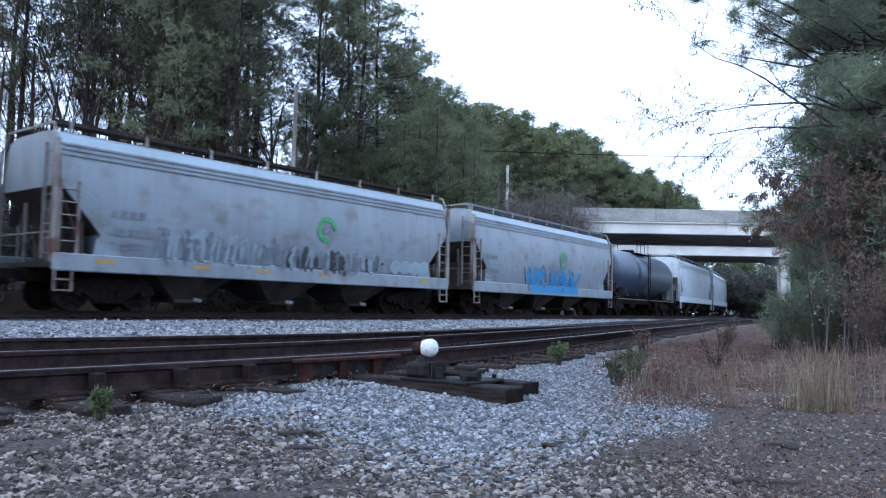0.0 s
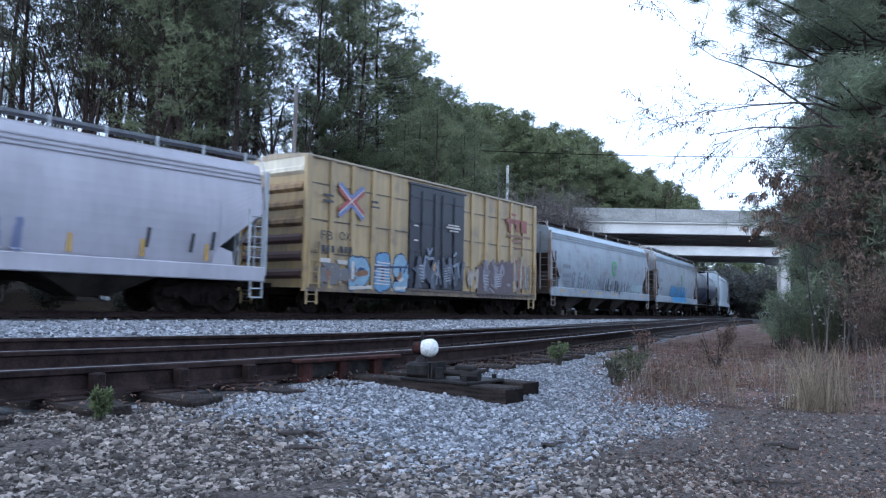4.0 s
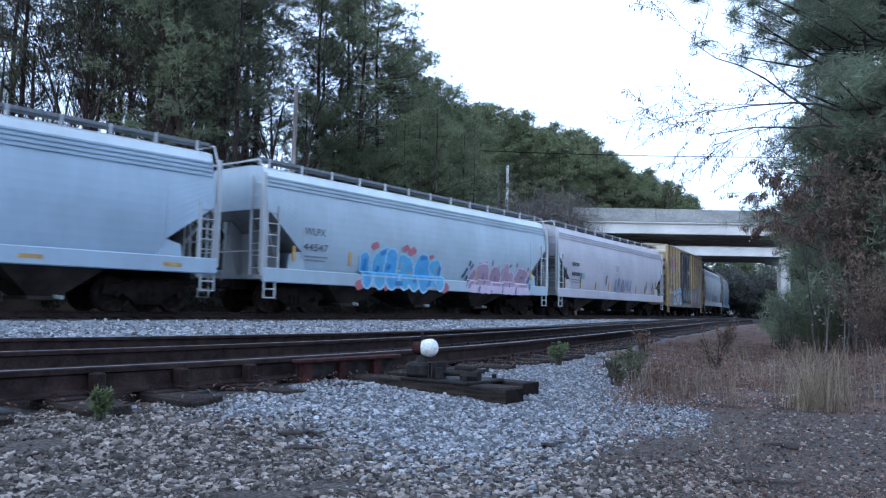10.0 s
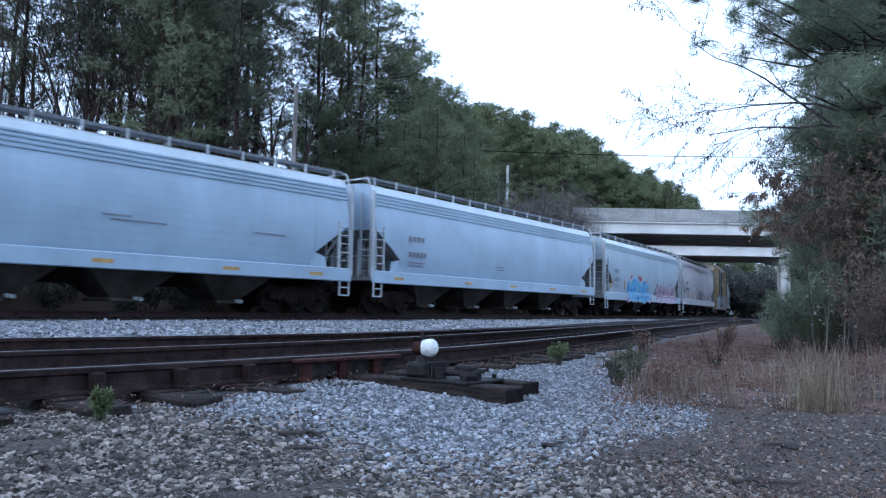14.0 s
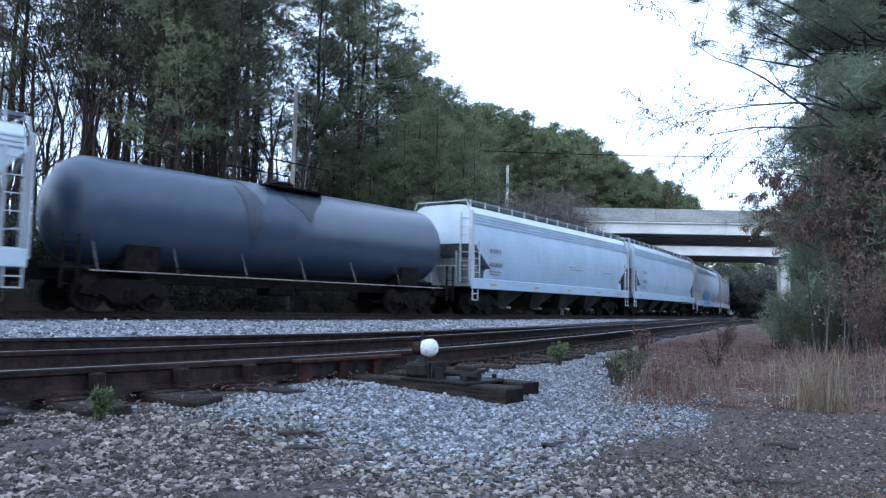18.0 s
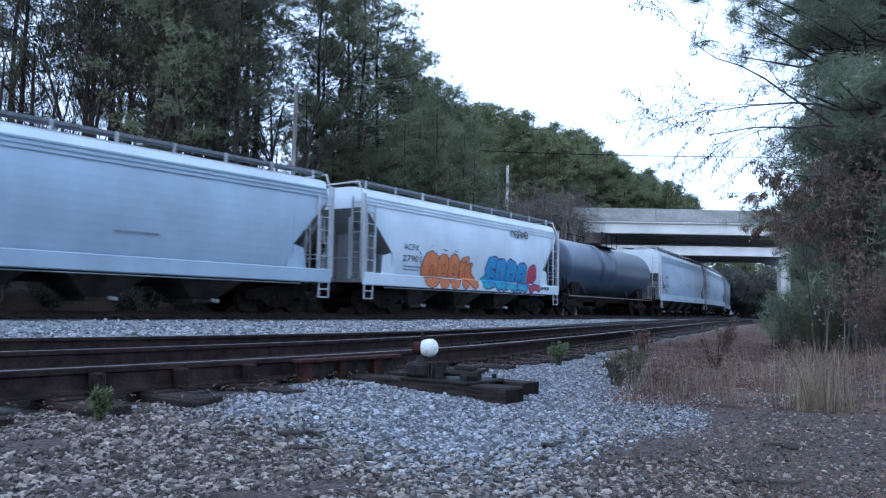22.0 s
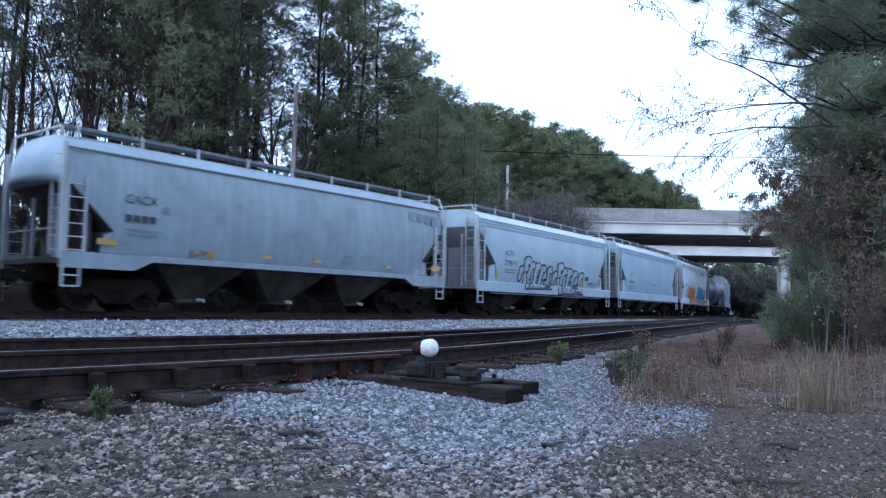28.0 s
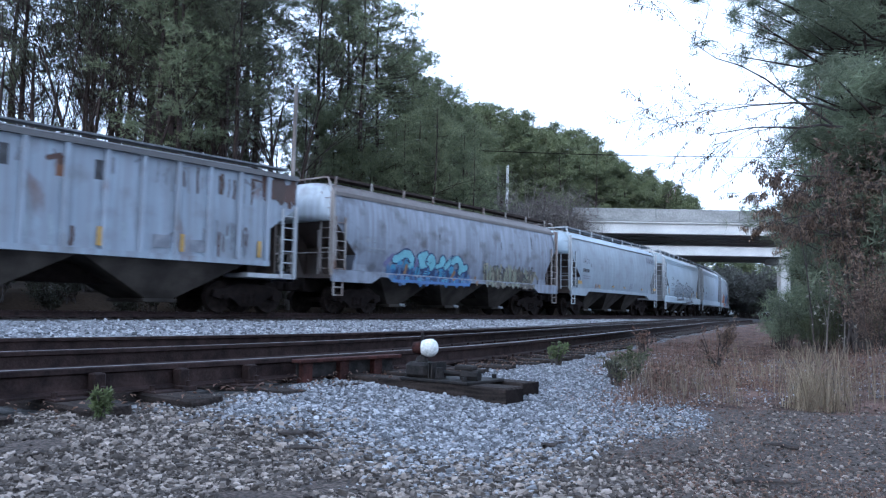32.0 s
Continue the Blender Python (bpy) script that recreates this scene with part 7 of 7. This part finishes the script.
def make_right_side():
    near = [make_pine(500 + k, h, c, sp, NEEDLE_NEAR, tf, 0.21, "dark long-needled pine at the wood's edge", blades=17, thin=0.026, clump=cl)
            for k, (h, c, sp, tf, cl) in enumerate(((10, 0.34, 2.9, 2300, 0.13), (9, 0.10, 2.2, 2300, 0.14), (4.2, 0.04, 1.4, 1700, 0.15)))]
    for k, x, y, sz in ((0, 7.2, 12.0, 1.0), (1, 7.0, 11.8, 1.05), (1, 8.9, 13.5, 1.15), (0, 8.3, 13.5, 1.1), (0, 7.9, 12.5, 1.0), (1, 7.6, 14.2, 0.85), (1, 10.2, 17.0, 1.2), (1, 9.4, 15.5, 1.1), (0, 10.4, 16.5, 1.15),
                        (1, 13.6, 24.0, 1.1), (1, 16.0, 30.0, 1.1), (1, 20.0, 38.0, 1.1), (1, 25.2, 50.0, 1.2), (1, 29.5, 58.0, 1.2), (1, 40.0, 84.0, 1.0), (1, 43.5, 88.0, 1.2),
                        (2, 6.95, 12.2, 0.75), (2, 7.7, 13.2, 0.95), (2, 7.9, 14.0, 1.0), (2, 7.1, 11.6, 0.8), (2, 8.2, 15.6, 1.1), (2, 9.6, 18.2, 1.2), (2, 6.5, 10.9, 0.55), (1, 6.95, 12.6, 0.7), (2, 6.6, 12.0, 0.95)):
        lay(near[k], x, y, 70 * x, sz)
    rnd = random.Random(9)
    br = [make_shrub(520 + k, 1.1, 3.0, LEAF_BROWN, "brown withered brush with vines", 1300, 0.062, 34, 4) for k in range(3)]
    gr = [make_shrub(530 + k, 1.1, 2.0, LEAF_GREEN if k else NEEDLE_NEAR, "dull green brush at the wood's edge", 900, 0.11, 22, 6, thin=0.10) for k in range(2)]
    for k in range(52):
        y = 10.8 + 45 * rnd.random() ** 2
        x = y * (0.455 + 0.15 * rnd.random()) + 0.85
        lay(rnd.choice(br if rnd.random() < 0.42 else gr), x, y, rnd.uniform(0, 360), rnd.uniform(0.65, 1.15))
    for x, y, sz in ((5.6, 12.8, 0.45), (5.95, 12.3, 0.45), (6.3, 12.6, 0.55), (5.9, 13.6, 0.55), (6.1, 13.0, 0.5), (5.75, 12.0, 0.4), (6.15, 11.6, 0.5)):
        lay(gr[int(x * 20) % 2], x, y, 90 * x, sz)
    for k, (x, y, sz) in enumerate(((6.35, 11.2, 0.8), (6.7, 11.3, 1.0))):
        lay(br[k % 3], x, y, 77 * k, sz)
    thin_ = [make_bare(540 + k, 4.5, "slim leafless sapling standing in the brush", BARK_PALE if k else TWIG, 0.26) for k in range(2)]
    for k in range(12):
        y = rnd.uniform(9.2, 10.4)
        lay((br + gr)[k % 5], y * (0.485 + 0.10 * (k + rnd.random()) / 12) + 0.5, y, rnd.uniform(0, 360), rnd.uniform(0.25, 0.5))
    for k in range(6):
        y = rnd.uniform(10.2, 11.8)
        lay(thin_[k % 2], y * (0.475 + 0.11 * (k + rnd.random()) / 9), y, rnd.uniform(0, 360), rnd.uniform(0.55, 0.9))
    make_overhang(1, (5.75, 11.4, 3.85), (-1.0, -0.2, 0.52), 2.5, "leafless limb reaching over with withered leaves", 0.5, 0.72)
    make_overhang(2, (5.85, 11.4, 4.05), (-1.0, -0.1, 0.10), 2.2, "leafless drooping limb with withered leaves", 0.5, 0.72)
    make_overhang(5, (5.8, 11.2, 3.75), (-1.0, -0.1, -0.03), 2.1, "leafless drooping limb with withered leaves", 0.5, 0.72)
    # a vine of withered leaves hangs from the wood's edge
    for k, (x, y, z, dz, ln) in enumerate(((5.75, 11.2, 2.75, 0.10, 0.95), (5.70, 11.1, 2.45, -0.12, 0.9), (5.85, 11.3, 3.0, 0.2, 0.85), (6.3, 11.0, 2.4, -0.1, 0.9), (6.55, 11.0, 2.9, 0.0, 0.9), (5.8, 11.0, 2.2, -0.2, 0.75))):
        make_overhang(10 + k, (x, y, z), (-1.0, 0.0, dz), ln, "vine with withered brown leaves at the wood's edge", 1.0, 0.85)


def seed_heads():
    """Pale fluffy seed heads on thin stalks before the brush."""
    rnd = random.Random(44)
    v, f = [], []
    for k in range(46):
        y = rnd.uniform(9.4, 11.0)
        x = y * rnd.uniform(0.462, 0.56)
        z = float(ground_z(x, y))
        top = Vector((x + rnd.uniform(-0.12, 0.12), y, z + rnd.uniform(0.2, 1.15)))
        branch_tube(v, f, [Vector((x, y, z)), top], [0.0015, 0.001], 3)
        tuft(v, f, top, 0.022 * rnd.uniform(0.6, 1.3), rnd, 14, 0.3)
    ob = raw("seed_heads", v, f, leaf_mat("pale seed fluff", (0.30, 0.28, 0.25), (0.5, 0.47, 0.42)))
    ob.data.materials.append(TWIG)
    for q in ob.data.polygons:
        q.material_index = len(q.vertices) - 3
    tagged(ob, "pale dry seed heads on thin stalks", "weeds", kind="stuff")


seed_heads()
make_right_side()


# ---------- grass and weeds ----------
def make_grass(name, label, region, n, h0, h1, mat, seed, bend=0.35, width=0.0035):
    rnd = np.random.RandomState(seed)
    x, y = region(rnd, n)
    z = ground_z(x, y) - 0.01
    n = len(x)
    h = h0 + (h1 - h0) * rnd.rand(n) ** 1.5
    a, b = rnd.uniform(0, 6.283, n), h * rnd.uniform(0.05, bend, n)
    dx, dy = np.cos(a), np.sin(a)
    w = width * rnd.uniform(0.6, 1.4, n)
    rows = []
    for f, q, k in ((0, 0, 1.0), (0.45, 0.22, 0.9), (0.8, 0.6, 0.6), (1.0, 1.0, 0.1)):
        for sg in (-1, 1):
            rows.append(np.stack([x + dx * b * q - dy * w * k * sg, y + dy * b * q + dx * w * k * sg, z + h * f * (1 - 0.12 * q)], -1))
    v = np.stack(rows, 1).reshape(-1, 3)
    o = 8 * np.arange(n)[:, None]
    f = np.concatenate([o + np.array([[0, 1, 3, 2]]), o + np.array([[2, 3, 5, 4]]), o + np.array([[4, 5, 7, 6]])])
    return tagged(raw(name, v.tolist(), f.tolist(), mat), label, "grass", kind="stuff")


def clumps(rnd, n, spots):
    c = np.array(spots)[rnd.randint(0, len(spots), n)]
    return c[:, 0] + rnd.normal(0, 1, n) * c[:, 2], c[:, 1] + rnd.normal(0, 1, n) * c[:, 2] * 0.8


def tufted(rnd, n, count, u0, u1, y0, y1, spread, path=False):
    """Blades gathered round scattered roots on the bank."""
    y = y0 + (y1 - y0) * rnd.rand(count) ** 1.4
    x = (u0 + (u1 - u0) * rnd.rand(count)) * y
    s, lat = plan(x, y)
    ok = (lat - side_lat(s) < -1.0) & (((y > clean_edge(x) + 0.45) & (x - 0.22 * (y - 5) > 1.2)) | (path & (x > 0.75)))
    x, y = x[ok], y[ok]
    k = rnd.randint(0, len(x), n)
    return x[k] + rnd.normal(0, spread, n), y[k] + rnd.normal(0, spread, n)


make_grass("dry_grass", "thin reddish dry grass and stalks on the bank", lambda r, n: tufted(r, n, 700, 0.17, 0.58, 4.9, 24, 0.08), 13000, 0.02, 0.10, STRAW_RED, 11, 0.9, 0.0022)
make_grass("red_stalks", "reddish upright weed stalks on the bank", lambda r, n: tufted(r, n, 150, 0.18, 0.56, 5.0, 16, 0.05), 620, 0.10, 0.34, STRAW_RED, 15, 0.35, 0.0022)
make_grass("path_grass", "sparse trodden grass on the earthy path", lambda r, n: tufted(r, n, 420, 0.15, 0.60, 2.6, 5.6, 0.05, True), 3800, 0.008, 0.035, STRAW_RED, 16, 1.4, 0.0016)
make_grass("straw_grass", "pale dry grass tufts on the bank", lambda r, n: tufted(r, n, 150, 0.18, 0.48, 5.2, 16, 0.05), 1100, 0.05, 0.26, STRAW, 12, 0.5, 0.0020)
make_grass("tall_dry_grass", "tall straw-coloured grass clump at the path's edge", lambda r, n: clumps(r, n, ((2.36, 5.1, 0.05), (2.40, 5.0, 0.06), (2.46, 4.95, 0.07), (2.40, 5.2, 0.06), (2.50, 5.4, 0.09), (2.55, 5.1, 0.08), (2.95, 5.5, 0.2), (2.8, 6.0, 0.25), (3.1, 6.4, 0.3))), 780, 0.06, 0.56, STRAW, 13, 0.7, 0.0021)
make_grass("short_dry_grass", "short straw clumps beside the gravel", lambda r, n: clumps(r, n, ((1.66, 5.6, 0.05), (1.80, 5.5, 0.05), (1.95, 5.3, 0.06), (1.5, 5.9, 0.06), (2.0, 6.2, 0.1), (1.72, 6.3, 0.1))), 210, 0.10, 0.36, STRAW, 14, 0.5, 0.0020)


def fallen_leaves(name, label, region, n, lo, hi, mat, seed):
    """Curled dead leaves lying between the stones."""
    rnd = np.random.RandomState(seed)
    x, y = region(rnd, n)
    n = len(x)
    z = ground_z(x, y) + rnd.uniform(0.005, 0.075, n)
    a, ln, w = rnd.uniform(0, 6.283, n), rnd.uniform(lo, hi, n), rnd.uniform(0.25, 0.5, n)
    t = rnd.uniform(-0.7, 0.7, n)
    dx, dy = np.cos(a) * ln, np.sin(a) * ln
    rows = [np.stack([x + dx * u - dy * v * w, y + dy * u + dx * v * w, z + ln * (u * t + abs(v) * 0.35 * (1 + t))], -1) for u, v in ((-0.5, 0), (0, 0.6), (0.5, 0), (0, -0.6))]
    v = np.stack(rows, 1).reshape(-1, 3)
    o = 4 * np.arange(n)[:, None]
    f = np.concatenate([o + np.array([[0, 1, 2]]), o + np.array([[0, 2, 3]])])
    return tagged(raw(name, v.tolist(), f.tolist(), mat), label, "leaves", kind="stuff")


def track_edge(rnd, n):
    s = -22 + 13 * rnd.rand(n)
    lat = side_lat(s) + rnd.normal(-0.36, 0.16, n)
    a = TURN0 - s / ARC
    return ARC_X + (ARC - lat) * np.cos(a), ARC_Y - (ARC - lat) * np.sin(a)


fallen_leaves("fallen_leaves", "dead brown leaves caught along the siding ties", track_edge, 1300, 0.014, 0.040, STRAW_RED, 21)
fallen_leaves("bank_litter", "dead leaves scattered over the bank", lambda r, n: tufted(r, n, 500, 0.15, 0.58, 3.6, 14, 0.15), 4500, 0.02, 0.05, STRAW_RED, 22)


fallen_leaves("path_litter", "crumbs of dead leaves on the earthy path", lambda r, n: tufted(r, n, 900, 0.08, 0.60, 2.4, 5.8, 0.07, True), 3600, 0.006, 0.022, STRAW_RED, 23)


def make_weed(x, y, h, w, seed, label, mat=None, n=90):
    t = make_shrub(seed, w, h, mat or LEAF_GREEN, label, n, 0.035, 9, 5, "weed", 0.26)
    tagged(t, category="weed", group="weeds in the gravel")
    t.matrix_basis = pose(x, y, float(ground_z(x, y)) - 0.01)


make_weed(-1.62, 3.78, 0.165, 0.045, 601, "small green weed growing in the gravel", LEAF_FRESH, 110)
make_weed(1.17, 7.9, 0.26, 0.13, 602, "leafy green weed beside the siding", LEAF_FRESH, 120)
make_weed(1.50, 6.9, 0.20, 0.16, 603, "low dull weeds at the gravel's edge", WEED_DULL, 85)
make_weed(1.85, 7.6, 0.24, 0.2, 604, "dull green weeds on the bank", None, 170)
make_weed(1.42, 6.35, 0.22, 0.13, 607, "low dull weeds at the gravel's edge", WEED_DULL, 85)
make_weed(1.62, 6.6, 0.24, 0.15, 608, "low dull weeds at the gravel's edge", WEED_DULL, 85)
make_weed(1.75, 6.2, 0.2, 0.12, 609, "brown withered weed stalks on the bank", STRAW_RED, 60)
make_weed(3.0, 8.6, 0.4, 0.25, 612, "brown withered weed stalks on the bank", STRAW_RED, 80)
make_weed(2.6, 10.2, 0.35, 0.25, 605, "brown withered weed stalks on the bank", STRAW_RED, 90)
make_weed(4.4, 12.2, 0.5, 0.3, 606, "dark withered weed on the bank", LEAF_BROWN, 220)


def make_stick(x, y, ln, turn, seed):
    rnd = random.Random(seed)
    v, f = [], []
    pts = [Vector((ln * (k / 5 - 0.5), rnd.uniform(-0.02, 0.02), 0.012 + rnd.uniform(0, 0.008))) for k in range(6)]
    branch_tube(v, f, pts, [0.010, 0.011, 0.010, 0.008, 0.006, 0.003], 6)
    ob = raw("fallen_stick", v, f, TWIG)
    ob.matrix_basis = pose(x, y, float(ground_z(x, y)) + 0.01, 0, 0, turn)
    tagged(ob, "dry fallen stick lying on the gravel", "stick", "fallen sticks")


for k, (x, y, ln, turn) in enumerate(((1.16, 2.80, 0.26, 4), (-0.62, 3.62, 0.2, 20), (-0.55, 3.3, 0.16, -15), (0.5, 3.5, 0.15, 40), (1.5, 3.5, 0.16, 150))):
    make_stick(x, y, ln, turn, 700 + k)


def stones(name, label, region, n, lo, hi, mat, seed):
    """Loose ballast, each piece an uneven lump."""
    rnd = np.random.RandomState(seed)
    ico = np.array([(-1, -1, -1), (1, -1, -1), (1, 1, -1), (-1, 1, -1), (-1, -1, 1), (1, -1, 1), (1, 1, 1), (-1, 1, 1)]) * 0.62
    ico[4:, :2] *= 0.74
    tri = np.array([(0, 3, 2), (0, 2, 1), (4, 5, 6), (4, 6, 7), (0, 1, 5), (0, 5, 4), (1, 2, 6), (1, 6, 5), (2, 3, 7), (2, 7, 6), (3, 0, 4), (3, 4, 7)])
    x, y = region(rnd, n)
    n = len(x)
    size = np.clip(lo * np.exp(0.38 * rnd.normal(0, 1, n)), 0.4 * lo, hi) * np.interp(x, (0.2, 1.2), (1.0, 0.78))
    z = ground_z(x, y) + size * rnd.uniform(-0.10, 0.30, n)
    nv = len(ico)
    jig = ico[None] * (1 + 0.42 * rnd.uniform(-1, 1, (n, nv, 3))) * size[:, None, None] * rnd.uniform((0.75, 0.6, 0.32), (1.25, 1.0, 0.72), (n, 1, 3)) * 0.75
    tip = rnd.normal(0, 0.32, n)
    c, s = np.cos(tip)[:, None], np.sin(tip)[:, None]
    jig = np.stack([jig[..., 0] * c - jig[..., 2] * s, jig[..., 1], jig[..., 0] * s + jig[..., 2] * c], -1)
    a = rnd.uniform(0, 6.283, n)
    c, s = np.cos(a)[:, None], np.sin(a)[:, None]
    vx, vy, vz = jig[..., 0] * c - jig[..., 1] * s, jig[..., 0] * s + jig[..., 1] * c, jig[..., 2]
    v = np.stack([vx + x[:, None], vy + y[:, None], vz + z[:, None]], -1).reshape(-1, 3)
    f = (tri[None] + nv * np.arange(n)[:, None, None]).reshape(-1, 3)
    ob = raw(name, v.tolist(), f.tolist(), mat)
    return tagged(ob, label, "gravel", kind="stuff")


def fan(rnd, n, y0, y1, power=1.6, spread=0.62):
    y = y0 + (y1 - y0) * rnd.rand(n) ** power
    return rnd.uniform(-spread, spread, n) * (y + 0.6), y


def near_gravel(rnd, n):
    x, y = fan(rnd, n, 2.2, 11)
    s, lat = plan(x, y)
    d = lat - side_lat(s)
    right = x - 0.10 * (y - 4)
    keep = (d < -0.30 + 0.15 * np.sin(6 * x)) & (y > clean_edge(x) + rnd.normal(0, 1, n) * np.where(x > 0.5, 0.12, 0.3)) & ((right < 1.5) | (rnd.rand(n) < 0.15))
    return x[keep], y[keep]


def dirty_gravel(rnd, n):
    x, y = fan(rnd, n, 2.1, 9)
    s, lat = plan(x, y)
    d = lat - side_lat(s)
    right = x - 0.10 * (y - 4)
    keep = (d < np.where(x < -0.3, np.where(rnd.rand(n) < 0.7, -0.22, -0.5), -0.42)) & (y < clean_edge(x) + rnd.normal(0.25, 0.4, n)) & ((right < 0.5) | (rnd.rand(n) < np.where(right > 1.3, 0.16, 0.58)))
    worn = np.sin(3.3 * x + 1.1 * y + 0.6) * np.sin(2.9 * y - 1.7 * x) + 0.45 * np.sin(8.1 * x - 5.3 * y) + 0.3 * np.sin(13 * y + 9 * x)
    keep &= worn < rnd.uniform(0.1, 1.1, n)
    return x[keep], y[keep]


def strip_ballast(rnd, n):
    s = rnd.uniform(-30, 22, n)
    lo, hi = mid_lat(s) + 2.1, -0.75
    lat = lo + (hi - lo) * rnd.rand(n)
    a = TURN0 - s / ARC
    return ARC_X + (ARC - lat) * np.cos(a), ARC_Y - (ARC - lat) * np.sin(a)


stones("loose_ballast", "blue grey crushed ballast stones round the switch", near_gravel, 230000, 0.0138, 0.033, STONE, 3)
stones("dusty_gravel", "dusty half-buried gravel on the track side", dirty_gravel, 170000, 0.0148, 0.038, STONE_DIRTY, 4)


def round_about(rnd, n):
    """The gravelly track side goes on round the viewpoint."""
    k = n // 3
    x, y = rnd.uniform(-6, 6, n), rnd.uniform(-5, 6, n)
    x[:k], y[:k] = rnd.uniform(-1.9, 1.6, k), 2.15 - rnd.exponential(0.55, k)
    y[k:2 * k] = rnd.uniform(1.6, 5.0, k)
    x[k:2 * k] = np.where(rnd.rand(k) < 0.65, -1, 1) * (0.6 * (y[k:2 * k] + 0.6) + rnd.exponential(0.6, k))
    s, lat = plan(x, y)
    keep = (lat - side_lat(s) < -0.45) & ((y < 2.15) | (np.abs(x) > 0.6 * (y + 0.6))) & (y < clean_edge(x) + 0.3) & ((x < 0.9) | (rnd.rand(n) < 0.4))
    return x[keep], y[keep]


stones("scattered_gravel", "thin scattered gravel on the track side", round_about, 33000, 0.0150, 0.038, STONE_DIRTY, 6)
stones("white_ballast", "clean pale ballast stones between the tracks", strip_ballast, 26000, 0.048, 0.09, STONE, 5)


def loose_stones():
    """The nearest stones, that one could pick up, lie on the ground singly."""
    rnd = random.Random(31)
    shapes = []
    for k in range(12):
        bm = bmesh.new()
        bmesh.ops.create_icosphere(bm, subdivisions=1, radius=0.5)
        for v in bm.verts:
            v.co = Vector((v.co.x * rnd.uniform(0.7, 1.25), v.co.y * rnd.uniform(0.5, 1.0), v.co.z * rnd.uniform(0.30, 0.6)))
        shapes.append(part("stone", bm, STONE_LOOSE, GROUND))
    for k in range(300):
        y = 2.35 + 1.15 * rnd.random() ** 0.8
        x = rnd.uniform(-0.6, 0.5) * (y + 0.5)
        d = rnd.uniform(0.016, 0.031) * (1.0 if x < 0.2 else 0.75)
        m = pose(x, y, float(ground_z(x, y)) + 0.2 * d, rnd.uniform(-20, 20), rnd.uniform(-20, 20), rnd.uniform(0, 360)) @ Matrix.Diagonal((d, d, d, 1))
        if k < 12:
            shapes[k].matrix_basis = m
        else:
            share(shapes[k % 12], m, GROUND)


loose_stones()
make_stand()


# ---------- what moves ----------
def motions():
    for car, wheels, mid in TRAIN:
        rows = []
        for k in range(33):
            d = k - 16.0
            rows.append((float(k), place(mid + 6.3 * d + 0.0098 * d * d)))
        walk(car, rows)
        spin = []
        for k in range(321):
            d = k * 0.1 - 16.0
            s = mid + 6.3 * d + 0.0098 * d * d
            spin.append((k * 0.1, min(max(s, -50), 60)))
        for w in wheels:
            x = w.matrix_basis.translation.x
            keep, last = [], None
            for k, (t, s) in enumerate(spin):
                if s != last or k in (0, 320) or (k < 320 and spin[k + 1][1] != s):
                    keep.append((t, pose(x, 0, 0.457, 0, math.degrees(s / 0.457), 0)))
                last = s
            walk(w, keep)


motions()
